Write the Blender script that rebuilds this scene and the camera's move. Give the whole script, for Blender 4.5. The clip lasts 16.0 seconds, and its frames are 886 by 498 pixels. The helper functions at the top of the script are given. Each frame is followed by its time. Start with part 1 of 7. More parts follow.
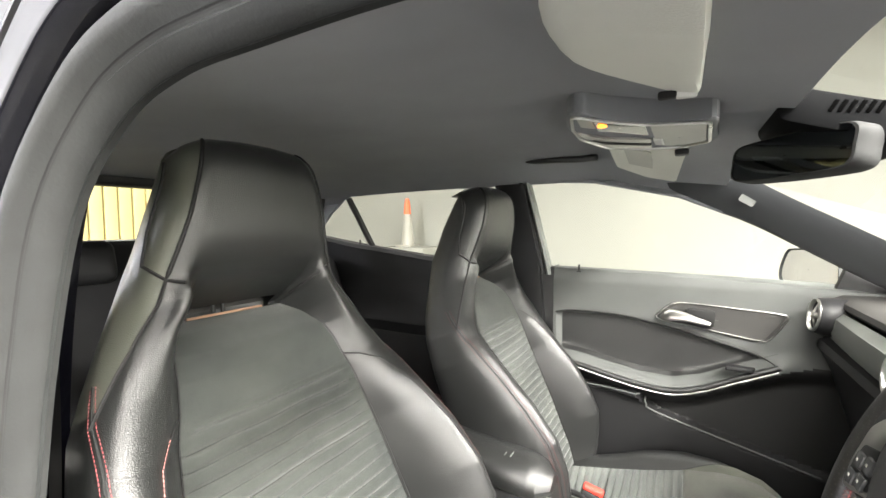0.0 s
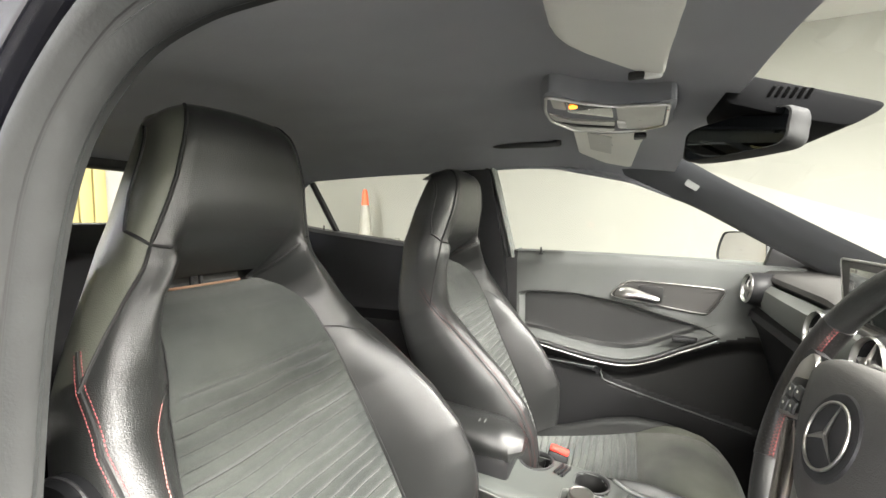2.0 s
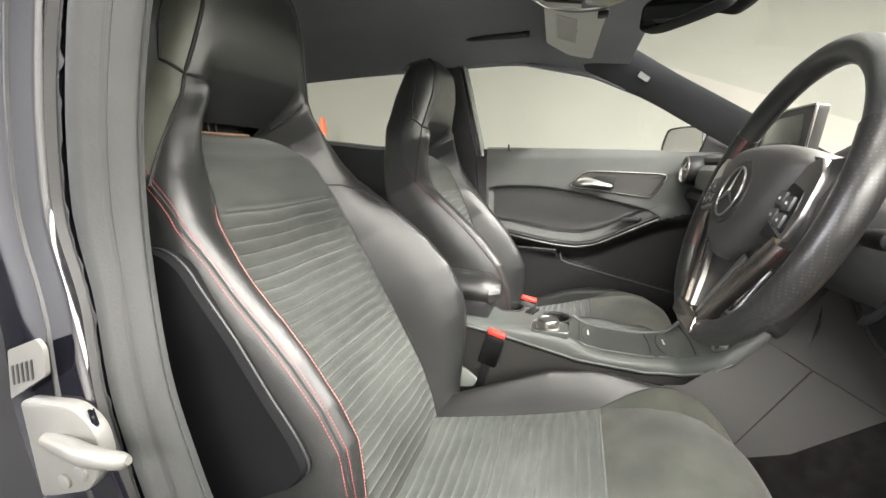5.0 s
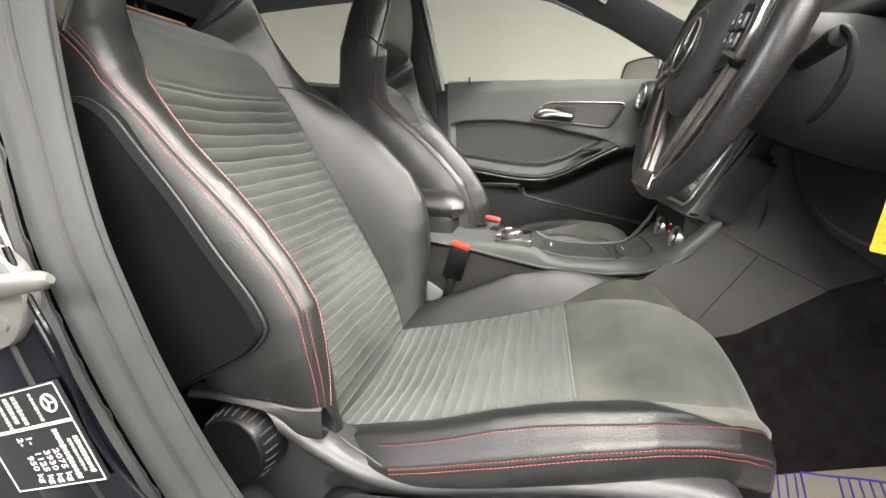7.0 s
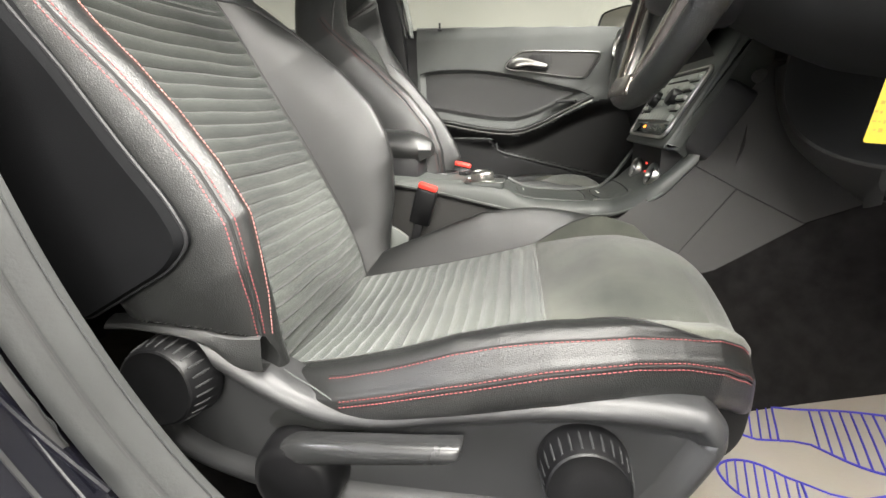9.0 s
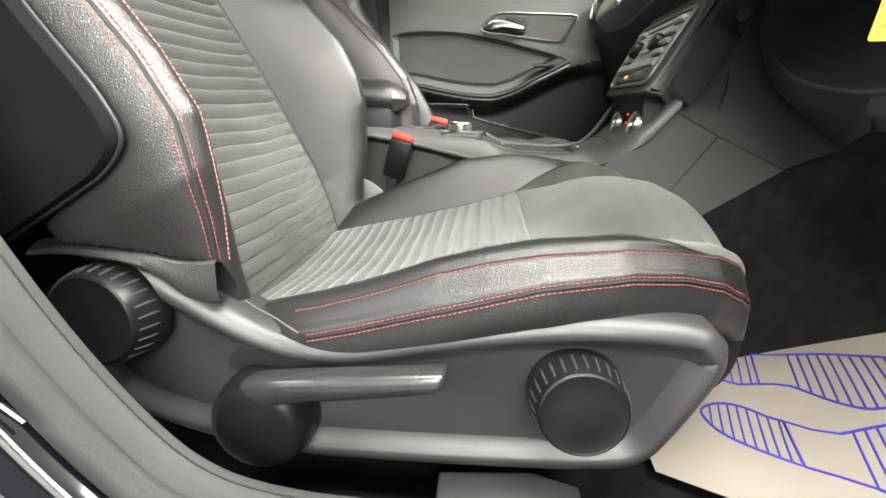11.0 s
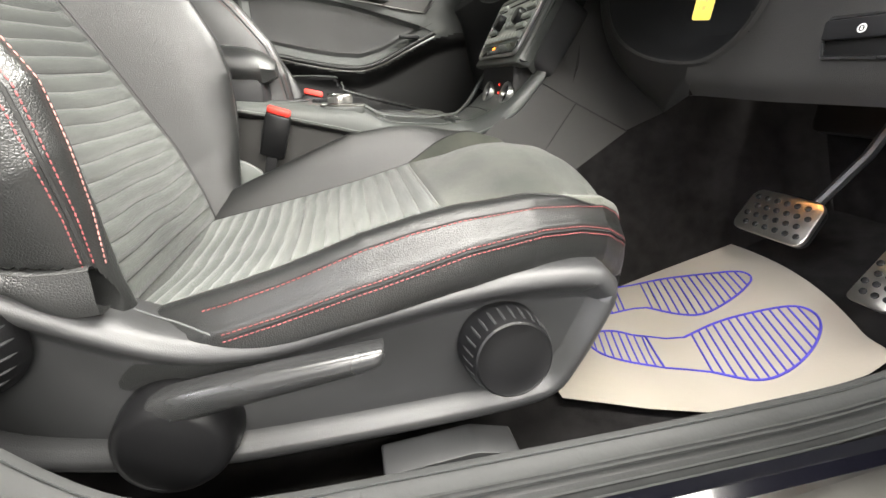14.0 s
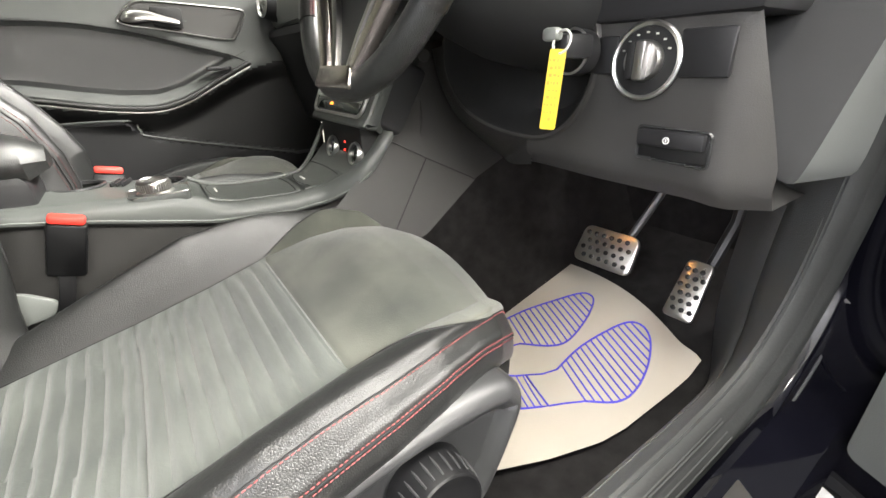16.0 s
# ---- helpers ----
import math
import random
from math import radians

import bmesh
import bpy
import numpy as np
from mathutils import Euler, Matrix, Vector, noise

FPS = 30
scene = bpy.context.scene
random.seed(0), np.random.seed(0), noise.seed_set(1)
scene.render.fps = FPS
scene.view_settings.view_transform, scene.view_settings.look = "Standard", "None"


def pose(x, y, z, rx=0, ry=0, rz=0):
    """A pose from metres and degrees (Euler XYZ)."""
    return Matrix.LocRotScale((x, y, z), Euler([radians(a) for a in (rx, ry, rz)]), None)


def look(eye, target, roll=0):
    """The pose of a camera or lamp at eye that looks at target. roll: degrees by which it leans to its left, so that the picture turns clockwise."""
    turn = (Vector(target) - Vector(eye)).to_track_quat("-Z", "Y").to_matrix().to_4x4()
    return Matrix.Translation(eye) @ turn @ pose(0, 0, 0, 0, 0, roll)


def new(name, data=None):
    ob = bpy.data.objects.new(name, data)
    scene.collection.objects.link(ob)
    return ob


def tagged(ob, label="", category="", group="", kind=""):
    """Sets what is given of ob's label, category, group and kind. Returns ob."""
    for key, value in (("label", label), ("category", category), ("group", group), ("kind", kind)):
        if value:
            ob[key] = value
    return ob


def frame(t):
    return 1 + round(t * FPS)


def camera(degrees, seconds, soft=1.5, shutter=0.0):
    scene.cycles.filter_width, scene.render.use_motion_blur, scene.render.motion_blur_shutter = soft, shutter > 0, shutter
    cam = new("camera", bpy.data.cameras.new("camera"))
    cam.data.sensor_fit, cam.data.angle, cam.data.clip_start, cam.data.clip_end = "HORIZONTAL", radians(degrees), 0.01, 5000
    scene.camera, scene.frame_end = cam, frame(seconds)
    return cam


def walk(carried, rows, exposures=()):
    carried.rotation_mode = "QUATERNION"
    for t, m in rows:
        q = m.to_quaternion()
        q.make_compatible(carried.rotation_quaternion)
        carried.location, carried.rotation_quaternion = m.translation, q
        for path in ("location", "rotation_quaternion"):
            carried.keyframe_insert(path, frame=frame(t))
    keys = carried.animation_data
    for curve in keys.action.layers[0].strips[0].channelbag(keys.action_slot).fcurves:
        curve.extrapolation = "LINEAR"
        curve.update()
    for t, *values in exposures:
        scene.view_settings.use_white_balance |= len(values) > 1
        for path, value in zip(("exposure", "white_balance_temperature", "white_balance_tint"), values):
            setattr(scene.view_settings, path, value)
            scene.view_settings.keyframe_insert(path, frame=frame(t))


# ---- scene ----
cam = camera(93.5, 16.0)
PATH = [
    (0, (0.172, -0.9, 1.271), (-0.825, 0.83, 1.156), -0.4),
    (0.5, (0.179, -0.915, 1.27), (-0.766, 0.844, 1.169), -0.2),
    (1, (0.172, -0.927, 1.265), (-0.725, 0.858, 1.169), -0.1),
    (1.5, (0.163, -0.938, 1.252), (-0.684, 0.87, 1.133), 0.0),
    (2, (0.142, -0.954, 1.23), (-0.659, 0.873, 1.089), -0.1),
    (2.5, (0.117, -0.98, 1.207), (-0.641, 0.861, 1.022), -0.1),
    (3, (0.112, -1.001, 1.183), (-0.614, 0.848, 0.95), -0.2),
    (3.5, (0.114, -1.037, 1.148), (-0.579, 0.818, 0.866), -0.2),
    (4, (0.108, -1.075, 1.119), (-0.546, 0.788, 0.801), -0.4),
    (4.2, (0.11, -1.088, 1.11), (-0.532, 0.775, 0.772), -0.4),
    (6.5, (0.14, -1.136, 0.922), (-0.346, 0.743, 0.437), -1.7),
    (7, (0.134, -1.137, 0.889), (-0.304, 0.746, 0.376), -1.6),
    (7.5, (0.141, -1.141, 0.855), (-0.262, 0.738, 0.303), -1.4),
    (8, (0.148, -1.127, 0.823), (-0.228, 0.753, 0.253), -1.3),
    (8.5, (0.149, -1.11, 0.802), (-0.202, 0.768, 0.211), -1.3),
    (9, (0.149, -1.095, 0.783), (-0.179, 0.783, 0.181), -1.1),
    (9.5, (0.148, -1.082, 0.758), (-0.156, 0.797, 0.143), -0.9),
    (10, (0.147, -1.077, 0.732), (-0.13, 0.801, 0.105), -0.6),
    (12.5, (0.112, -1.082, 0.659), (0.11, 0.801, -0.015), 0.1),
    (13, (0.108, -1.091, 0.667), (0.2, 0.782, -0.028), -0.0),
    (13.5, (0.103, -1.088, 0.678), (0.335, 0.762, -0.044), -0.2),
    (14, (0.085, -1.079, 0.683), (0.476, 0.734, -0.067), -0.4),
    (14.5, (0.066, -1.061, 0.701), (0.644, 0.69, -0.074), -0.6),
    (15, (0.06, -1.023, 0.737), (0.807, 0.653, -0.059), -1.0),
    (15.5, (0.061, -0.984, 0.781), (0.989, 0.595, -0.023), -1.1),
    (16, (0.077, -0.968, 0.835), (1.114, 0.532, 0.013), -1.6),
]
walk(cam, [(t, look(eye, target, roll)) for t, eye, target, roll in PATH],
     exposures=[(0, 1.06), (1.5, 1.00), (3.0, 0.84), (4.0, 0.70), (6.5, 0.42), (10, 0.54), (12.5, 0.58), (16, 0.68)])

# ---- world and light ----
world = bpy.data.worlds.new("world")
scene.world = world
world.use_nodes = True
world.node_tree.nodes["Background"].inputs[0].default_value = (0.9, 0.95, 1.0, 1)
world.node_tree.nodes["Background"].inputs[1].default_value = 0.25


def unseen_lamp(x, y, sx, sy, watts, z=2.88, colour=(1.0, 0.965, 0.90)):
    lamp = bpy.data.lights.new("unseen_lamp", "AREA")
    lamp.shape, lamp.size, lamp.size_y, lamp.energy, lamp.color = "RECTANGLE", sx, sy, watts, colour
    ob = new("unseen_lamp", lamp)
    ob.matrix_world = look((x, y, z), (x, y + 0.001, 0))
    return ob


# Added lamps without fixtures, all unseen; two hang well below the ceiling.
unseen_lamp(0.8, -1.3, 3.0, 0.9, 190)
unseen_lamp(1.3, -3.4, 3.4, 1.2, 430, z=2.25)
unseen_lamp(2.1, -0.4, 0.5, 2.2, 430)
unseen_lamp(3.6, -0.5, 0.8, 3.0, 480, z=2.05)
unseen_lamp(-3.4, -2.4, 0.6, 2.4, 130, colour=(0.93, 0.93, 1.0))
unseen_lamp(-3.2, 0.9, 0.5, 2.0, 45)
unseen_lamp(0.2, 1.0, 4.0, 0.3, 32)

# ---- materials ----


def material(name, colour, rough=0.5, metal=0.0, vary=0.15, scale=12.0, bump=0.0, grain=400.0, spec=0.5, coat=0.0, sheen=0.0, wear=None):
    """Two scales of variation: soft patches (scale) and a fine grain (grain) that gives the relief."""
    m = bpy.data.materials.new(name)
    m.use_nodes = True
    nt = m.node_tree
    n, l = nt.nodes, nt.links
    b = n["Principled BSDF"]
    tc = n.new("ShaderNodeTexCoord")
    big = n.new("ShaderNodeTexNoise")
    big.inputs["Scale"].default_value, big.inputs["Detail"].default_value = scale, 5
    l.new(tc.outputs["Object"], big.inputs["Vector"])
    mix = n.new("ShaderNodeMix")
    mix.data_type = "RGBA"
    c = Vector(colour)
    mix.inputs[6].default_value = (*(c * (1 - vary)), 1)
    mix.inputs[7].default_value = (*(wear if wear else [min(1, v) for v in c * (1 + vary)]), 1)
    ramp = n.new("ShaderNodeMapRange")
    ramp.inputs[1].default_value, ramp.inputs[2].default_value = 0.3, 0.7
    l.new(big.outputs[0], ramp.inputs[0])
    l.new(ramp.outputs[0], mix.inputs[0])
    l.new(mix.outputs[2], b.inputs["Base Color"])
    rr = n.new("ShaderNodeMapRange")
    rr.inputs[3].default_value, rr.inputs[4].default_value = max(0.02, rough - 0.06), min(1, rough + 0.06)
    l.new(big.outputs[0], rr.inputs[0])
    l.new(rr.outputs[0], b.inputs["Roughness"])
    b.inputs["Metallic"].default_value = metal
    b.inputs["Specular IOR Level"].default_value = spec
    b.inputs["Coat Weight"].default_value = coat
    b.inputs["Coat Roughness"].default_value = 0.05
    b.inputs["Sheen Weight"].default_value = sheen
    if bump > 0:
        fine = n.new("ShaderNodeTexNoise")
        fine.inputs["Scale"].default_value, fine.inputs["Detail"].default_value = grain, 2
        l.new(tc.outputs["Object"], fine.inputs["Vector"])
        bp = n.new("ShaderNodeBump")
        bp.inputs["Strength"].default_value, bp.inputs["Distance"].default_value = bump, 0.002
        l.new(fine.outputs[0], bp.inputs["Height"])
        l.new(bp.outputs[0], b.inputs["Normal"])
    return m


def leather_material(name, colour, rough):
    """Pebbled hide: cells of a Voronoi give the grain."""
    m = material(name, colour, rough, vary=0.12, scale=9)
    nt = m.node_tree
    n, l = nt.nodes, nt.links
    tc = [x for x in n if x.type == "TEX_COORD"][0]
    cells = n.new("ShaderNodeTexVoronoi")
    cells.feature = "DISTANCE_TO_EDGE"
    cells.inputs["Scale"].default_value = 400
    l.new(tc.outputs["Object"], cells.inputs["Vector"])
    clip = n.new("ShaderNodeMapRange")
    clip.inputs[1].default_value, clip.inputs[2].default_value = 0.0, 0.25
    l.new(cells.outputs["Distance"], clip.inputs[0])
    crease = n.new("ShaderNodeTexNoise")
    crease.inputs["Scale"].default_value, crease.inputs["Detail"].default_value = 35, 6
    l.new(tc.outputs["Object"], crease.inputs["Vector"])
    add = n.new("ShaderNodeMath")
    add.operation = "MULTIPLY_ADD"
    add.inputs[1].default_value = 0.3
    l.new(crease.outputs[0], add.inputs[0])
    l.new(clip.outputs[0], add.inputs[2])
    bp = n.new("ShaderNodeBump")
    bp.inputs["Strength"].default_value, bp.inputs["Distance"].default_value = 0.28, 0.0008
    l.new(add.outputs[0], bp.inputs["Height"])
    l.new(bp.outputs[0], n["Principled BSDF"].inputs["Normal"])
    return m


def glass_material(name, tint=(0.93, 0.97, 0.95)):
    """A thin pane: clear straight through, with a mirror that grows towards glancing angles."""
    m = bpy.data.materials.new(name)
    m.use_nodes = True
    n, l = m.node_tree.nodes, m.node_tree.links
    n.remove(n["Principled BSDF"])
    clear, shine, mix = n.new("ShaderNodeBsdfTransparent"), n.new("ShaderNodeBsdfGlossy"), n.new("ShaderNodeMixShader")
    clear.inputs["Color"].default_value = (*tint, 1)
    shine.inputs["Roughness"].default_value = 0.0
    weight, power = n.new("ShaderNodeLayerWeight"), n.new("ShaderNodeMath")
    power.operation = "POWER"
    power.inputs[1].default_value = 5.0
    l.new(weight.outputs["Facing"], power.inputs[0])
    gain = n.new("ShaderNodeMapRange")
    gain.inputs[3].default_value, gain.inputs[4].default_value = 0.03, 0.7
    l.new(power.outputs[0], gain.inputs[0])
    l.new(gain.outputs[0], mix.inputs[0])
    l.new(clear.outputs[0], mix.inputs[1])
    l.new(shine.outputs[0], mix.inputs[2])
    l.new(mix.outputs[0], n["Material Output"].inputs["Surface"])
    return m


def glow_material(name, colour, strength):
    m = bpy.data.materials.new(name)
    m.use_nodes = True
    b = m.node_tree.nodes["Principled BSDF"]
    b.inputs["Base Color"].default_value = (*colour, 1)
    b.inputs["Emission Color"].default_value = (*colour, 1)
    b.inputs["Emission Strength"].default_value = strength
    return m


LEATHER = leather_material("black_leather", (0.0165, 0.0171, 0.0168), 0.31)
LEATHER.node_tree.nodes["Principled BSDF"].inputs["Specular IOR Level"].default_value = 0.7
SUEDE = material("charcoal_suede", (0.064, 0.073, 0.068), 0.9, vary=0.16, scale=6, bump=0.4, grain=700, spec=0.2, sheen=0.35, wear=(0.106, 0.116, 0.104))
# Same suede, less worn, and darkened for the weaker light on the backrest.
BACK_SUEDE = material("dimmed_charcoal_suede", (0.036, 0.041, 0.039), 0.9, vary=0.16, scale=6, bump=0.4, grain=700, spec=0.2, sheen=0.3, wear=(0.064, 0.070, 0.063))
WORN_SUEDE = material("worn_suede", (0.050, 0.055, 0.048), 0.92, vary=0.30, scale=6.0, bump=0.4, grain=700, spec=0.2, sheen=0.25, wear=(0.118, 0.122, 0.101))
PLASTIC = material("grey_black_plastic", (0.033, 0.0335, 0.0345), 0.40, vary=0.15, scale=8, bump=0.15, grain=900, spec=0.65)
GLOSSY_TRIM = material("polished_grey_plastic", (0.024, 0.0245, 0.025), 0.26, vary=0.12, scale=10, spec=0.8)
KNEE = material("dark_tunnel_plastic", (0.036, 0.035, 0.033), 0.55, vary=0.12, scale=6, bump=0.3, grain=700)
SOFT = material("soft_touch_panel", (0.080, 0.084, 0.081), 0.62, vary=0.12, scale=6, bump=0.3, grain=700)
DARK = material("dark_plastic", (0.0155, 0.0155, 0.0165), 0.45, vary=0.2, scale=9, bump=0.1, grain=800, spec=0.35)
GLOSS = material("black_paint", (0.003, 0.003, 0.005), 0.10, vary=0.2, scale=6, spec=0.35, coat=0.6)
KNOB = material("black_knob_plastic", (0.0055, 0.0055, 0.006), 0.36, vary=0.2, scale=9, bump=0.1, grain=800, spec=0.4)
CARPET = material("black_carpet", (0.019, 0.018, 0.018), 0.98, vary=0.3, scale=30, bump=0.9, grain=1200, spec=0.1)
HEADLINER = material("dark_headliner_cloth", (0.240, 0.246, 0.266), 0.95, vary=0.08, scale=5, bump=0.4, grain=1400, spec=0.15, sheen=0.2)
RUBBER = material("grey_rubber_seal", (0.0112, 0.0122, 0.0119), 0.64, vary=0.25, scale=26, bump=0.12, grain=260)
TRIM = material("grey_sill_trim", (0.050, 0.053, 0.053), 0.5, vary=0.08, scale=14, bump=0.25, grain=500)
CHROME = material("satin_chrome", (0.62, 0.62, 0.60), 0.3, metal=1.0, vary=0.05)
SILVER = material("brushed_silver", (0.42, 0.41, 0.395), 0.32, metal=1.0, vary=0.08, bump=0.05, grain=600)
SHADOW_GREY = material("grey_trim_panel", (0.17, 0.18, 0.17), 0.42, vary=0.1, scale=5, bump=0.15, grain=600)
RED = material("red_plastic", (0.75, 0.05, 0.035), 0.4, vary=0.1)
THREAD = material("red_thread", (0.27, 0.070, 0.072), 0.75, vary=0.25, scale=60)
DULL_THREAD = material("dull_red_thread", (0.11, 0.03, 0.03), 0.75, vary=0.25, scale=60)
PALE_THREAD = material("pale_red_thread", (0.46, 0.20, 0.18), 0.75, vary=0.25, scale=60)
PIPING = material("tan_piping", (0.30, 0.17, 0.105), 0.6, vary=0.15, scale=40)
SEAM = material("black_seam_thread", (0.012, 0.012, 0.012), 0.7, vary=0.2)
PAPER = material("cream_paper", (0.42, 0.385, 0.325), 0.85, vary=0.05, scale=5, bump=0.15, grain=150)
INK = material("blue_ink", (0.07, 0.06, 0.55), 0.7, vary=0.1)
STEEL = material("brushed_steel", (0.62, 0.60, 0.56), 0.3, metal=1.0, vary=0.1, scale=20, bump=0.1, grain=400)
YELLOW = material("yellow_tag_plastic", (0.44, 0.33, 0.012), 0.4, vary=0.04)
WHITE = material("white_mark", (0.75, 0.75, 0.73), 0.5, vary=0.03)
PALE = material("pale_grey_plastic", (0.50, 0.50, 0.46), 0.4, vary=0.06)
CATCH = material("painted_catch", (0.115, 0.113, 0.106), 0.4, vary=0.1)
# Cream paint darkened so the strongly lit far wall does not burn out.
FAR_WALL = material("dimmed_cream_paint", (0.252, 0.246, 0.218), 0.8, vary=0.05, scale=0.9, bump=0.1, grain=60)
EAST_WALL = material("bounce_cream_paint", (0.60, 0.595, 0.56), 0.8, vary=0.05, scale=0.9, bump=0.1, grain=60)
WALL = material("white_wall_paint", (0.60, 0.59, 0.55), 0.8, vary=0.03, scale=1.5, bump=0.1, grain=60)
BOUNCE_WALL = material("bounce_wall_paint", (0.78, 0.78, 0.77), 0.8, vary=0.05, scale=1.5, bump=0.1, grain=60)
CONCRETE = material("dark_floor_paint", (0.036, 0.036, 0.038), 0.6, vary=0.2, scale=3, bump=0.1, grain=80)
SHUTTER = material("yellow_shutter_steel", (0.66, 0.55, 0.24), 0.5, vary=0.08, scale=3)
CREAM = material("faded_cone_plastic", (0.30, 0.285, 0.25), 0.5, vary=0.08)
ORANGE = material("orange_cone_plastic", (0.78, 0.13, 0.05), 0.5, vary=0.08)
CONSOLE_SKIN = material("console_soft_paint", (0.072, 0.078, 0.073), 0.42, vary=0.10, scale=7, bump=0.15, grain=800, spec=0.55)
HVAC = material("satin_grey_panel", (0.36, 0.38, 0.35), 0.38, vary=0.06, scale=9, bump=0.1, grain=700)
VISOR = material("visor_vinyl", (0.80, 0.80, 0.74), 0.55, vary=0.05, scale=4, bump=0.3, grain=500)
MATT = material("matt_black_moulding", (0.016, 0.0165, 0.017), 0.75, vary=0.15, scale=9, bump=0.15, grain=900, spec=0.3)
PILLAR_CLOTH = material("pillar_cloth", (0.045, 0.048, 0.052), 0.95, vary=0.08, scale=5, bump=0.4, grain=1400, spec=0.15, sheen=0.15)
COVER = material("windscreen_cover_plastic", (0.0050, 0.0052, 0.0058), 0.8, vary=0.15, scale=9, bump=0.15, grain=900, spec=0.08)
# Black leather with the glare on the headrest side put into its colour.
GLARE_LEATHER = leather_material("glare_toned_leather", (0.110, 0.114, 0.094), 0.40)
VOID = material("unlit_slot_black", (0.002, 0.002, 0.002), 1.0, vary=0.1, spec=0.0)
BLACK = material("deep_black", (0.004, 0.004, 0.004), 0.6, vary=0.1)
SCREEN = material("dark_screen_glass", (0.02, 0.025, 0.022), 0.06, vary=0.1, coat=0.5)
def perforated(name):
    """Smooth hide with a regular net of punched holes."""
    m = material(name, (0.0150, 0.0146, 0.0142), 0.33, vary=0.15, scale=20, bump=0.05, grain=900)
    n, l = m.node_tree.nodes, m.node_tree.links
    tc = [x for x in n if x.type == "TEX_COORD"][0]
    holes = n.new("ShaderNodeTexVoronoi")
    holes.inputs["Scale"].default_value, holes.inputs["Randomness"].default_value = 250, 0.0
    l.new(tc.outputs["Object"], holes.inputs["Vector"])
    dot = n.new("ShaderNodeMapRange")
    dot.inputs[1].default_value, dot.inputs[2].default_value = 0.26, 0.36
    l.new(holes.outputs["Distance"], dot.inputs[0])
    b = n["Principled BSDF"]
    old = b.inputs["Base Color"].links[0].from_socket
    mix = n.new("ShaderNodeMix")
    mix.data_type = "RGBA"
    mix.inputs[6].default_value = (0.034, 0.033, 0.032, 1)
    l.new(dot.outputs[0], mix.inputs[0])
    l.new(old, mix.inputs[7])
    l.new(mix.outputs[2], b.inputs["Base Color"])
    return m


GRIP = perforated("perforated_leather")
BRONZE = material("warm_silver", (0.36, 0.325, 0.30), 0.24, metal=1.0, vary=0.12, scale=14)
GLASS = glass_material("clear_glass")
DOOR_MIRROR = material("bright_mirror_glass", (0.62, 0.61, 0.60), 0.04, metal=1.0, vary=0.02)
MIRROR = material("mirror_glass", (0.10, 0.11, 0.115), 0.03, metal=1.0, vary=0.02)
AMBER = glow_material("amber_glow", (1.0, 0.32, 0.04), 1.5)
DAYLIGHT = glow_material("frosted_daylight", (0.94, 0.94, 1.0), 13.0)
TAG_INK = material("faded_tag_ink", (0.30, 0.22, 0.02), 0.6, vary=0.2)
RED_GLOW = glow_material("red_glow", (1.0, 0.05, 0.03), 1.5)

# ---- mesh helpers ----


def thing(name, label, category, at=(0, 0, 0), group="", kind=""):
    ob = new(name)
    ob.location = at
    ob.empty_display_size = 0.05
    return tagged(ob, label, category, group, kind)


def part(name, bm, mat, parent=None, label="", smooth=True):
    me = bpy.data.meshes.new(name)
    bmesh.ops.recalc_face_normals(bm, faces=bm.faces[:])
    bm.to_mesh(me)
    bm.free()
    me.materials.append(mat)
    if smooth:
        me.polygons.foreach_set("use_smooth", [True] * len(me.polygons))
        me.set_sharp_from_angle(angle=radians(38))
    ob = new(name, me)
    if parent:
        root = parent
        while root.parent:
            root = root.parent
        ob.parent = parent
        if parent.type == "EMPTY" or parent.parent is None:
            ob.matrix_parent_inverse = Matrix.Translation(-Vector(parent.location))
        else:
            ob.matrix_parent_inverse = Matrix.Identity(4)
    if label:
        ob["label"] = label
    return ob


def single(name, bm, mat, label, category, kind="", group=""):
    return tagged(part(name, bm, mat), label, category, group, kind)


def catmull(points, steps):
    """A smooth line through the points."""
    p = [Vector(q) for q in points]
    p = [2 * p[0] - p[1]] + p + [2 * p[-1] - p[-2]]
    out = []
    for i in range(1, len(p) - 2):
        a, b, c, d = p[i - 1:i + 3]
        for k in range(steps):
            t = k / steps
            out.append(0.5 * (2 * b + (c - a) * t + (2 * a - 5 * b + 4 * c - d) * t * t + (3 * b - a - 3 * c + d) * t ** 3))
    return out + [p[-2]]


def lerp_table(table, x):
    """Piecewise smooth reading of a table of (x, value)."""
    if x <= table[0][0]:
        return table[0][1]
    for (a, u), (b, v) in zip(table, table[1:]):
        if x <= b:
            t = (x - a) / (b - a)
            return u + (v - u) * t
    return table[-1][1]


def step(a, b, x):
    t = min(1, max(0, (x - a) / (b - a)))
    return t * t * (3 - 2 * t)


def grid(rows, close=False, caps=False, bm=None, keep=None):
    """A sheet through rows of points; close joins each row's ends; keep(i, j) picks the faces."""
    bm = bm or bmesh.new()
    vs = [[bm.verts.new(p) for p in r] for r in rows]
    for i in range(len(vs) - 1):
        m = len(vs[i])
        for j in range(m if close else m - 1):
            if keep and not keep(i, j):
                continue
            bm.faces.new((vs[i][j], vs[i][(j + 1) % m], vs[i + 1][(j + 1) % m], vs[i + 1][j]))
    if caps:
        bm.faces.new(vs[0])
        bm.faces.new(vs[-1])
    if keep:
        bmesh.ops.delete(bm, geom=[v for v in bm.verts if not v.link_faces], context="VERTS")
    return bm


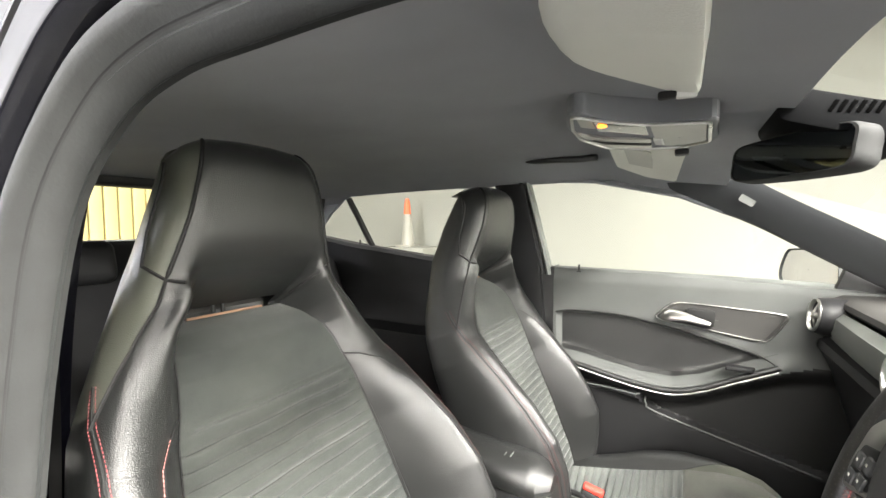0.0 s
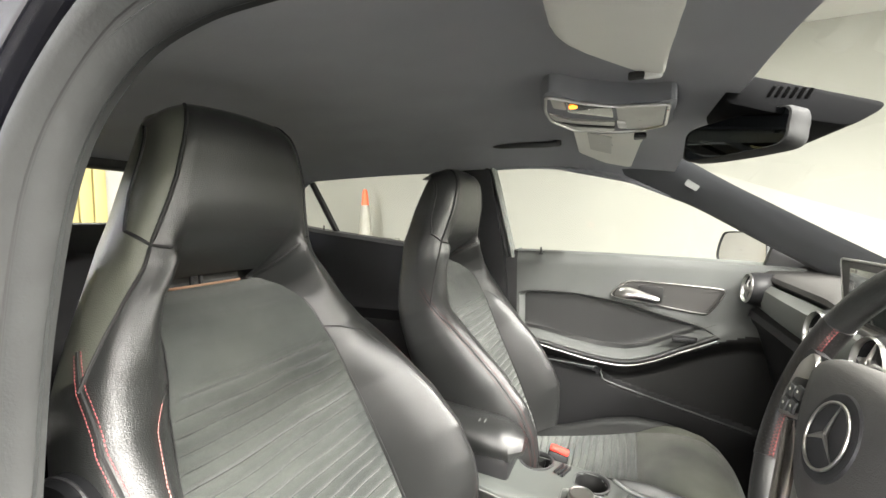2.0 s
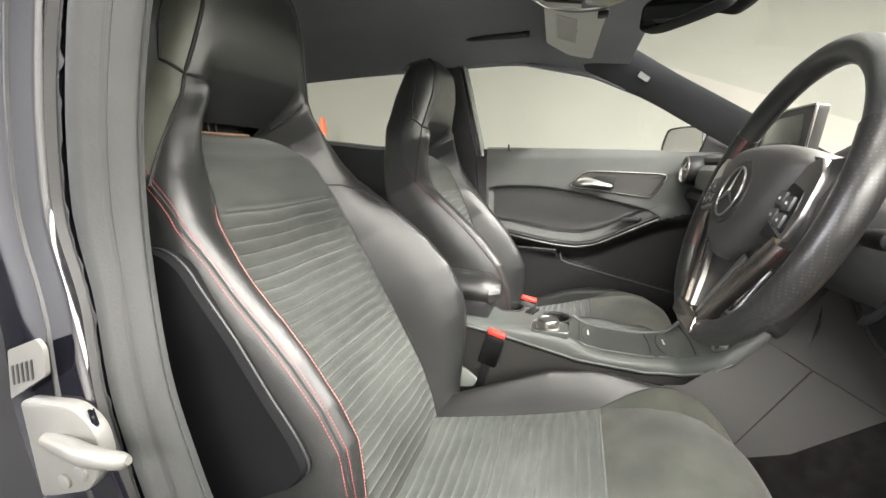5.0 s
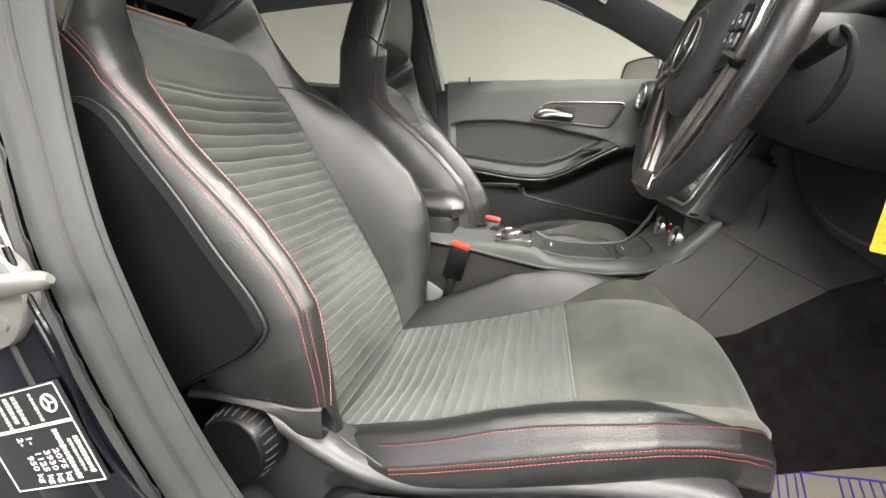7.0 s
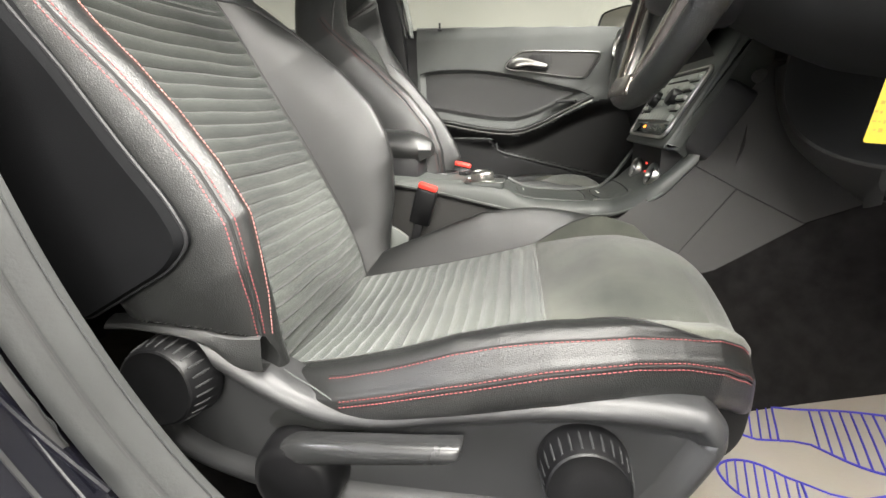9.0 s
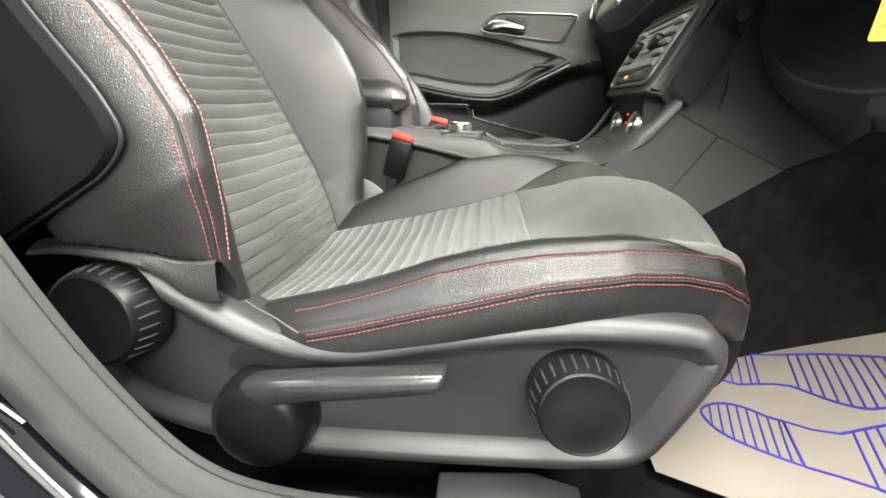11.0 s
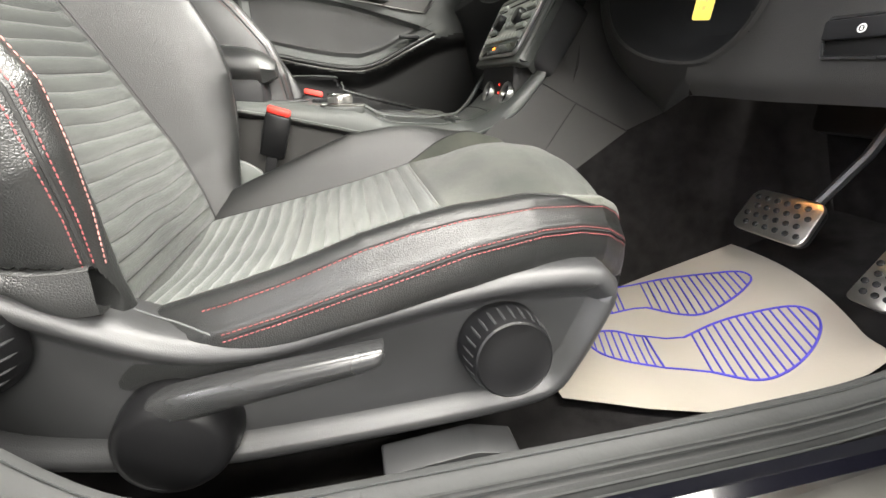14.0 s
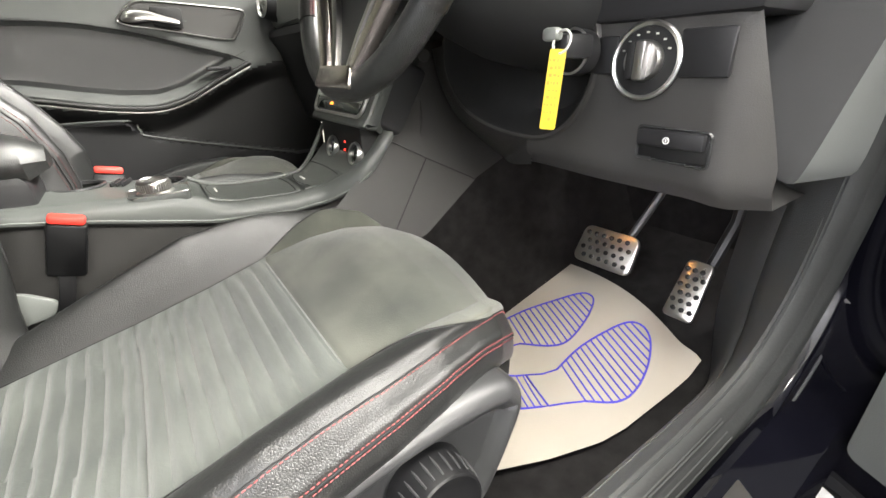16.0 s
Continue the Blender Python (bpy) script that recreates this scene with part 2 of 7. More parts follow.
def tube(points, r, seg=8, bm=None, caps=True, closed=False, flat=1.0):
    """A round bar along a line."""
    p = [Vector(q) for q in points]
    rows = []
    side = None
    for i, q in enumerate(p):
        if closed:
            d = p[(i + 1) % len(p)] - p[i - 1]
        else:
            d = p[min(i + 1, len(p) - 1)] - p[max(i - 1, 0)]
        d.normalize()
        if side is None:
            side = d.orthogonal().normalized()
        side = (side - d * side.dot(d)).normalized()
        up = d.cross(side)
        rad = r[i] if isinstance(r, (list, tuple)) else r
        rows.append([q + side * math.cos(a) * rad + up * math.sin(a) * rad * flat for a in [2 * math.pi * k / seg for k in range(seg)]])
    if closed:
        rows.append(rows[0])
        bm = grid(rows, True, False, bm)
        bmesh.ops.remove_doubles(bm, verts=bm.verts[:], dist=1e-6)
        return bm
    return grid(rows, True, caps, bm)


def box(bm, centre, size, bevel=0.0, rot=(0, 0, 0), seg=2):
    bm = bm or bmesh.new()
    m = pose(*centre, *rot) @ Matrix.Diagonal((*size, 1))
    r = bmesh.ops.create_cube(bm, size=1.0, matrix=m)
    if bevel:
        es = list({e for v in r["verts"] for e in v.link_edges})
        bmesh.ops.bevel(bm, geom=es, offset=bevel, segments=seg, affect="EDGES", profile=0.5)
    return bm


def prism(outline, axis, a, b, bevel=0.0, bm=None, seg=2):
    """A flat outline (2D) drawn out along an axis from a to b. axis y: outline is (x, z); x: (y, z); z: (x, y)."""
    bm = bm or bmesh.new()

    def at(u, v, w):
        return {"y": (u, w, v), "x": (w, u, v), "z": (u, v, w)}[axis]
    va = [bm.verts.new(at(u, v, a)) for u, v in outline]
    vb = [bm.verts.new(at(u, v, b)) for u, v in outline]
    n = len(outline)
    fs = [bm.faces.new(va), bm.faces.new(vb[::-1])]
    for i in range(n):
        fs.append(bm.faces.new((va[i], vb[i], vb[(i + 1) % n], va[(i + 1) % n])))
    bmesh.ops.recalc_face_normals(bm, faces=fs)
    if bevel:
        es = [e for f in fs[:2] for e in f.edges]
        bmesh.ops.bevel(bm, geom=list(set(es)), offset=bevel, segments=seg, affect="EDGES", profile=0.5)
    return bm


def smooth_outline(points, steps=6):
    """A closed smooth outline through 2D points."""
    n = len(points)
    p = [Vector((*q, 0)) for q in points]
    out = []
    for i in range(n):
        a, b, c, d = p[i - 1], p[i], p[(i + 1) % n], p[(i + 2) % n]
        for k in range(steps):
            t = k / steps
            v = 0.5 * (2 * b + (c - a) * t + (2 * a - 5 * b + 4 * c - d) * t * t + (3 * b - a - 3 * c + d) * t ** 3)
            out.append((v.x, v.y))
    return out


def round_outline(points, r, steps=5):
    """A closed outline with its corners rounded by about r."""
    out = []
    n = len(points)
    for i in range(n):
        a, b, c = Vector(points[i - 1]), Vector(points[i]), Vector(points[(i + 1) % n])
        ra = min(r, (a - b).length * 0.45)
        rc = min(r, (c - b).length * 0.45)
        p, q = b + (a - b).normalized() * ra, b + (c - b).normalized() * rc
        for k in range(steps + 1):
            t = k / steps
            v = (1 - t) ** 2 * p + 2 * t * (1 - t) * b + t * t * q
            out.append((v.x, v.y))
    return out


def lathe(profile, origin, axis, seg=40, bm=None):
    """A turned body: profile of (radius, height) along axis from origin."""
    z = Vector(axis).normalized()
    x = z.orthogonal().normalized()
    y = z.cross(x)
    o = Vector(origin)
    rows = [[o + z * h + (x * math.cos(a) + y * math.sin(a)) * max(r, 1e-5) for a in [2 * math.pi * k / seg for k in range(seg)]] for r, h in profile]
    bm = grid(rows, True, False, bm)
    bmesh.ops.remove_doubles(bm, verts=bm.verts[:], dist=2e-5)
    return bm


def dashes(points, length, gap, r, bm=None, lift=Vector((0, 0, 0))):
    """Stitches along a line: short rounded bars."""
    bm = bm or bmesh.new()
    p = [Vector(q) for q in points]
    acc, here, nxt = 0.0, False, gap
    for a, b in zip(p, p[1:]):
        seg = (b - a).length
        if seg < 1e-7:
            continue
        d = (b - a) / seg
        while nxt < acc + seg:
            c = a + d * (nxt - acc) + lift
            tube([c - d * length * 0.5, c - d * length * 0.3, c + d * length * 0.3, c + d * length * 0.5], [r * 0.4, r, r, r * 0.4], 5, bm)
            nxt += length + gap
        acc += seg
    return bm

# ---- the seats ----
STEPS = 9
BACK_W = [(-0.03, 0.225), (0.04, 0.258), (0.15, 0.284), (0.40, 0.289), (0.56, 0.279), (0.64, 0.262), (0.70, 0.238), (0.755, 0.214), (0.80, 0.194), (0.86, 0.168), (0.92, 0.146), (0.955, 0.134), (0.970, 0.1285), (0.983, 0.118), (0.993, 0.102), (1.0, 0.078)]
BACK_I = [(-0.03, 0.178), (0.0, 0.184), (0.10, 0.194), (0.30, 0.193), (0.47, 0.189), (0.58, 0.172), (0.62, 0.160), (0.69, 0.146), (0.73, 0.128), (0.755, 0.108), (0.77, 0.10), (0.80, 0.108), (0.90, 0.092), (0.95, 0.080), (1.0, 0.055)]
BACK_E = [(-0.03, 0.0), (0.0, 0.005), (0.05, 0.018), (0.14, 0.030), (0.30, 0.036), (0.47, 0.038), (0.60, 0.050), (0.66, 0.052), (0.70, 0.044), (0.74, 0.022), (0.766, 0.0)]
BACK_N = [(-0.03, 0.0), (0.72, 0.0), (0.765, 0.002), (0.777, -0.02), (0.786, 0.04), (0.797, 0.098), (0.812, 0.130), (0.84, 0.158), (0.88, 0.187), (0.92, 0.210), (0.940, 0.218), (0.955, 0.2185), (0.970, 0.2145), (0.982, 0.205), (0.992, 0.190), (1.0, 0.160)]
BACK_S = [(0.55, 0.082), (0.66, 0.092), (0.72, 0.104), (0.76, 0.113), (0.80, 0.126), (0.84, 0.156), (0.88, 0.187), (0.92, 0.210), (0.940, 0.218), (0.955, 0.2185), (0.970, 0.2145), (0.982, 0.205), (0.992, 0.190), (1.0, 0.160)]
BACK_B = [(-0.03, 0.032), (0.05, 0.074), (0.10, 0.104), (0.15, 0.130), (0.20, 0.149), (0.26, 0.151), (0.33, 0.144), (0.39, 0.133), (0.45, 0.116), (0.52, 0.101), (0.57, 0.090), (0.65, 0.088), (0.72, 0.098), (0.80, 0.10), (1.0, 0.10)]
BACK_BI = [(-0.03, 0.040), (0.05, 0.084), (0.10, 0.118), (0.15, 0.147), (0.20, 0.173), (0.25, 0.187), (0.32, 0.191), (0.41, 0.170), (0.51, 0.131), (0.57, 0.106), (0.61, 0.090), (0.65, 0.088), (0.72, 0.098), (0.80, 0.10), (1.0, 0.10)]
BACK_R = [(-0.03, -0.10), (0.3, -0.10), (0.62, -0.075), (0.75, -0.045), (0.85, -0.01), (0.92, 0.05), (1.0, 0.14)]


def back_section(s, side=-1):
    """Half a section of the backrest, from the middle of the front round to the middle of the rear: smooth points (w, n)."""
    W, I, n0, B, nb, ns = (lerp_table(t, s) for t in (BACK_W, BACK_I, BACK_N, BACK_B, BACK_R, BACK_S))
    e = lerp_table(BACK_E, s)
    if side > 0:
        B = lerp_table(BACK_BI, s)
    h = step(0.58, 0.78, s)
    d = W - I
    low = [(I, e), (I + 0.24 * d, e + 0.64 * (B - e)), (I + 0.52 * d, B), (I + 0.80 * d, 0.98 * B), (W - 0.002, 0.72 * B), (W, 0.15 * B), (W - 0.008, -0.05), (W - 0.06, nb)]
    high = [(I, n0 + e), (I + 0.25 * d, ns - 0.002), (I + 0.50 * d, ns - 0.010), (I + 0.78 * d, ns - 0.030), (W - 0.004, ns - 0.062), (W, (ns + nb) / 2 - 0.01), (W - 0.012, nb + 0.015), (W - 0.05, nb)]
    mixed = [(a[0] * (1 - h) + b[0] * h, a[1] * (1 - h) + b[1] * h) for a, b in zip(low, high)]
    return I, n0, nb, catmull([(w, n, 0) for w, n in mixed], STEPS)


class Backrest:
    """The backrest's frame: s runs up it, w across, n out of its front."""

    def __init__(self, x, y, z, recline, flip=1):
        a = radians(recline)
        self.flip = flip
        self.o, self.up, self.out = Vector((x, y, z)), Vector((-math.sin(a), 0, math.cos(a))), Vector((math.cos(a), 0, math.sin(a)))

    def at(self, s, w, n):
        s = s if s < 0.88 else 0.88 + (s - 0.88) * 1.12
        return self.o + self.up * s + self.out * n + Vector((0, w * self.flip, 0))

    def line(self, table, side, lift=0.0015):
        """A line on the shell: (s, q), q being 0 at the insert's edge and 7 at the rear corner."""
        out = []
        for (s0, q0), (s1, q1) in zip(table, table[1:]):
            k = max(2, int(abs(s1 - s0) / 0.006))
            for i in range(k):
                t = i / k
                s, q = s0 + (s1 - s0) * t, q0 + (q1 - q0) * t
                sec = back_section(s, side)[3]
                f = min(max(q * STEPS, 0), len(sec) - 1.001)
                a, b = sec[int(f)], sec[int(f) + 1]
                p = a.lerp(b, f - int(f))
                d = (b - a)
                nrm = Vector((-d.y, d.x, 0)).normalized()
                if nrm.dot(p - Vector((lerp_table(BACK_I, s), -0.05, 0))) < 0:
                    nrm = -nrm
                p = p + nrm * lift
                out.append(self.at(s, side * p.x, p.y))
        return out


PITCH = 0.0236
HEM = [(-0.40, 0.548), (-0.306, 0.554), (-0.261, 0.551), (-0.207, 0.543), (-0.180, 0.536), (-0.147, 0.530), (-0.13, 0.44)]


def rib(u, period, soft=0.5):
    """The height of one cushion rib: a soft roll between narrow valleys."""
    t = (u / period) % 1.0
    return abs(math.sin(math.pi * t)) ** soft


def ripple(s, w):
    """How far a rib wanders up or down along its length."""
    return 0.0045 * noise.noise((w * 9, s * 14, 2.7)) * step(0.0, 0.05, s) * step(0.62, 0.57, s)


def backrest_parts(seat, fr, driver=True):
    rows, info = [], []
    ss = [-0.0236 * 1.5 + PITCH / 6 * k for k in range(163)] + [0.607 + 0.0047 * k for k in range(26)] + [0.730 + 0.004 * k for k in range(22)] + [0.825 + 0.01 * k for k in range(13)] + [0.955, 0.9625, 0.970, 0.9765, 0.983, 0.988, 0.993, 0.9965, 1.0]
    nc = 14
    for s in ss:
        I, n0, nb, sec = back_section(s)
        e = lerp_table(BACK_E, s)
        inner_sec = back_section(s, 1)[3]
        front = []
        for k in range(-nc, nc + 1):
            f = k / nc
            w, n = f * I, n0
            if s < 0.766:
                n = n0 + e * (0.74 + 0.26 * f * f)
                fade = step(0.60, 0.585, s) * (1 - abs(f) ** 22)
                amp = 0.0075 + 0.0055 * step(0.48, 0.12, s)
                n += (amp * rib(s, PITCH, 0.55) - 0.75 * amp) * fade + 0.0012 * noise.noise((w * 17, s * 21, 4.0)) * fade
                for groove in (12 * PITCH, 20 * PITCH, 0.600):
                    n -= 0.005 * math.exp(-((s - groove) / 0.0032) ** 2) * (1 - abs(f) ** 22)
            else:
                n += 0.004 * (1 - f * f)
            front.append((w, n))
        left, right = [(-p.x, p.y) for p in sec[::-1]], [(p.x, p.y) for p in inner_sec]
        sag = 0.002 * step(0.74, 0.55, s) * step(0.0, 0.1, s)
        rows.append([fr.at(s, w, n) for w, n in left] + [fr.at(s - sag * (1 - (w / I) ** 2) + ripple(s, w), w, n) for w, n in front[1:-1]] + [fr.at(s, w, n) for w, n in right])
        if driver:
            for p in rows[-1]:
                hem = lerp_table(HEM, p.x)
                p.y += (max(p.y, -0.668) - p.y) * step(hem + 0.003, hem - 0.008, p.z)
        info.append(s)
    m = len(sec)
    lo, hi = m - 1, m - 1 + 2 * nc

    def is_insert(i, j):
        return info[i + 1] <= 0.766 and lo <= j < hi

    def is_gap(i, j):
        return 0.766 < info[i + 1] <= 0.784 and lo + 2 <= j < hi - 2

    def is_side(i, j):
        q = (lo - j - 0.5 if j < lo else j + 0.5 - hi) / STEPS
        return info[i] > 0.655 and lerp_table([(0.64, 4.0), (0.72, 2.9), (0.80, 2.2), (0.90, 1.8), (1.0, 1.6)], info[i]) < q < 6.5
    # The driver's headrest side is coloured paler to stand for glare.
    part("headrest_side", grid(rows, True, keep=is_side), GLARE_LEATHER if driver else LEATHER, seat, "black leather side of the headrest, glare painted as paler olive" if driver else "")
    part("backrest_bolster", grid(rows, True, True, keep=lambda i, j: not is_insert(i, j) and not is_gap(i, j) and not is_side(i, j)), LEATHER, seat, "black grained leather side bolsters and headrest")
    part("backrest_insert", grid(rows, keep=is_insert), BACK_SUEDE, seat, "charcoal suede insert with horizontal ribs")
    for k in range(1, 26):
        line = []
        s = PITCH * k
        amp = 0.0075 + 0.0055 * step(0.48, 0.12, s)
        for i in range(-21, 22):
            f = i / 22
            w = f * lerp_table(BACK_I, s)
            sag = 0.002 * step(0.74, 0.55, s) * step(0.0, 0.1, s) * (1 - f * f)
            line.append(fr.at(s - sag + ripple(s, w), w, lerp_table(BACK_E, s) * (0.74 + 0.26 * f * f) - (0.75 * amp - 0.0004) * (1 - abs(f) ** 22)))
        part("channel_seam", tube(line, 0.0005, 5), SEAM, seat)
    gap = [[fr.at(s, f * 0.085, n) for f in (-1, -0.5, 0, 0.5, 1)] for s, n in ((0.758, -0.006), (0.766, -0.03), (0.785, -0.035), (0.80, -0.02), (0.815, 0.07))]
    part("top_piping", tube([fr.at(0.7675, w, 0.006 + 0.10 * w * w) for w in [-0.088 + 0.011 * k for k in range(14)]], 0.0022, 6), PIPING, seat, "tan piping along the top of the insert")
    for w in (-0.030, -0.012):
        part("headrest_post", tube([fr.at(0.760, w, -0.018), fr.at(0.80, w, 0.0)], 0.004, 8), BLACK, seat)
    part("headrest_recess", grid(gap), KNEE, seat, "dark recess under the headrest")
    for side in (-1, 1):
        for q, r, mat, label, rng in ((0.06, 0.0014, SEAM, "", [(0.0, 0.06), (0.70, 0.06)]),):
            part("seam", tube(fr.line(rng, side, 0.0005), r, 5), mat, seat)
        if side > 0:
            crest = [(0.62, 0.05), (0.606, 0.8), (0.58, 1.6), (0.52, 2.05), (0.42, 2.2), (0.33, 2.3), (0.20, 2.6), (0.10, 2.8)]
            part("seam", tube(fr.line(crest, side, 0.0006), 0.0017, 6), SEAM, seat)
        part("seam", tube(fr.line([(0.775, 0.3), (0.79, 1.4), (0.80, 2.2), (0.84, 2.0), (0.90, 1.8), (0.985, 1.6)], side, 0.0010), 0.0030, 6), SEAM, seat)
        part("seam", tube(fr.line([(0.64, 4.0), (0.72, 2.9), (0.80, 2.2), (0.83, 3.6), (0.88, 4.3), (0.97, 4.0)], side, 0.0010), 0.0026, 6), SEAM, seat)
        bright, pale = (THREAD, PALE_THREAD) if driver and side < 0 else (DULL_THREAD, SEAM)
        edge = [(0.068, 3.45), (0.11, 3.30), (0.18, 3.20), (0.26, 3.18), (0.35, 3.22), (0.50, 3.35), (0.58, 3.6), (0.64, 3.95), (0.70, 4.4)]
        part("seam", tube(fr.line(edge, side, 0.0004), 0.0020, 5), SEAM, seat)
        part("stitching", dashes(fr.line([(a, b - 0.19) for a, b in edge], side, 0.0008), 0.0040, 0.0016, 0.00066), bright, seat, "row of red stitches")
        part("stitching", dashes(fr.line([(a, b + 0.17) for a, b in edge], side, 0.0008), 0.0040, 0.0016, 0.00066), bright, seat, "row of red stitches")
        if side > 0:
            continue
        inner = [(0.062, 2.75), (0.11, 2.40), (0.18, 2.12), (0.30, 2.08), (0.42, 2.02), (0.50, 1.85), (0.56, 1.4), (0.60, 0.7), (0.622, 0.05)]
        part("seam", tube(fr.line(inner, side, 0.0002), 0.0013, 5), SEAM, seat)
        part("stitching", dashes(fr.line([(a, b + 0.1) for a, b in inner[:-1]], side, 0.001), 0.0040, 0.0016, 0.00066), pale, seat, "row of faded red stitches")


CUSH_Z = [(-0.22, 0.430), (-0.15, 0.446), (0.0, 0.478), (0.10, 0.503), (0.193, 0.530), (0.28, 0.547), (0.34, 0.549), (0.385, 0.543), (0.42, 0.526), (0.445, 0.498), (0.458, 0.465), (0.46, 0.43)]
CUSH_W = [(-0.22, 0.235), (-0.10, 0.250), (-0.05, 0.256), (0.08, 0.262), (0.20, 0.263), (0.273, 0.250), (0.343, 0.229), (0.382, 0.217), (0.411, 0.200), (0.435, 0.184), (0.452, 0.160), (0.46, 0.14)]
CUSH_U = [(-0.22, 0.0), (-0.05, 0.012), (0.03, 0.020), (0.088, 0.028), (0.141, 0.027), (0.20, 0.021), (0.273, 0.009), (0.343, -0.002), (0.411, -0.003), (0.46, -0.004)]
CUSH_L = [(-0.22, -0.022), (-0.05, -0.017), (0.08, -0.010), (0.20, -0.010), (0.29, -0.020), (0.375, -0.031), (0.413, -0.036), (0.46, -0.030)]
CUSH_B = [(-0.22, 0.024), (-0.136, 0.046), (0.0, 0.075), (0.084, 0.089), (0.165, 0.077), (0.22, 0.064), (0.283, 0.042), (0.33, 0.036), (0.39, 0.028), (0.43, 0.010), (0.46, 0.0)]
CUSH_T = [(-0.22, 0.09), (0.35, 0.13), (0.43, 0.125), (0.452, 0.10), (0.46, 0.06)]


def cushion_section(x, side=-1):
    """Half a section of the cushion: outer side with its stitched edges, inner side with its taller roll."""
    z, W, U, L, B, T = (lerp_table(t, x) for t in (CUSH_Z, CUSH_W, CUSH_U, CUSH_L, CUSH_B, CUSH_T))
    I = min(0.182, W - 0.045)
    if side > 0:
        W = min(W, 0.243)
        d = W - I
        low = [(I, z), (I + 0.22 * d, z + 0.62 * B), (I + 0.48 * d, z + B), (I + 0.80 * d, z + 0.72 * B - 0.003), (W, z - 0.015 + 0.2 * B), (W + 0.006, z - 0.040), (W + 0.003, z - 0.075), (W - 0.06, z - T)]
    else:
        d = W - I
        low = [(I, z), (I + 0.28 * d, z + 0.75 * (U + 0.007)), (I + 0.62 * d, z + U + 0.007), (W - 0.013, z + U - 0.0025), (W - 0.001, z + 0.45 * U + 0.55 * L), (W + 0.007, z + L), (W + 0.002, z + L - 0.045), (W - 0.06, z - T)]
    return I, z, [Vector(p) for p in catmull([(w, q, 0) for w, q in low], STEPS)]


def front_edge(x):
    """How far the smooth thigh support reaches out over the bolster at x."""
    return 3.0 * min(1, max(0, (x - 0.19) / 0.18)) ** 1.3


class Cushion:
    def __init__(self, x, y, z, flip=1):
        self.o, self.flip = Vector((x, y, z)), flip

    def line(self, table, side, lift=0.001):
        out = []
        for (x0, q0), (x1, q1) in zip(table, table[1:]):
            k = max(2, int(abs(x1 - x0) / 0.006))
            for i in range(k):
                t = i / k
                x, q = x0 + (x1 - x0) * t, q0 + (q1 - q0) * t
                sec = cushion_section(x, side)[2]
                f = min(max(q * STEPS, 0), len(sec) - 1.001)
                a, b = sec[int(f)], sec[int(f) + 1]
                d = b - a
                nrm = Vector((-d.y, d.x, 0)).normalized()
                p = a.lerp(b, f - int(f)) + nrm * lift
                out.append(self.o + Vector((x, side * self.flip * p.x, p.y)))
        return out


def hem_tab(seat):
    """The folded hem of the bolster along the side trim, its loose end, and the worn piping beside it."""
    line = catmull([(-0.350, -0.700, 0.548), (-0.306, -0.706, 0.554), (-0.261, -0.706, 0.551), (-0.207, -0.702, 0.543), (-0.180, -0.698, 0.536), (-0.147, -0.690, 0.534)], 4)
    rows = []
    for k, p in enumerate(line):
        u = k / (len(line) - 1)
        drop = 0.010 + 0.034 * step(0.45, 0.95, u)
        rows.append([p + Vector((0.0, dy, -dz)) for dy, dz in ((0.012, -0.004), (0.002, -0.001), (-0.003, 0.002), (-0.0045, drop * 0.35), (-0.007, drop * 0.75), (-0.006, drop), (0.004, drop + 0.002), (0.012, drop))])
    part("hem_tab", grid(rows), LEATHER, seat, "folded leather hem over the side trim")
    part("worn_piping", tube(catmull([(-0.126, -0.684, 0.487), (-0.109, -0.688, 0.479), (-0.09, -0.689, 0.469), (-0.066, -0.689, 0.452), (-0.050, -0.689, 0.442)], 4), 0.0012, 6), TRIM, seat, "worn grey piping at the rear of the cushion")


RIB = 0.0222


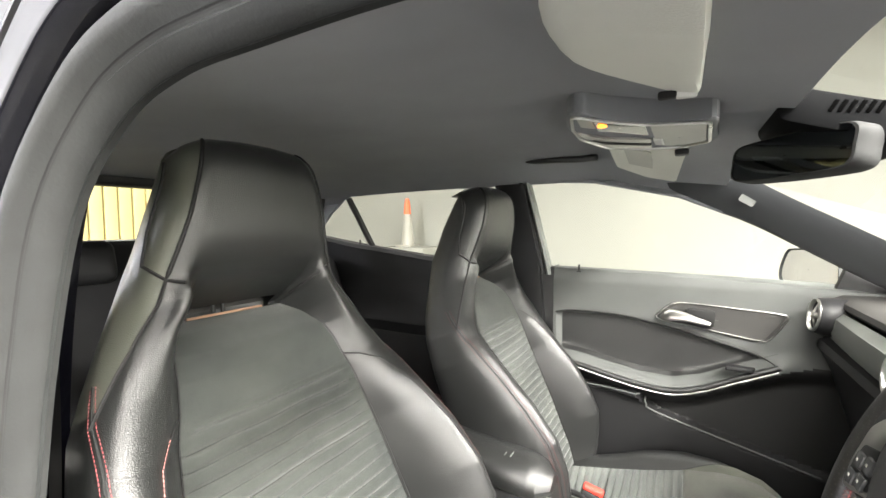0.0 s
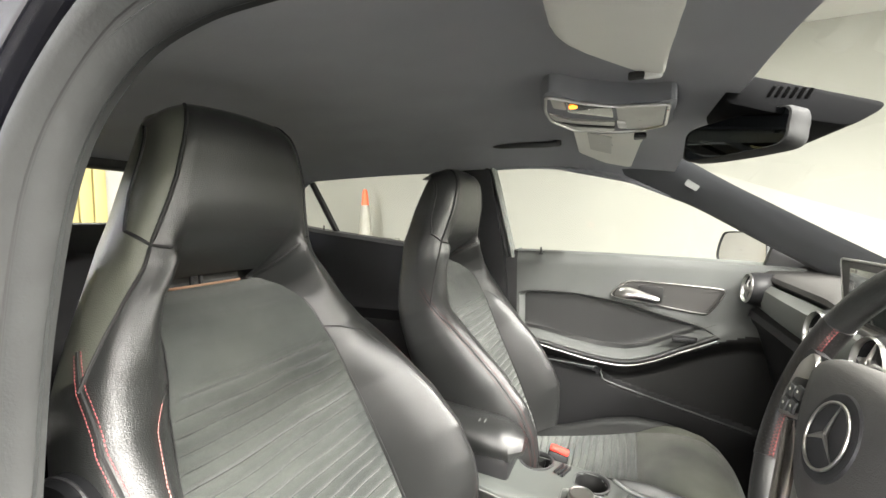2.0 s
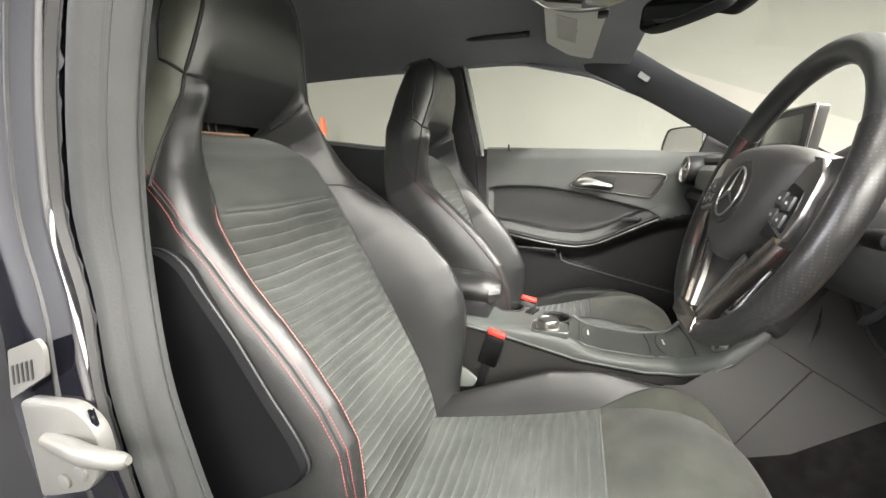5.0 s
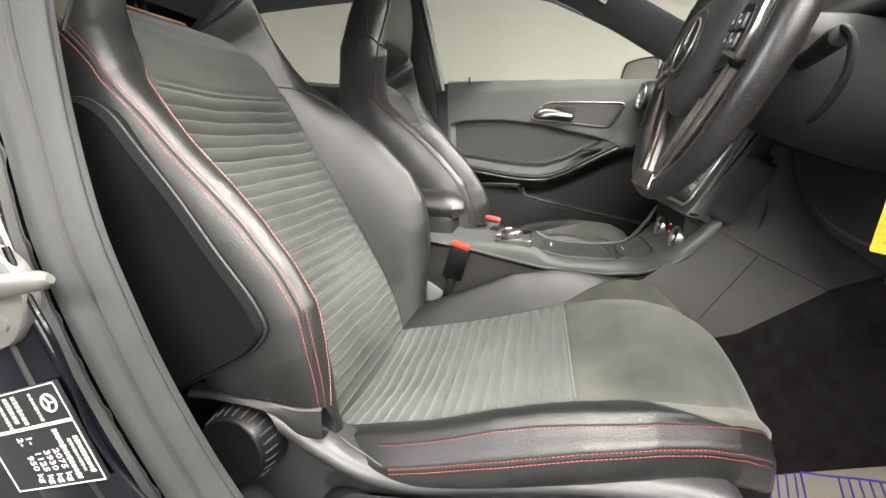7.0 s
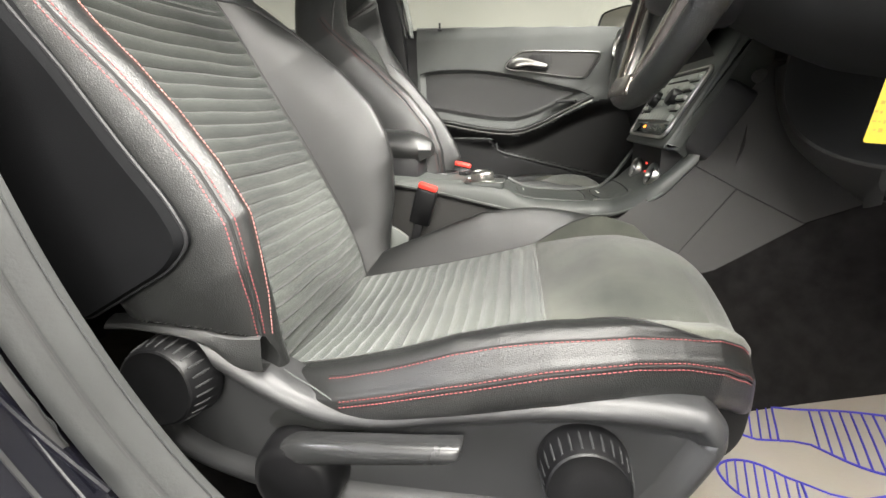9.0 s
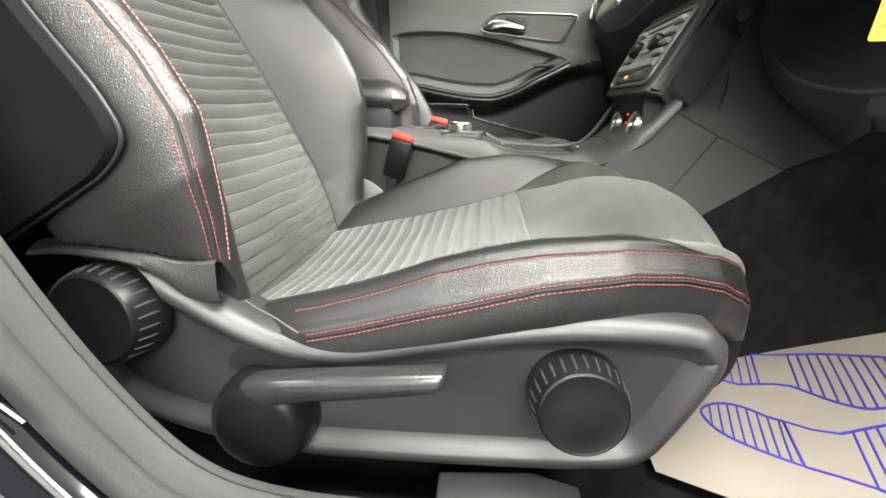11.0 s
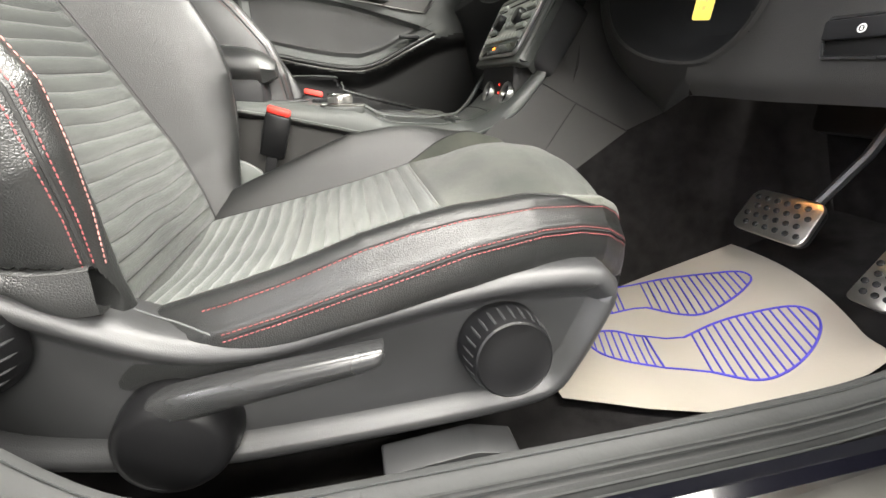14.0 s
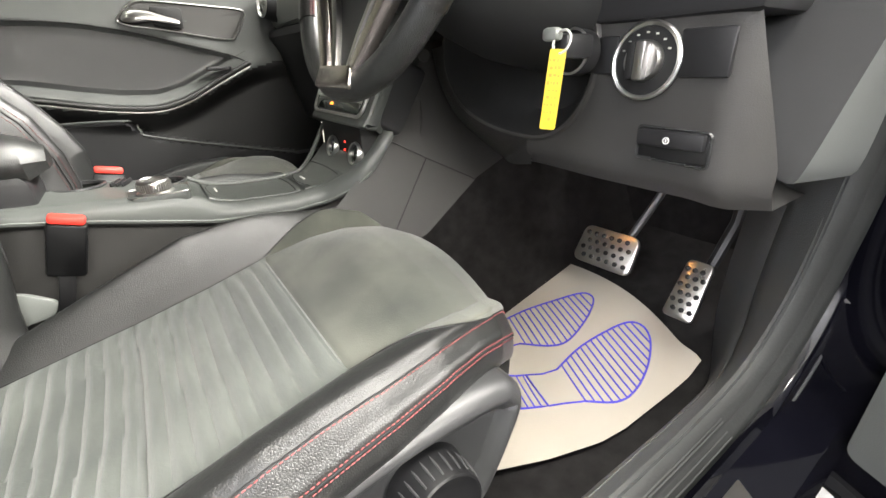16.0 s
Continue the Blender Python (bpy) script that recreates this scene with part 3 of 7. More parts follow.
def cushion_parts(seat, cu, driver=True):
    xs = [0.193 - RIB / 7 * k for k in range(130)] + [0.193 + 0.0032 * k for k in range(1, 60)] + [0.385, 0.395, 0.405, 0.415, 0.424, 0.432, 0.439, 0.446, 0.451, 0.455, 0.458, 0.46]
    xs = sorted(set(round(x, 4) for x in xs))
    nc = 16
    rows = []
    for x in xs:
        I, z, sec = cushion_section(x)
        inner = cushion_section(x, 1)[2]
        front = []
        for k in range(-nc, nc + 1):
            f = k / nc
            q = z - 0.010 * (1 - f * f) * step(0.20, 0.05, x) + 0.037 * (1 - f * f) * step(0.19, 0.32, x) * step(0.468, 0.425, x)
            if x < 0.193:
                fade = 1 - abs(f) ** 12
                u = 0.193 - x + 0.006 * noise.noise((f * 1.7, x * 8, 6.1)) * step(0.193, 0.16, x)
                q += (0.0085 * rib(u, RIB, 0.7) - 0.0068) * fade
                q -= 0.006 * math.exp(-((u - 9 * RIB) / 0.003) ** 2) * fade
            q -= 0.005 * math.exp(-((x - 0.1965) / 0.003) ** 2)
            front.append((f * I, q))
        loop = [(-p.x, p.y) for p in sec[::-1]] + front[1:-1] + [(p.x, p.y) for p in inner]
        rows.append([cu.o + Vector((x, w * cu.flip, q)) for w, q in loop])
    m = len(sec)
    lo, hi = m - 1, m - 1 + 2 * nc

    def region(i, j):
        x = (xs[i] + xs[i + 1]) / 2
        if x < 0.195:
            return "insert" if lo <= j < hi else "bolster"
        reach = int(round(STEPS * front_edge(x)))
        if lo - reach <= j < hi + reach:
            return "front"
        return "bolster"
    part("cushion_bolster", grid(rows, True, True, keep=lambda i, j: region(i, j) == "bolster"), LEATHER, seat, "black grained leather cushion bolsters")
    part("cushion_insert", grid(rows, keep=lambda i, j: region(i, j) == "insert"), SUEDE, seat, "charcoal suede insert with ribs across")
    part("cushion_front", grid(rows, keep=lambda i, j: region(i, j) == "front"), WORN_SUEDE, seat, "smooth worn suede thigh support")
    for side in (-1,):
        up = [(-0.075, 2.95), (0.0, 3.0), (0.2, 3.0), (0.34, 3.0), (0.41, 3.0), (0.437, 3.0)]
        low = [(-0.055, 5.0), (0.1, 5.0), (0.3, 5.0), (0.41, 5.0), (0.437, 5.0)]
        part("seam", tube(cu.line(up, side, 0.0002), 0.0012, 5), SEAM, seat)
        part("stitching", dashes(cu.line([(a, b + 0.12) for a, b in up], side), 0.0040, 0.0016, 0.00066), THREAD, seat, "row of faded red stitches")
        part("seam", tube(cu.line(low, side, 0.0002), 0.0016, 5), SEAM, seat)
        for off in (-0.13, 0.13):
            part("stitching", dashes(cu.line([(a, b + off) for a, b in low], side), 0.0040, 0.0016, 0.00066), THREAD, seat, "row of red stitches")
    for side in (-1, 1):
        part("seam", tube(cu.line([(-0.2, 0.0), (0.195, 0.0)], side, 0.0005), 0.0014, 5), SEAM, seat)
        part("seam", tube(cu.line([(0.195 + 0.01 * k, front_edge(0.195 + 0.01 * k)) for k in range(19)], side, 0.0004), 0.0014, 5), SEAM, seat)


def ribbed_knob(parent, name, x, z, y0, y1, r, label, lean=0.0, ridges=26):
    """A round knob on the seat's outer side, with short ridges round its rim."""
    o, ax = Vector((x, y0, z)), Vector((0, -1, lean))
    h = y0 - y1
    k = part(name, lathe([(r * 1.12, 0), (r * 1.10, h * 0.15), (r * 1.04, h * 0.6), (r * 0.99, h * 0.85), (r * 0.95, h * 0.97), (r * 0.90, h), (r * 0.87, h * 0.985), (r * 0.5, h * 1.0), (0, h)], o, ax, 48), KNOB, parent, label)
    z1 = Vector(ax).normalized()
    x1 = z1.orthogonal().normalized()
    y1v = z1.cross(x1)
    for i in range(ridges):
        a = 2 * math.pi * i / ridges
        d = x1 * math.cos(a) + y1v * math.sin(a)
        part("ridge", tube([o + d * r * 1.055 + z1 * h * 0.28, o + d * r * 1.045 + z1 * h * 0.55, o + d * r * 0.99 + z1 * h * 0.86], [0.0012, 0.0017, 0.0012], 6), PLASTIC, k)
    return k


def driver_seat_trim(seat):
    top = [(-0.355, 0.480), (-0.315, 0.508), (-0.27, 0.532), (-0.231, 0.530), (-0.20, 0.510), (-0.152, 0.481), (-0.10, 0.456), (-0.05, 0.447), (0.0, 0.449), (0.077, 0.466), (0.196, 0.486), (0.27, 0.490), (0.33, 0.488), (0.366, 0.481)]
    low = [(0.385, 0.462), (0.388, 0.435), (0.376, 0.400), (0.350, 0.345), (0.322, 0.306), (0.27, 0.290), (0.15, 0.282), (0.0, 0.278), (-0.08, 0.279), (-0.18, 0.292), (-0.30, 0.335), (-0.37, 0.42)]
    pts = [(p.x, p.y) for p in catmull([(*q, 0) for q in top], 4)] + [(p.x, p.y) for p in catmull([(*q, 0) for q in low], 4)]
    n = len(pts)
    nrm = []
    for i in range(n):
        d = Vector(pts[(i + 4) % n]) - Vector(pts[i - 4])
        nrm.append(Vector((d.y, -d.x)).normalized())

    def ring(inset, y):
        return [Vector((x + q.x * inset, y, z + q.y * inset)) for (x, z), q in zip(pts, nrm)]
    rows = [ring(0, -0.640), ring(0, -0.672), ring(0.0015, -0.681), ring(0.005, -0.689), ring(0.010, -0.695), ring(0.016, -0.6985), ring(0.021, -0.699), ring(0.026, -0.696), ring(0.032, -0.690), ring(0.038, -0.685), ring(0.043, -0.683)]
    bm = grid(rows, True)
    m = 4 * (len(top) - 1) + 1
    upper, lower = rows[-1][:m], rows[-1][m:][::-1]
    fill = []
    for k in range(41):
        f, g = k / 40 * (len(upper) - 1), k / 40 * (len(lower) - 1)
        i, j = min(int(f), len(upper) - 2), min(int(g), len(lower) - 2)
        p, q = upper[i].lerp(upper[i + 1], f - i), lower[j].lerp(lower[j + 1], g - j)
        fill.append([p.lerp(q, t) + Vector((0, 0.002 * math.sin(math.pi * t), 0)) for t in (0, 0.12, 0.3, 0.5, 0.7, 0.88, 1)])
    bm = grid(fill, bm=bm)
    bmesh.ops.remove_doubles(bm, verts=bm.verts[:], dist=1e-5)
    part("side_trim", bm, PLASTIC, seat, "grey-black moulded plastic side trim")
    ribbed_knob(seat, "recline_knob", -0.268, 0.475, -0.690, -0.735, 0.052, "large ribbed black plastic adjuster knob", 0.10)
    ribbed_knob(seat, "tilt_knob", 0.237, 0.398, -0.689, -0.737, 0.046, "ribbed black plastic adjuster knob", 0.16)
    part("lever_pivot", lathe([(0.060, -0.02), (0.060, 0.0), (0.056, 0.022), (0.050, 0.031), (0.042, 0.034), (0.0, 0.034)], (-0.113, -0.695, 0.346), (0, -1, 0.05), 44), KNOB, seat, "round black pivot cover")
    bar = catmull([(-0.150, -0.712, 0.372), (-0.125, -0.722, 0.387), (-0.085, -0.728, 0.398), (-0.03, -0.732, 0.4085), (0.03, -0.734, 0.4175), (0.075, -0.734, 0.4235), (0.092, -0.733, 0.4255), (0.098, -0.730, 0.4262), (0.100, -0.724, 0.4265)], 4)
    heights = catmull([(0.024, 0, 0), (0.034, 0, 0), (0.034, 0, 0), (0.030, 0, 0), (0.026, 0, 0), (0.0235, 0, 0), (0.021, 0, 0), (0.016, 0, 0), (0.010, 0, 0)], 4)
    rows = []
    for p, q in zip(bar, heights):
        h = q.x
        rows.append([p + Vector((0.3 * c, dy, c)) for dy, c in ((0.026, h * 0.46), (0.012, h * 0.56), (0.005, h * 0.53), (0.001, h * 0.40), (-0.0015, h * 0.1), (-0.001, -h * 0.25), (0.003, -h * 0.48), (0.010, -h * 0.60), (0.022, -h * 0.60), (0.032, -h * 0.45))])
    bm = grid(rows, True, True)
    part("height_lever", bm, GLOSSY_TRIM, seat, "long grey-black plastic height lever")
    part("front_pad", prism(round_outline([(0.34, 0.455), (0.432, 0.455), (0.450, 0.43), (0.448, 0.38), (0.428, 0.345), (0.34, 0.34)], 0.02), "y", -0.605, -0.25, 0.005), DARK, seat)
    part("seat_base", box(None, (0.03, -0.43, 0.36), (0.64, 0.40, 0.10), 0.02), DARK, seat)
    rail = prism(round_outline([(0.09, 0.272), (0.20, 0.282), (0.255, 0.266), (0.255, 0.258), (0.20, 0.262), (0.09, 0.256)], 0.004, 3), "y", -0.735, -0.69, 0.001)
    part("seat_rail", rail, PLASTIC, seat, "plastic cover of the seat rail")
    part("seat_rail", box(None, (0.0, -0.22, 0.262), (0.7, 0.05, 0.03), 0.004), DARK, seat)


def airbag_cover(seat, fr):
    """The hard panel on the outer flank of the backrest."""
    out = round_outline([(0.186, -0.095), (0.186, 0.062), (0.200, 0.102), (0.245, 0.106), (0.31, 0.099), (0.40, 0.094), (0.47, 0.084), (0.515, 0.080), (0.548, 0.060), (0.566, 0.02), (0.566, -0.095)], 0.018, 5)

    def ring(k, w):
        c = (0.37, -0.01)
        return [fr.at(c[0] + (s - c[0]) * (1 - (1 - k) * 0.25), w, c[1] + (n - c[1]) * k) for s, n in out]
    rows = [ring(1.0, -0.25), ring(1.0, -0.288), ring(0.98, -0.295), ring(0.93, -0.300), ring(0.4, -0.302), ring(0.0, -0.302)]
    part("side_panel", grid(rows, True, False), COVER, seat, "smooth black hard panel on the backrest flank")
    part("edge_strip", tube([fr.at(s, -0.291, n) for s, n in out], 0.0022, 6, closed=True), DARK, seat)


def front_seat(name, label, back, cushion, driver):
    seat = thing(name, label, "car seat", (cushion[0], cushion[1], 0.26), "front seats")
    flip = 1 if driver else -1
    fr, cu = Backrest(*back, flip), Cushion(*cushion, flip)
    backrest_parts(seat, fr, driver)
    cushion_parts(seat, cu, driver)
    if driver:
        driver_seat_trim(seat)
        airbag_cover(seat, fr)
        hem_tab(seat)
    else:
        part("seat_base", box(None, (cushion[0] + 0.03, cushion[1], 0.37), (0.62, 0.42, 0.16), 0.02), DARK, seat)
        part("side_trim", prism(round_outline([(-0.33, 0.55), (-0.2, 0.50), (0.0, 0.43), (0.36, 0.46), (0.36, 0.40), (0.30, 0.30), (-0.25, 0.29)], 0.04), "y", cushion[1] + 0.22, cushion[1] + 0.255, 0.008), PLASTIC, seat)
    return seat


front_seat("bucket_seat", "black leather driver seat, charcoal ribbed suede insert, red stitching", (-0.183, -0.43, 0.438, 28.5), (0.0, -0.43, 0.0), True)
front_seat("bucket_seat", "black leather passenger seat with ribbed suede insert, more upright", (-0.118, 0.305, 0.392, 24.5), (-0.008, 0.305, 0.012), False)

# ---- room ----
def slab(name, centre, size, mat, label, category):
    return single(name, box(None, centre, size, 0.0), mat, label, category, "structure")


slab("ground", (0, 0.5, -0.05), (12, 10, 0.1), CONCRETE, "dark grey painted concrete floor of the garage", "floor")
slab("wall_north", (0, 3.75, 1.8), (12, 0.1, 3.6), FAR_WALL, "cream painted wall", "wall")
# South and east walls are out of view, kept pale to bounce light inside.
slab("wall_south", (0, -4.45, 2.25), (12, 0.1, 2.7), BOUNCE_WALL, "unseen pale wall that bounces light into the car", "wall")
# Both dark wall feet are added out of view to darken the paint's reflections.
slab("added_dado_south", (0, -4.45, 0.45), (12, 0.1, 0.9), CONCRETE, "unseen dark wall foot, added to darken reflections in the car paint", "wall")
slab("wall_east", (4.55, -0.35, 1.8), (0.1, 8.1, 3.6), EAST_WALL, "cream painted wall", "wall")
slab("wall_west", (-5.05, -0.35, 2.35), (0.1, 8.1, 2.5), WALL, "white painted wall", "wall")
slab("added_dado_west", (-5.05, -0.35, 0.55), (0.1, 8.1, 1.1), CONCRETE, "unseen dark wall foot, added to darken reflections in the car paint", "wall")
slab("ceiling", (0, 0.0, 2.97), (12, 10, 0.1), WALL, "white ceiling", "ceiling")

YC = -0.06

# ---- headliner and roof ----


def roof_z(x, y):
    v = abs(y - YC) / 0.62
    z = 1.492 - 0.075 * v ** 3.2
    z -= 0.30 * max(0, x - 0.02) ** 2 + 0.035 * step(0.0, 0.30, x)
    z -= 0.03 * max(0, -x - 0.7) ** 1.5
    return z


rows = []
for i in range(49):
    x = -1.75 + 2.02 * i / 48
    row = []
    for j in range(33):
        y = YC - 0.63 + 1.26 * j / 32
        bow = 0.036 * (1 - ((y - YC) / 0.63) ** 2) * step(-0.2, 0.3, x)
        row.append((x + bow, y, roof_z(x + bow, y)))
    rows.append(row)
bm = grid(rows)
car_roof = thing("car_roof", "black car roof lined with dark grey cloth", "car roof", (-0.6, YC, 1.45))
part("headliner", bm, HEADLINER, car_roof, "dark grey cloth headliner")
part("roof_skin", grid([[(p[0] * 1.02, YC + (p[1] - YC) * 1.1, p[2] + 0.045) for p in r] for r in rows]), GLOSS, car_roof)

# ---- car body: floor, aperture on the driver's side, pillars, glass ----
floor_rows = []
for i in range(41):
    x = -1.7 + 2.9 * i / 40
    rise = 0.33 * max(0, x - 0.6) - 0.043
    floor_rows.append([(x, YC - 0.76 + 1.52 * j / 24, 0.235 + rise + 0.004 * noise.noise((x * 9, j * 0.7, 0))) for j in range(25)])
single("car_floor", grid(floor_rows), CARPET, "black carpet of the car floor and footwell", "carpet", "structure")
single("bulkhead", box(None, (1.22, YC, 0.65), (0.04, 1.5, 0.9), 0.01), CARPET, "black carpeted bulkhead ahead of the pedals", "bulkhead", "structure")

APERTURE = [(0.72, -0.76, 1.06), (0.55, -0.735, 1.19), (0.36, -0.715, 1.310), (0.20, -0.705, 1.375), (0.05, -0.70, 1.398), (-0.10, -0.70, 1.400), (-0.19, -0.707, 1.392), (-0.258, -0.718, 1.36), (-0.318, -0.733, 1.28), (-0.358, -0.746, 1.13), (-0.362, -0.762, 0.98),
            (-0.324, -0.792, 0.83), (-0.292, -0.80, 0.72), (-0.262, -0.80, 0.62), (-0.215, -0.80, 0.51), (-0.155, -0.805, 0.425), (-0.10, -0.81, 0.382), (-0.03, -0.81, 0.362), (0.08, -0.81, 0.358), (0.30, -0.81, 0.358), (0.52, -0.812, 0.362), (0.64, -0.815, 0.376), (0.72, -0.82, 0.41), (0.77, -0.825, 0.47), (0.80, -0.83, 0.56), (0.81, -0.835, 0.70), (0.80, -0.83, 0.85)]
MID = Vector((0.22, 0, 0.86))


def seal_width(p):
    """The seal widens along the upper part of the rear pillar."""
    return 1 + 0.45 * step(0.90, 1.02, p.z) * step(1.34, 1.22, p.z) * (p.x < -0.2)


def aperture_sweep(profile, path=None, steps=6, rubber=False):
    """A profile (a outward from the opening, b out of the car) swept round the driver's door opening."""
    line = catmull(path or APERTURE, steps)
    rows = []
    for i, p in enumerate(line):
        d = line[min(i + 1, len(line) - 1)] - line[max(i - 1, 0)]
        d.normalize()
        a = d.cross(Vector((0, 1, 0)))
        a.y = 0
        a.normalize()
        if a.dot(Vector((p.x, 0, p.z)) - MID) < 0:
            a = -a
        wide = (seal_width(p) - 1) * 0.056 if not rubber else 0.0
        k = seal_width(p) if rubber else 1.0
        rows.append([p + a * (u * k + wide * (u > 0.05)) + Vector((0, -v, 0)) for u, v in profile])
    return grid(rows)


body = thing("body_shell", "black car body shell round the open driver doorway", "car body", (0.2, -0.85, 0.3))
part("pillar_trim", aperture_sweep([(0.14, -0.045), (0.06, -0.016), (0.02, -0.006), (0.004, -0.002), (0.001, 0.003)]), TRIM, body, "grey plastic pillar and sill trim")
part("door_seal", aperture_sweep([(0.002, -0.006), (0.003, 0.004), (0.010, 0.014), (0.017, 0.020), (0.020, 0.018), (0.024, 0.021), (0.032, 0.031), (0.039, 0.036), (0.046, 0.036), (0.052, 0.030), (0.056, 0.018), (0.054, 0.006)], rubber=True), RUBBER, body, "worn grey rubber door seal")
part("door_frame", aperture_sweep([(0.054, 0.010), (0.058, 0.024), (0.062, 0.040), (0.066, 0.047), (0.072, 0.050), (0.108, 0.050), (0.111, 0.052), (0.20, 0.052), (0.21, 0.04), (0.21, -0.1)]), GLOSS, body, "glossy black painted door frame")
part("paint_edge", aperture_sweep([(0.107, 0.0495), (0.1085, 0.053), (0.111, 0.0535), (0.113, 0.0515)]), DARK, body)

# worn outer lip: a black rubber edge with an uneven, torn outline
line = catmull(APERTURE[8:15], 30)
rows = []
for i, p in enumerate(line):
    d = (line[min(i + 1, len(line) - 1)] - line[max(i - 1, 0)]).normalized()
    a = d.cross(Vector((0, 1, 0)))
    if a.dot(Vector((p.x, 0, p.z)) - MID) < 0:
        a = -a
    w = 0.0035 * max(0, noise.noise((p.z * 55, 0, 3.1))) + 0.003 * max(0, noise.noise((p.z * 16, 2, 0)) - 0.1)
    a = a * seal_width(p)
    rows.append([p + a * u + Vector((0, -v, 0)) for u, v in ((0.0525 - w * 2.2, 0.0362 - w * 0.2), (0.0535 - w, 0.0368), (0.057, 0.0350), (0.061, 0.043))])
part("torn_lip", grid(rows), BLACK, body, "torn black edge of the seal")
part("seal_groove", aperture_sweep([(0.0215, 0.0185), (0.0225, 0.0200), (0.0235, 0.0205), (0.0245, 0.0222)], rubber=True), BLACK, body, "dark crack line along the seal")
ridge_path = [(0.075, -0.81, 0.358), (0.30, -0.81, 0.358), (0.52, -0.812, 0.362), (0.64, -0.815, 0.376)]
for u, v in ((0.011, 0.0155), (0.0145, 0.0185), (0.028, 0.0265), (0.034, 0.033)):
    part("sill_rib", aperture_sweep([(u, v - 0.0005), (u + 0.0002, v + 0.0016), (u + 0.0016, v + 0.0022), (u + 0.0022, v + 0.001)], ridge_path), RUBBER, body)
part("sill_joint", aperture_sweep([(0.0035, 0.005), (0.010, 0.0152), (0.017, 0.0212), (0.024, 0.0222), (0.032, 0.0322), (0.039, 0.0372), (0.046, 0.0372)], [(0.0670, -0.81, 0.358), (0.0678, -0.81, 0.358), (0.0686, -0.81, 0.358)]), BLACK, body, "dark joint across the sill")
# striker and plate on the rear pillar
catch = thing("door_catch", "pale grey door catch on the black rear pillar", "door catch", (-0.40, -0.86, 0.80))
part("plate", prism(round_outline([(-0.47, 0.795), (-0.398, 0.802), (-0.381, 0.801), (-0.363, 0.791), (-0.352, 0.778), (-0.348, 0.751), (-0.353, 0.736), (-0.366, 0.715), (-0.384, 0.697), (-0.442, 0.676), (-0.47, 0.668)], 0.008, 3), "y", -0.842, -0.860, 0.004), CATCH, catch)
part("loop", tube([(-0.43, -0.858, 0.752), (-0.37, -0.872, 0.764), (-0.33, -0.882, 0.772), (-0.295, -0.886, 0.779), (-0.274, -0.886, 0.782), (-0.267, -0.884, 0.783)], [0.010, 0.0105, 0.0105, 0.0095, 0.008, 0.004], 12, flat=1.2), CATCH, catch, "pale striker loop")
for x, z in ((-0.415, 0.705), (-0.385, 0.722)):
    part("screw", lathe([(0.009, 0.0), (0.009, 0.003), (0.007, 0.004), (0.0, 0.003)], (x, -0.8598, z), (0, -1, 0), 20), CATCH, catch)
note = thing("pillar_label", "white paper label on the black rear pillar", "label", (-0.46, -0.845, 0.83))
part("label_paper", prism(round_outline([(-0.475, 0.855), (-0.421, 0.875), (-0.412, 0.865), (-0.417, 0.833), (-0.490, 0.792)], 0.004, 2), "y", -0.852, -0.8565), CATCH, note)
for k in range(5):
    part("bar", prism([(-0.478 + 0.009 * k, 0.812 + 0.003 * k), (-0.474 + 0.009 * k, 0.814 + 0.003 * k), (-0.470 + 0.009 * k, 0.838 + 0.003 * k), (-0.474 + 0.009 * k, 0.836 + 0.003 * k)], "y", -0.8568, -0.8572), DARK, note)


def text_mesh(body_text, size, m, depth=0.0002):
    """Letters as a thin solid, laid by the pose m."""
    cu = bpy.data.curves.new("text", "FONT")
    cu.body, cu.size, cu.extrude, cu.resolution_u = body_text, size, depth, 2
    ob = bpy.data.objects.new("text", cu)
    me = bpy.data.meshes.new_from_object(ob)
    me.transform(m)
    bpy.data.objects.remove(ob)
    bpy.data.curves.remove(cu)
    bm = bmesh.new()
    bm.from_mesh(me)
    bpy.data.meshes.remove(me)
    return bm


# ---- far side: passenger door, pillars, windows ----
BELT = [(-1.45, 1.225), (-1.20, 1.185), (-0.75, 1.130), (-0.26, 1.115), (0.10, 1.103), (0.425, 1.088), (0.66, 1.075)]
TOP = [(-1.42, 1.24), (-1.30, 1.33), (-1.18, 1.40), (-0.95, 1.43), (-0.65, 1.432), (-0.30, 1.418), (-0.09, 1.406), (0.156, 1.350), (0.30, 1.287), (0.42, 1.216), (0.66, 1.083)]


def side_y(z):
    return 0.672 - 0.34 * max(0, z - 1.10) - 0.3 * max(0, z - 1.3) ** 2


def on_side(x, z, off=0.0):
    return Vector((x, side_y(z) + off, z))


far = thing("far_side_frame", "dark grey trimmed pillars and window frames of the far side", "window frame", (-0.3, 0.66, 1.1))
# header above the windows, up to the headliner
rows = []
for i in range(60):
    x = -1.75 + 2.05 * i / 59
    z0 = lerp_table(TOP, max(-1.42, x)) if x > -1.42 else 1.24
    e = min(YC + 0.63, 0.57)
    z1 = roof_z(x, 0.56)
    rows.append([on_side(x, z0, -0.004), on_side(x, z0 + 0.006, -0.012), Vector((x, 0.59, max(z0 + 0.02, z1 - 0.03))), Vector((x, 0.568, z1 - 0.004)), Vector((x, 0.55, z1 + 0.004))])
part("roof_rail", grid(rows), HEADLINER, far)
# rear quarter behind the windows
rows = []
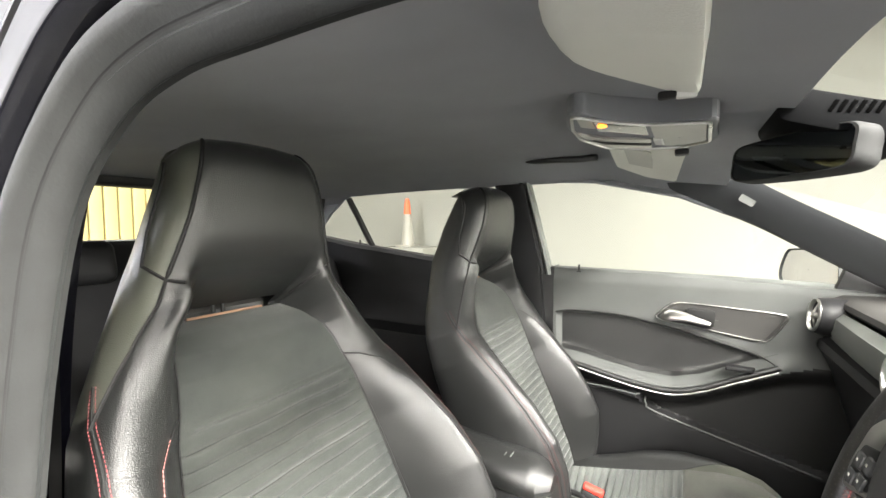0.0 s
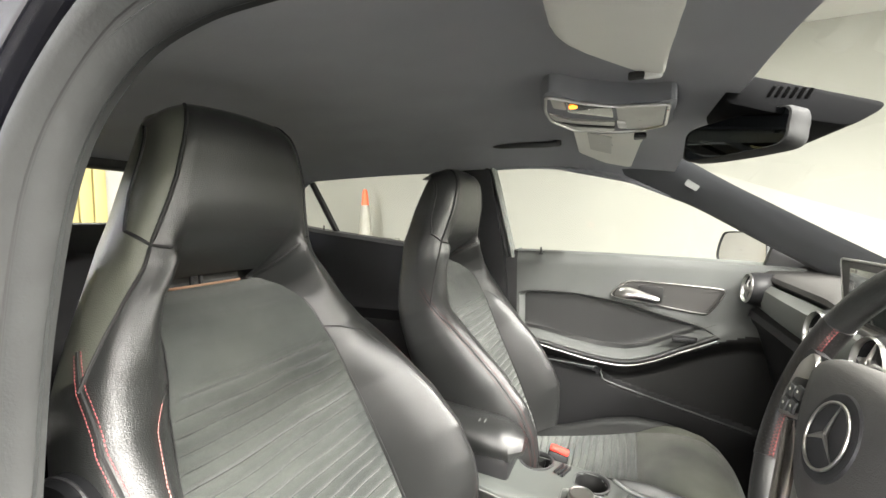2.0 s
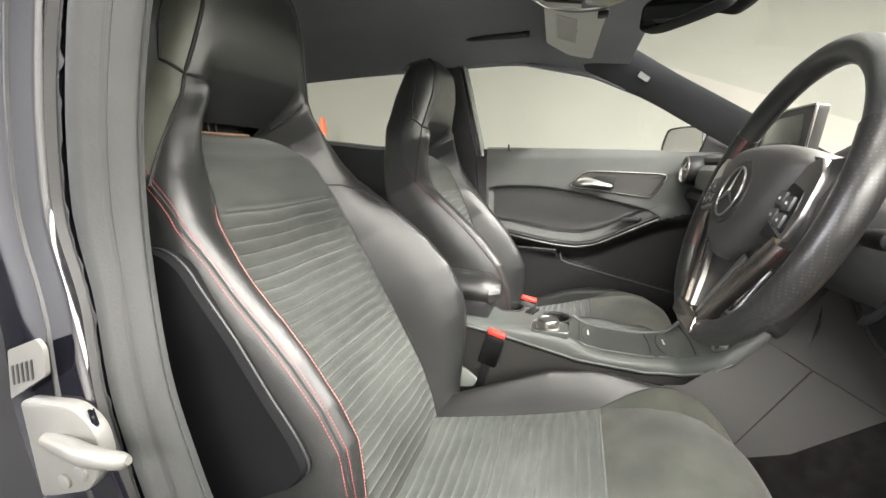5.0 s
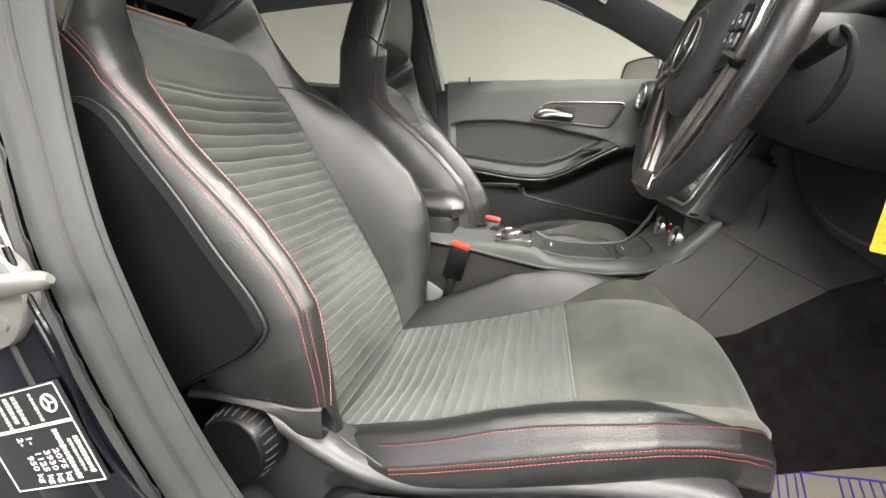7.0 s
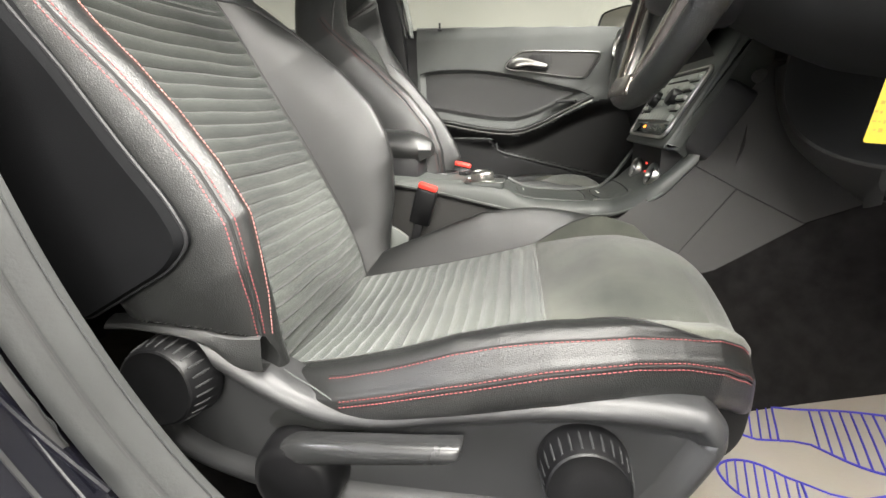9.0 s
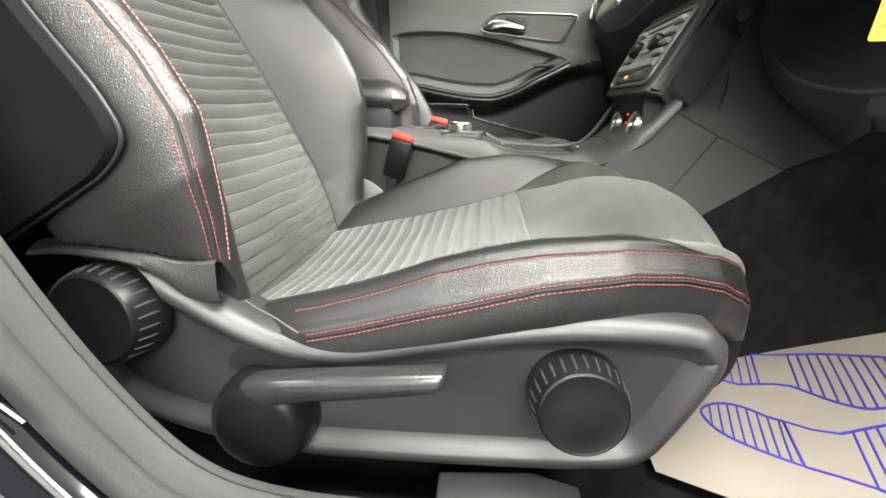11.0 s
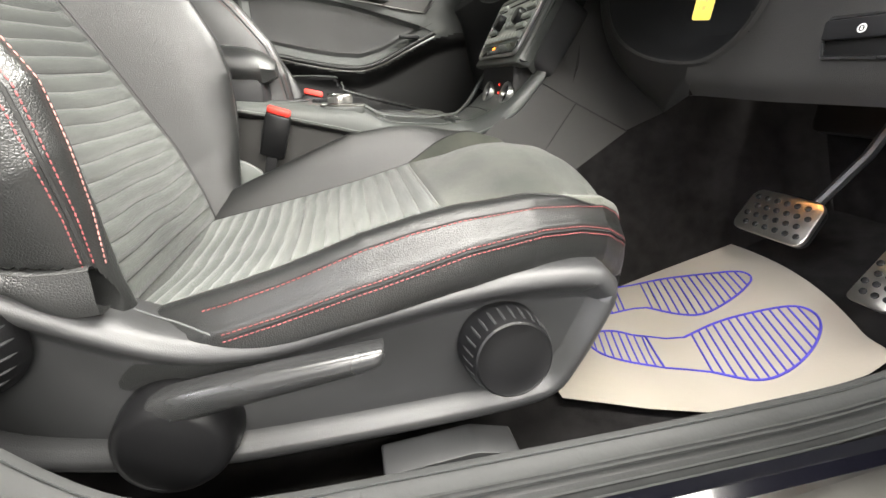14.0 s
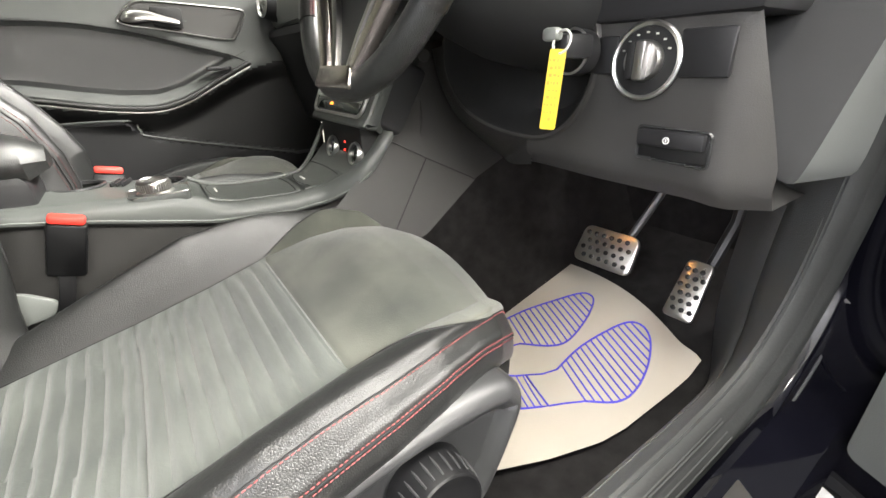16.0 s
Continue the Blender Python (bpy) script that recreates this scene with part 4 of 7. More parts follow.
for k in range(12):
    z = 0.5 + 0.98 * k / 11
    xe = -1.42 if z < 1.24 else -1.42 + (z - 1.24) * 0.6
    rows.append([on_side(xe, z, -0.003), Vector((xe - 0.06, side_y(z) - 0.02, z)), Vector((-1.7, 0.50 - 0.2 * max(0, z - 1.1), z)), Vector((-1.85, 0.42 - 0.2 * max(0, z - 1.1), z))])
part("rear_quarter", grid(rows), DARK, far)


def pillar(name, lo, hi, w_lo, w_hi, depth, mat, off=-0.01):
    """An upright between two points (x, z) on the far side."""
    rows = []
    for k in range(9):
        t = k / 8
        x, z = lo[0] + (hi[0] - lo[0]) * t, lo[1] + (hi[1] - lo[1]) * t
        w = w_lo + (w_hi - w_lo) * t
        y = side_y(z) + off
        rows.append([Vector((x - w, y + depth, z)), Vector((x - w * 0.9, y, z)), Vector((x, y - 0.008, z)), Vector((x + w * 0.9, y, z)), Vector((x + w, y + depth, z))])
    return part(name, grid(rows), mat, far)


pillar("centre_pillar", (-0.345, 0.30), (-0.380, 1.415), 0.125, 0.060, 0.05, DARK, -0.02)
part("pillar_base", box(None, (-0.33, 0.70, 0.70), (0.26, 0.06, 0.82), 0.01), DARK, far)
pillar("window_frame", (-0.268, 1.08), (-0.318, 1.42), 0.010, 0.009, 0.03, SHADOW_GREY, -0.004)
pillar("window_frame", (-0.290, 1.08), (-0.340, 1.42), 0.008, 0.008, 0.02, DARK, -0.006)
pillar("window_bar", (-1.115, 1.17), (-1.19, 1.40), 0.013, 0.013, 0.02, DARK, 0.0)
# windscreen pillar of the far side
up = [(0.18, 0.50, 1.462), (0.264, 0.50, 1.432), (0.414, 0.50, 1.336), (0.525, 0.50, 1.269), (0.667, 0.50, 1.184), (0.95, 0.50, 1.02)]
dn = [(0.10, 0.585, 1.40), (0.20, 0.588, 1.338), (0.352, 0.605, 1.262), (0.46, 0.615, 1.198), (0.566, 0.63, 1.135), (0.80, 0.66, 1.00)]
rows = []
for a, b in zip(catmull(up, 4), catmull(dn, 4)):
    rows.append([a, a.lerp(b, 0.12) + Vector((0, -0.008, 0)), a.lerp(b, 0.5) + Vector((0, -0.016, 0.004)), a.lerp(b, 0.9) + Vector((0, -0.008, 0)), b, b + Vector((0.01, 0.03, 0.0))])
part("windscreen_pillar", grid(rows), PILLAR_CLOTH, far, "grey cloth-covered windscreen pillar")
bm = prism(round_outline([(-0.020, -0.012), (0.020, -0.012), (0.020, 0.012), (-0.020, 0.012)], 0.006), "z", 0, 0.002)
bmesh.ops.transform(bm, matrix=pose(0.325, 0.530, 1.335, 90, 33, 8), verts=bm.verts[:])
part("airbag_mark", bm, SOFT, far)

for nm, x0, x1 in (("door_glass", -0.31, 0.70), ("rear_glass", -1.45, -0.40)):
    n = 24
    rows = []
    for i in range(n + 1):
        x = x0 + (x1 - x0) * i / n
        za, zb = lerp_table(BELT, x) - 0.02, lerp_table(TOP, x) + 0.015
        rows.append([on_side(x, za + (max(zb, za + 0.01) - za) * k / 4, 0.012) for k in range(5)])
    p = part(nm, grid(rows), GLASS, far, "clear side window glass")
    p.visible_shadow = False

# passenger door card
door = thing("passenger_door", "closed passenger door with dark grey card and chrome handle", "car door", (0.2, 0.66, 0.4))
STRIP = [(-0.235, 0.768), (-0.144, 0.759), (-0.04, 0.738), (0.06, 0.722), (0.149, 0.719), (0.23, 0.742), (0.32, 0.787), (0.423, 0.836), (0.52, 0.86)]
INSET_TOP = [(-0.235, 0.945), (-0.19, 0.955), (-0.10, 0.957), (0.007, 0.953), (0.12, 0.934), (0.229, 0.909), (0.369, 0.873), (0.43, 0.842), (0.52, 0.80)]


POCKET = [(-0.24, 0.70), (0.045, 0.695), (0.075, 0.665), (0.106, 0.640), (0.374, 0.575), (0.55, 0.535)]


def door_y(x, z):
    y = side_y(z)
    y -= 0.006 + 0.014 * step(1.115, 1.06, z)
    zs, zt = lerp_table(STRIP, x), lerp_table(INSET_TOP, x)
    # shelf of the armrest just above the strip, hollow of the inset above it
    if z >= zs:
        shelf = math.exp(-((z - zs) / 0.030) ** 2)
        y -= 0.034 * shelf * step(0.50, 0.40, x)
        if z < zt and x < 0.44:
            y += 0.020 * step(zt, zt - 0.012, z) * step(-0.235, -0.215, x) * step(zs + 0.03, zs + 0.06, z)
    else:
        y -= 0.034 * step(zs - 0.055, zs, z) * step(0.50, 0.40, x) - 0.022 * step(zs - 0.02, zs - 0.07, z)
    # lower pocket
    zp = lerp_table(POCKET, x)
    y -= 0.040 * step(zp + 0.004, zp - 0.006, z)
    return y


rows = []
zs_ = [0.30 + 0.0068 * k for k in range(121)]
for i in range(85):
    x = -0.245 + 0.90 * i / 84
    rows.append([Vector((x, door_y(x, z if z < lerp_table(BELT, x) else lerp_table(BELT, x)) + (0.03 * max(0, (z - lerp_table(BELT, x)) / 0.007) if z > lerp_table(BELT, x) else 0), min(z, lerp_table(BELT, x) + 0.002))) for z in zs_])
rows.insert(0, [p + Vector((-0.004, 0.08, 0)) for p in rows[0]])


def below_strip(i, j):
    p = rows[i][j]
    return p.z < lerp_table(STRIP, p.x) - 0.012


card = part("door_card", grid(rows, keep=lambda i, j: not below_strip(i, j)), SOFT, door, "dark grey soft door card")
def pocket_face(i, j):
    p = rows[i][j]
    return below_strip(i, j) and p.z < lerp_table(POCKET, p.x)


# Card faces below the armrest are coloured black for the shade there.
part("shaded_hollow", grid(rows, keep=lambda i, j: below_strip(i, j) and not pocket_face(i, j)), BLACK, door, "hollow under the armrest, its shade painted black")
part("door_pocket", grid(rows, keep=pocket_face), DARK, door, "black front of the door pocket")
# inset leather
rows = []
for i in range(60):
    x = -0.212 + 0.635 * i / 59
    a, b = lerp_table(STRIP, x) + 0.045, lerp_table(INSET_TOP, x) - 0.010
    b = max(b, a + 0.002)
    rows.append([Vector((x, door_y(x, a + (b - a) * k / 12) - 0.0025, a + (b - a) * k / 12)) for k in range(13)])
part("door_inset", grid(rows), LEATHER, door, "black leather door inset")
strip = catmull([(x, door_y(x, z) - 0.004, z - 0.002) for x, z in STRIP[:-1]], 6)
part("chrome_strip", tube(strip, 0.0026, 8), SILVER, door, "curved satin chrome strip")
part("armrest_edge", tube([p + Vector((0, 0.004, 0.012)) for p in strip], 0.009, 10), LEATHER, door)
part("seam", tube([Vector((x, door_y(x, z) - 0.001, z)) for x, z in [(p.x, p.y) for p in catmull([(*q, 0) for q in INSET_TOP[:-1]], 5)]], 0.0022, 6), DARK, door)
pocket = [(-0.20, 0.70), (0.045, 0.698), (0.075, 0.668), (0.106, 0.643), (0.374, 0.578), (0.53, 0.54)]
part("pocket_edge", tube([Vector((p.x, door_y(p.x, p.y - 0.012) - 0.003, p.y)) for p in catmull([(*q, 0) for q in pocket], 5)], 0.0030, 8), SOFT, door)
ring2 = [(0.101, 0.962), (0.118, 0.985), (0.150, 1.010), (0.20, 1.014), (0.33, 1.008), (0.425, 1.002), (0.444, 0.994), (0.438, 0.975), (0.405, 0.925), (0.38, 0.916), (0.30, 0.926), (0.19, 0.943), (0.13, 0.950)]
sm = smooth_outline(ring2, 5)
plate = [[Vector((0.27 + (x - 0.27) * k, door_y(x, z) - d, 0.965 + (z - 0.965) * k)) for x, z in sm] for k, d in ((1.0, 0.0), (1.0, 0.006), (0.96, 0.007), (0.93, 0.003), (0.5, 0.002), (0.03, 0.002))]
part("handle_plate", grid(plate, True), KNEE, door, "dark recessed handle plate")
part("handle_ring", tube([Vector((x, door_y(x, z) - 0.006, z)) for x, z in sm], 0.0021, 8, closed=True), SILVER, door, "satin silver ring round the door handle")
part("handle_bowl", prism(round_outline([(0.186, 0.948), (0.262, 0.944), (0.266, 0.997), (0.186, 1.000)], 0.010), "y", 0.644, 0.632, 0.002), BLACK, door)
lever = [(0.112, 0.640, 0.963), (0.138, 0.632, 0.974), (0.176, 0.624, 0.974), (0.216, 0.618, 0.966), (0.252, 0.616, 0.958)]
part("door_handle", tube(catmull(lever, 4), [0.006, 0.012, 0.018, 0.022, 0.0235, 0.0230, 0.0215, 0.0195, 0.0175, 0.0155, 0.0140, 0.0125, 0.0115, 0.0105, 0.0100, 0.0090, 0.006], 10, flat=0.5), SILVER, door, "polished chrome door handle")
part("lock_pin", lathe([(0.010, 0), (0.009, 0.004), (0.004, 0.006), (0.0035, 0.022), (0.0045, 0.026), (0.0, 0.028)], (-0.152, 0.648, 1.098), (0, 0, 1), 14), DARK, door)
part("window_switch", prism(round_outline([(0.29, 0.60), (0.36, 0.60), (0.37, 0.63), (0.30, 0.635)], 0.008), "z", 0.826, 0.838, 0.003), DARK, door)

# rear door card and bench
rear = thing("rear_door", "closed rear passenger door with black card", "car door", (-0.9, 0.66, 0.4))
rows = []
for i in range(30):
    x = -1.42 + 0.98 * i / 29
    b = lerp_table(BELT, x)
    rows.append([Vector((x, side_y(b) + 0.02, b + 0.003)), Vector((x, side_y(b) - 0.02, b)), Vector((x, side_y(b) - 0.034, b - 0.015)), Vector((x, 0.635, b - 0.10)), Vector((x, 0.622, 0.92)), Vector((x, 0.585, 0.865)), Vector((x, 0.585, 0.84)), Vector((x, 0.64, 0.78)), Vector((x, 0.65, 0.3))])
part("door_card", grid(rows), DARK, rear)
part("door_handle", tube([(-0.52, 0.612, 0.985), (-0.56, 0.60, 0.99), (-0.60, 0.60, 0.99), (-0.63, 0.615, 0.985)], 0.012, 10), CHROME, rear, "polished chrome door handle")
part("lock_pin", lathe([(0.010, 0), (0.009, 0.004), (0.004, 0.006), (0.0035, 0.022), (0.0045, 0.026), (0.0, 0.028)], (-1.17, 0.632, 1.176), (0, 0, 1), 14), DARK, rear)

bench = thing("rear_bench", "black leather rear bench seat", "car seat", (-1.2, YC, 0.26))
rows = []
for x, z in ((-0.62, 0.40), (-0.60, 0.50), (-0.66, 0.56), (-0.90, 0.55), (-1.04, 0.54), (-1.10, 0.60), (-1.22, 0.90), (-1.30, 1.10), (-1.34, 1.13), (-1.38, 1.10), (-1.36, 0.5)):
    rows.append([Vector((x, YC - 0.66 + 1.32 * j / 24, z + 0.01 * math.cos(j * 0.9))) for j in range(25)])
part("bench_cushion", grid(rows), DARK, bench)
for y in (-0.42, -0.06, 0.30):
    part("headrest", box(None, (-1.33, y, 1.165), (0.09, 0.23, 0.13), 0.03, (0, -14, 0), 3), DARK, bench)
tail = thing("tailgate", "black tailgate with a heated rear window", "tailgate", (-1.85, YC, 0.6))
part("lower_panel", box(None, (-1.88, YC, 0.80), (0.05, 1.3, 0.84), 0.02), DARK, tail)
part("upper_panel", box(None, (-1.72, YC, 1.462), (0.10, 1.2, 0.07), 0.02), DARK, tail)
p = part("rear_window", grid([[Vector((-1.86, -0.65, 1.2)), Vector((-1.86, 0.53, 1.2))], [Vector((-1.70, -0.6, 1.44)), Vector((-1.70, 0.48, 1.44))]]), GLASS, tail)
p.visible_shadow = False
# the driver's side behind the doorway
near = thing("near_rear_quarter", "dark trimmed rear quarter behind the driver seat", "side panel", (-1.1, -0.8, 0.3))
rows = []
for k in range(10):
    z = 0.25 + 1.2 * k / 9
    y = -0.79 + 0.16 * max(0, z - 0.95)
    rows.append([Vector((-0.425, y + 0.025, z)), Vector((-0.47, y, z)), Vector((-1.2, y, z)), Vector((-1.85, y + 0.12, z))])
bm = grid(rows, keep=lambda i, j: not (5 < i < 8 and j == 1))
part("side_panel", bm, DARK, near)
belt_line = [(-0.62, -0.66, 1.36), (-0.60, -0.67, 1.30), (-0.55, -0.69, 1.0), (-0.50, -0.72, 0.7), (-0.48, -0.74, 0.45)]
belt = thing("seat_belt", "black seat belt with its guide on the rear pillar", "seat belt", (-0.5, -0.72, 0.5))
ln = catmull(belt_line, 6)
part("webbing", grid([[p + Vector((-0.022, 0, 0)), p + Vector((0.022, 0, 0.004))] for p in ln]), BLACK, belt)
part("guide", box(None, (-0.61, -0.665, 1.35), (0.06, 0.02, 0.03), 0.006), DARK, belt)
part("guide_loop", tube([(-0.64, -0.655, 1.375), (-0.60, -0.65, 1.368)], 0.007, 8), CHROME, belt)



# ---- centre console ----
CO = -0.016
ZT = [(-0.55, 0.66), (-0.15, 0.646), (0.0, 0.637), (0.10, 0.629), (0.135, 0.616), (0.16, 0.600), (0.20, 0.592), (0.30, 0.587), (0.37, 0.594), (0.42, 0.622), (0.47, 0.665), (0.52, 0.72)]
ZE = [(-0.55, 0.665), (-0.128, 0.626), (-0.02, 0.606), (0.066, 0.586), (0.12, 0.574), (0.15, 0.567), (0.30, 0.556), (0.37, 0.563), (0.42, 0.588), (0.47, 0.628), (0.52, 0.69)]
console = thing("centre_console", "grey-black centre console between the front seats", "console", (0.1, CO, 0.25))
rows = []
CUPS = [(-0.044, 0.040), (0.085, 0.014)]
PROFILE_TOP = (-0.86, -0.72, -0.58, -0.44, -0.3, -0.15, 0, 0.15, 0.3, 0.44, 0.58, 0.72, 0.86)


def console_half(x):
    return 0.091 + 0.044 * step(0.34, 0.46, x)


for i in range(161):
    x = -0.60 + 1.12 * i / 160
    zt, ze = lerp_table(ZT, x), lerp_table(ZE, x)
    w = console_half(x)
    half = [(w - 0.030, 0.24), (w - 0.028, 0.40), (w - 0.022, ze - 0.012), (w - 0.006, ze - 0.008), (w, ze - 0.002), (w, ze + 0.006), (w - 0.002, ze + 0.55 * (zt - ze)), (w - 0.006, zt - 0.007), (w - 0.012, zt - 0.0015), (w - 0.018, zt)]
    pts = [Vector((x, CO - a, b)) for a, b in half] + [Vector((x, CO + (w - 0.018) * f, zt)) for f in PROFILE_TOP] + [Vector((x, CO + a, b)) for a, b in half[::-1]]
    rows.append(pts)


def open_top(i, j):
    c = (rows[i][j] + rows[i + 1][j + 1]) / 2
    return not (9 < j < 23 and any((c.x - a) ** 2 + (c.y - b) ** 2 < 0.036 ** 2 for a, b in CUPS))


part("console_body", grid(rows, keep=lambda i, j: open_top(i, j) and 4 <= j < len(rows[0]) - 5), CONSOLE_SKIN, console, "smooth grey-green console cover")
part("console_side", grid(rows, keep=lambda i, j: 2 <= j < 4 or len(rows[0]) - 5 <= j < len(rows[0]) - 3), KNEE, console, "dark edge of the console")
part("console_foot", grid(rows, keep=lambda i, j: j < 2 or j >= len(rows[0]) - 3), KNEE, console, "dark grey side of the console")
part("edge_strip", tube([(x, CO - console_half(x) - 0.0005, lerp_table(ZE, x) + 0.003) for x in [-0.3 + 0.02 * k for k in range(39)]], 0.0014, 5), SHADOW_GREY, console)


def cup(x, y):
    z = lerp_table(ZT, x)
    part("cup_holder", lathe([(0.038, 0.001), (0.036, -0.004), (0.034, -0.04), (0.032, -0.06), (0.0, -0.061)], (x, y, z), (0, 0, 1), 40), BLACK, console, "dark cup holder")
    part("cup_rim", lathe([(0.043, 0.0), (0.0425, 0.0025), (0.040, 0.0035), (0.037, 0.002), (0.036, -0.006)], (x, y, z), (0, 0, 1), 40), PLASTIC, console)


for a, b in CUPS:
    cup(a, b)
for k in range(3):
    part("divider_bar", box(None, (0.012 + 0.009 * k, 0.028 - 0.004 * k, 0.640), (0.004, 0.042, 0.008), 0.0015, (0, 0, -20)), DARK, console)
# control dial with its plate
DX, DY, DZ = 0.071, -0.070, 0.631
plate_out = round_outline([(0.028, -0.101), (0.124, -0.101), (0.124, -0.034), (0.028, -0.034)], 0.014)
part("dial_plate", prism(plate_out, "z", 0.616, 0.6335, 0.002), CONSOLE_SKIN, console)
part("plate_rim", tube([(x, y, 0.6338) for x, y in plate_out], 0.0013, 6, closed=True), SILVER, console, "thin silver rim round the dial plate")
dial = part("dial", lathe([(0.030, 0), (0.030, 0.003), (0.0255, 0.006), (0.0262, 0.021), (0.0245, 0.0245), (0.0225, 0.0255), (0.021, 0.0235), (0.0, 0.0225)], (DX, DY, DZ), (0, 0, 1), 40), SILVER, console, "ribbed silver control dial")
for k in range(40):
    a = 2 * math.pi * k / 40
    part("ridge", tube([(DX + 0.0262 * math.cos(a), DY + 0.0262 * math.sin(a), 0.639), (DX + 0.0264 * math.cos(a), DY + 0.0264 * math.sin(a), 0.651)], 0.0012, 5), CHROME, dial)


def tray(x0, x1, label):
    rows = []
    for i in range(11):
        x = x0 + (x1 - x0) * i / 10
        z, h = lerp_table(ZT, x), console_half(x) - 0.022
        rows.append([Vector((x, CO + h * f, z + d)) for f, d in ((-1, 0.001), (-0.97, 0.0035), (-0.5, 0.0045), (0, 0.005), (0.5, 0.0045), (0.97, 0.0035), (1, 0.001))])
    part("storage_lid", grid(rows), CONSOLE_SKIN, console, label)
    for x, bend in ((x0 + 0.004, 0.010), (x1 - 0.004, -0.004)):
        line = [(x + bend * (f * f), CO + f * (console_half(x) - 0.03), lerp_table(ZT, x + bend * f * f) + 0.0046) for f in [-1 + 0.2 * k for k in range(11)]]
        part("lid_groove", tube(line, 0.0014, 5), BLACK, console)
    part("lid_pull", box(None, (x0 + 0.022, CO + 0.012, lerp_table(ZT, x0 + 0.022) + 0.0055), (0.004, 0.032, 0.002), 0.0008), WHITE, console)


tray(0.150, 0.322, "grey-green storage compartment lid")
tray(0.332, 0.410, "small grey storage lid")
part("tray_rim", tube([(x, CO + console_half(x) - 0.016, lerp_table(ZT, x) + 0.005 + 0.05 * step(0.38, 0.5, x)) for x in [0.13 + 0.02 * k for k in range(19)]], 0.005, 8), CONSOLE_SKIN, console, "raised far rim of the tray")
# tray end with two chrome sockets
part("socket_panel", prism([(CO - 0.118, 0.615), (CO + 0.112, 0.615), (CO + 0.108, 0.715), (CO - 0.114, 0.715)], "x", 0.452, 0.50, 0.004), BLACK, console)
for y in (0.020, -0.108):
    part("socket", lathe([(0.025, -0.008), (0.0255, 0.004), (0.0235, 0.007), (0.0205, 0.005), (0.0195, -0.006), (0.012, -0.012), (0.0, -0.012)], (0.446, y, 0.655), (-1, 0, 0.30), 30), CHROME, console, "chrome ringed socket")
    part("socket_cap", lathe([(0.0188, -0.006), (0.0180, 0.0), (0.014, 0.002), (0.0, 0.002)], (0.446, y, 0.655), (-1, 0, 0.30), 24), GLOSS, console)
for y, z in ((-0.045, 0.673), (-0.040, 0.654), (-0.046, 0.637)):
    part("lamp_mark", box(None, (0.4505, y, z), (0.002, 0.005, 0.004)), RED_GLOW, console)
# armrest
arm = thing("armrest", "black leather centre armrest box", "armrest", (-0.25, CO, 0.63))
rows = []
for k in range(15):
    t = k / 14
    x = -0.42 + 0.36 * t
    w = 0.066 * (1 - 0.40 * step(0.90, 1.0, t) ** 2) - 0.010 * t
    top = 0.770 - 0.028 * t - 0.022 * step(0.84, 1.0, t) ** 2
    lo = 0.700 - 0.024 * t + 0.016 * step(0.88, 1.0, t) ** 2
    c = CO - 0.004
    rows.append([Vector((x, c - w + 0.012, lo)), Vector((x, c - w, lo + 0.014)), Vector((x, c - w - 0.003, (lo + top) / 2)), Vector((x, c - w + 0.004, top - 0.012)), Vector((x, c - w + 0.020, top)), Vector((x, c, top + 0.006)), Vector((x, c + w - 0.020, top)), Vector((x, c + w - 0.004, top - 0.012)), Vector((x, c + w + 0.003, (lo + top) / 2)), Vector((x, c + w, lo + 0.014)), Vector((x, c + w - 0.012, lo))])
part("armrest_pad", grid(rows, True, True), LEATHER, arm)
part("armrest_base", prism(round_outline([(-0.44, 0.60), (-0.105, 0.60), (-0.085, 0.645), (-0.088, 0.69), (-0.44, 0.71)], 0.018), "y", CO - 0.058, CO + 0.05, 0.01), DARK, arm)
for dx in (0, 0.014):
    part("scuff", box(None, (-0.165 + dx, CO - 0.02, 0.7540), (0.002, 0.02, 0.001)), SHADOW_GREY, arm)

# seat belt buckles


def buckle(x, y, z, rx, ry):
    b = thing("seat_belt_buckle", "black seat belt buckle with a red release button", "buckle", (x, y, z - 0.11), "buckles")
    m = pose(x, y, z, rx, ry, 0)
    for nm, c, s, mat, lb in (("buckle_body", (0, 0, -0.052), (0.050, 0.024, 0.090), KNOB, ""), ("release_button", (0, -0.004, 0.000), (0.046, 0.020, 0.014), RED, "red release button")):
        bm = box(None, c, s, 0.005)
        bmesh.ops.transform(bm, matrix=m, verts=bm.verts[:])
        part(nm, bm, mat, b, lb)
    bm = box(None, (0, 0, -0.14), (0.022, 0.008, 0.12), 0.002)
    bmesh.ops.transform(bm, matrix=m, verts=bm.verts[:])
    part("stalk", bm, DARK, b)


buckle(-0.052, -0.129, 0.627, 6, 17)
buckle(0.005, 0.085, 0.655, -8, 12)
single("seat_anchor", prism(round_outline([(-0.16, 0.545), (-0.125, 0.532), (-0.095, 0.510), (-0.105, 0.488), (-0.16, 0.48)], 0.008), "y", -0.166, -0.156, 0.002), SHADOW_GREY, "bare metal seat bracket beside the cushion", "bracket")

# ---- tunnel side panel ----
tunnel = thing("tunnel_panel", "grey plastic side panel of the centre tunnel", "panel", (0.6, -0.2, 0.3))


def tunnel_y(x, z):
    return -0.332 - 0.155 * x + 0.421 * min(z, 0.72)


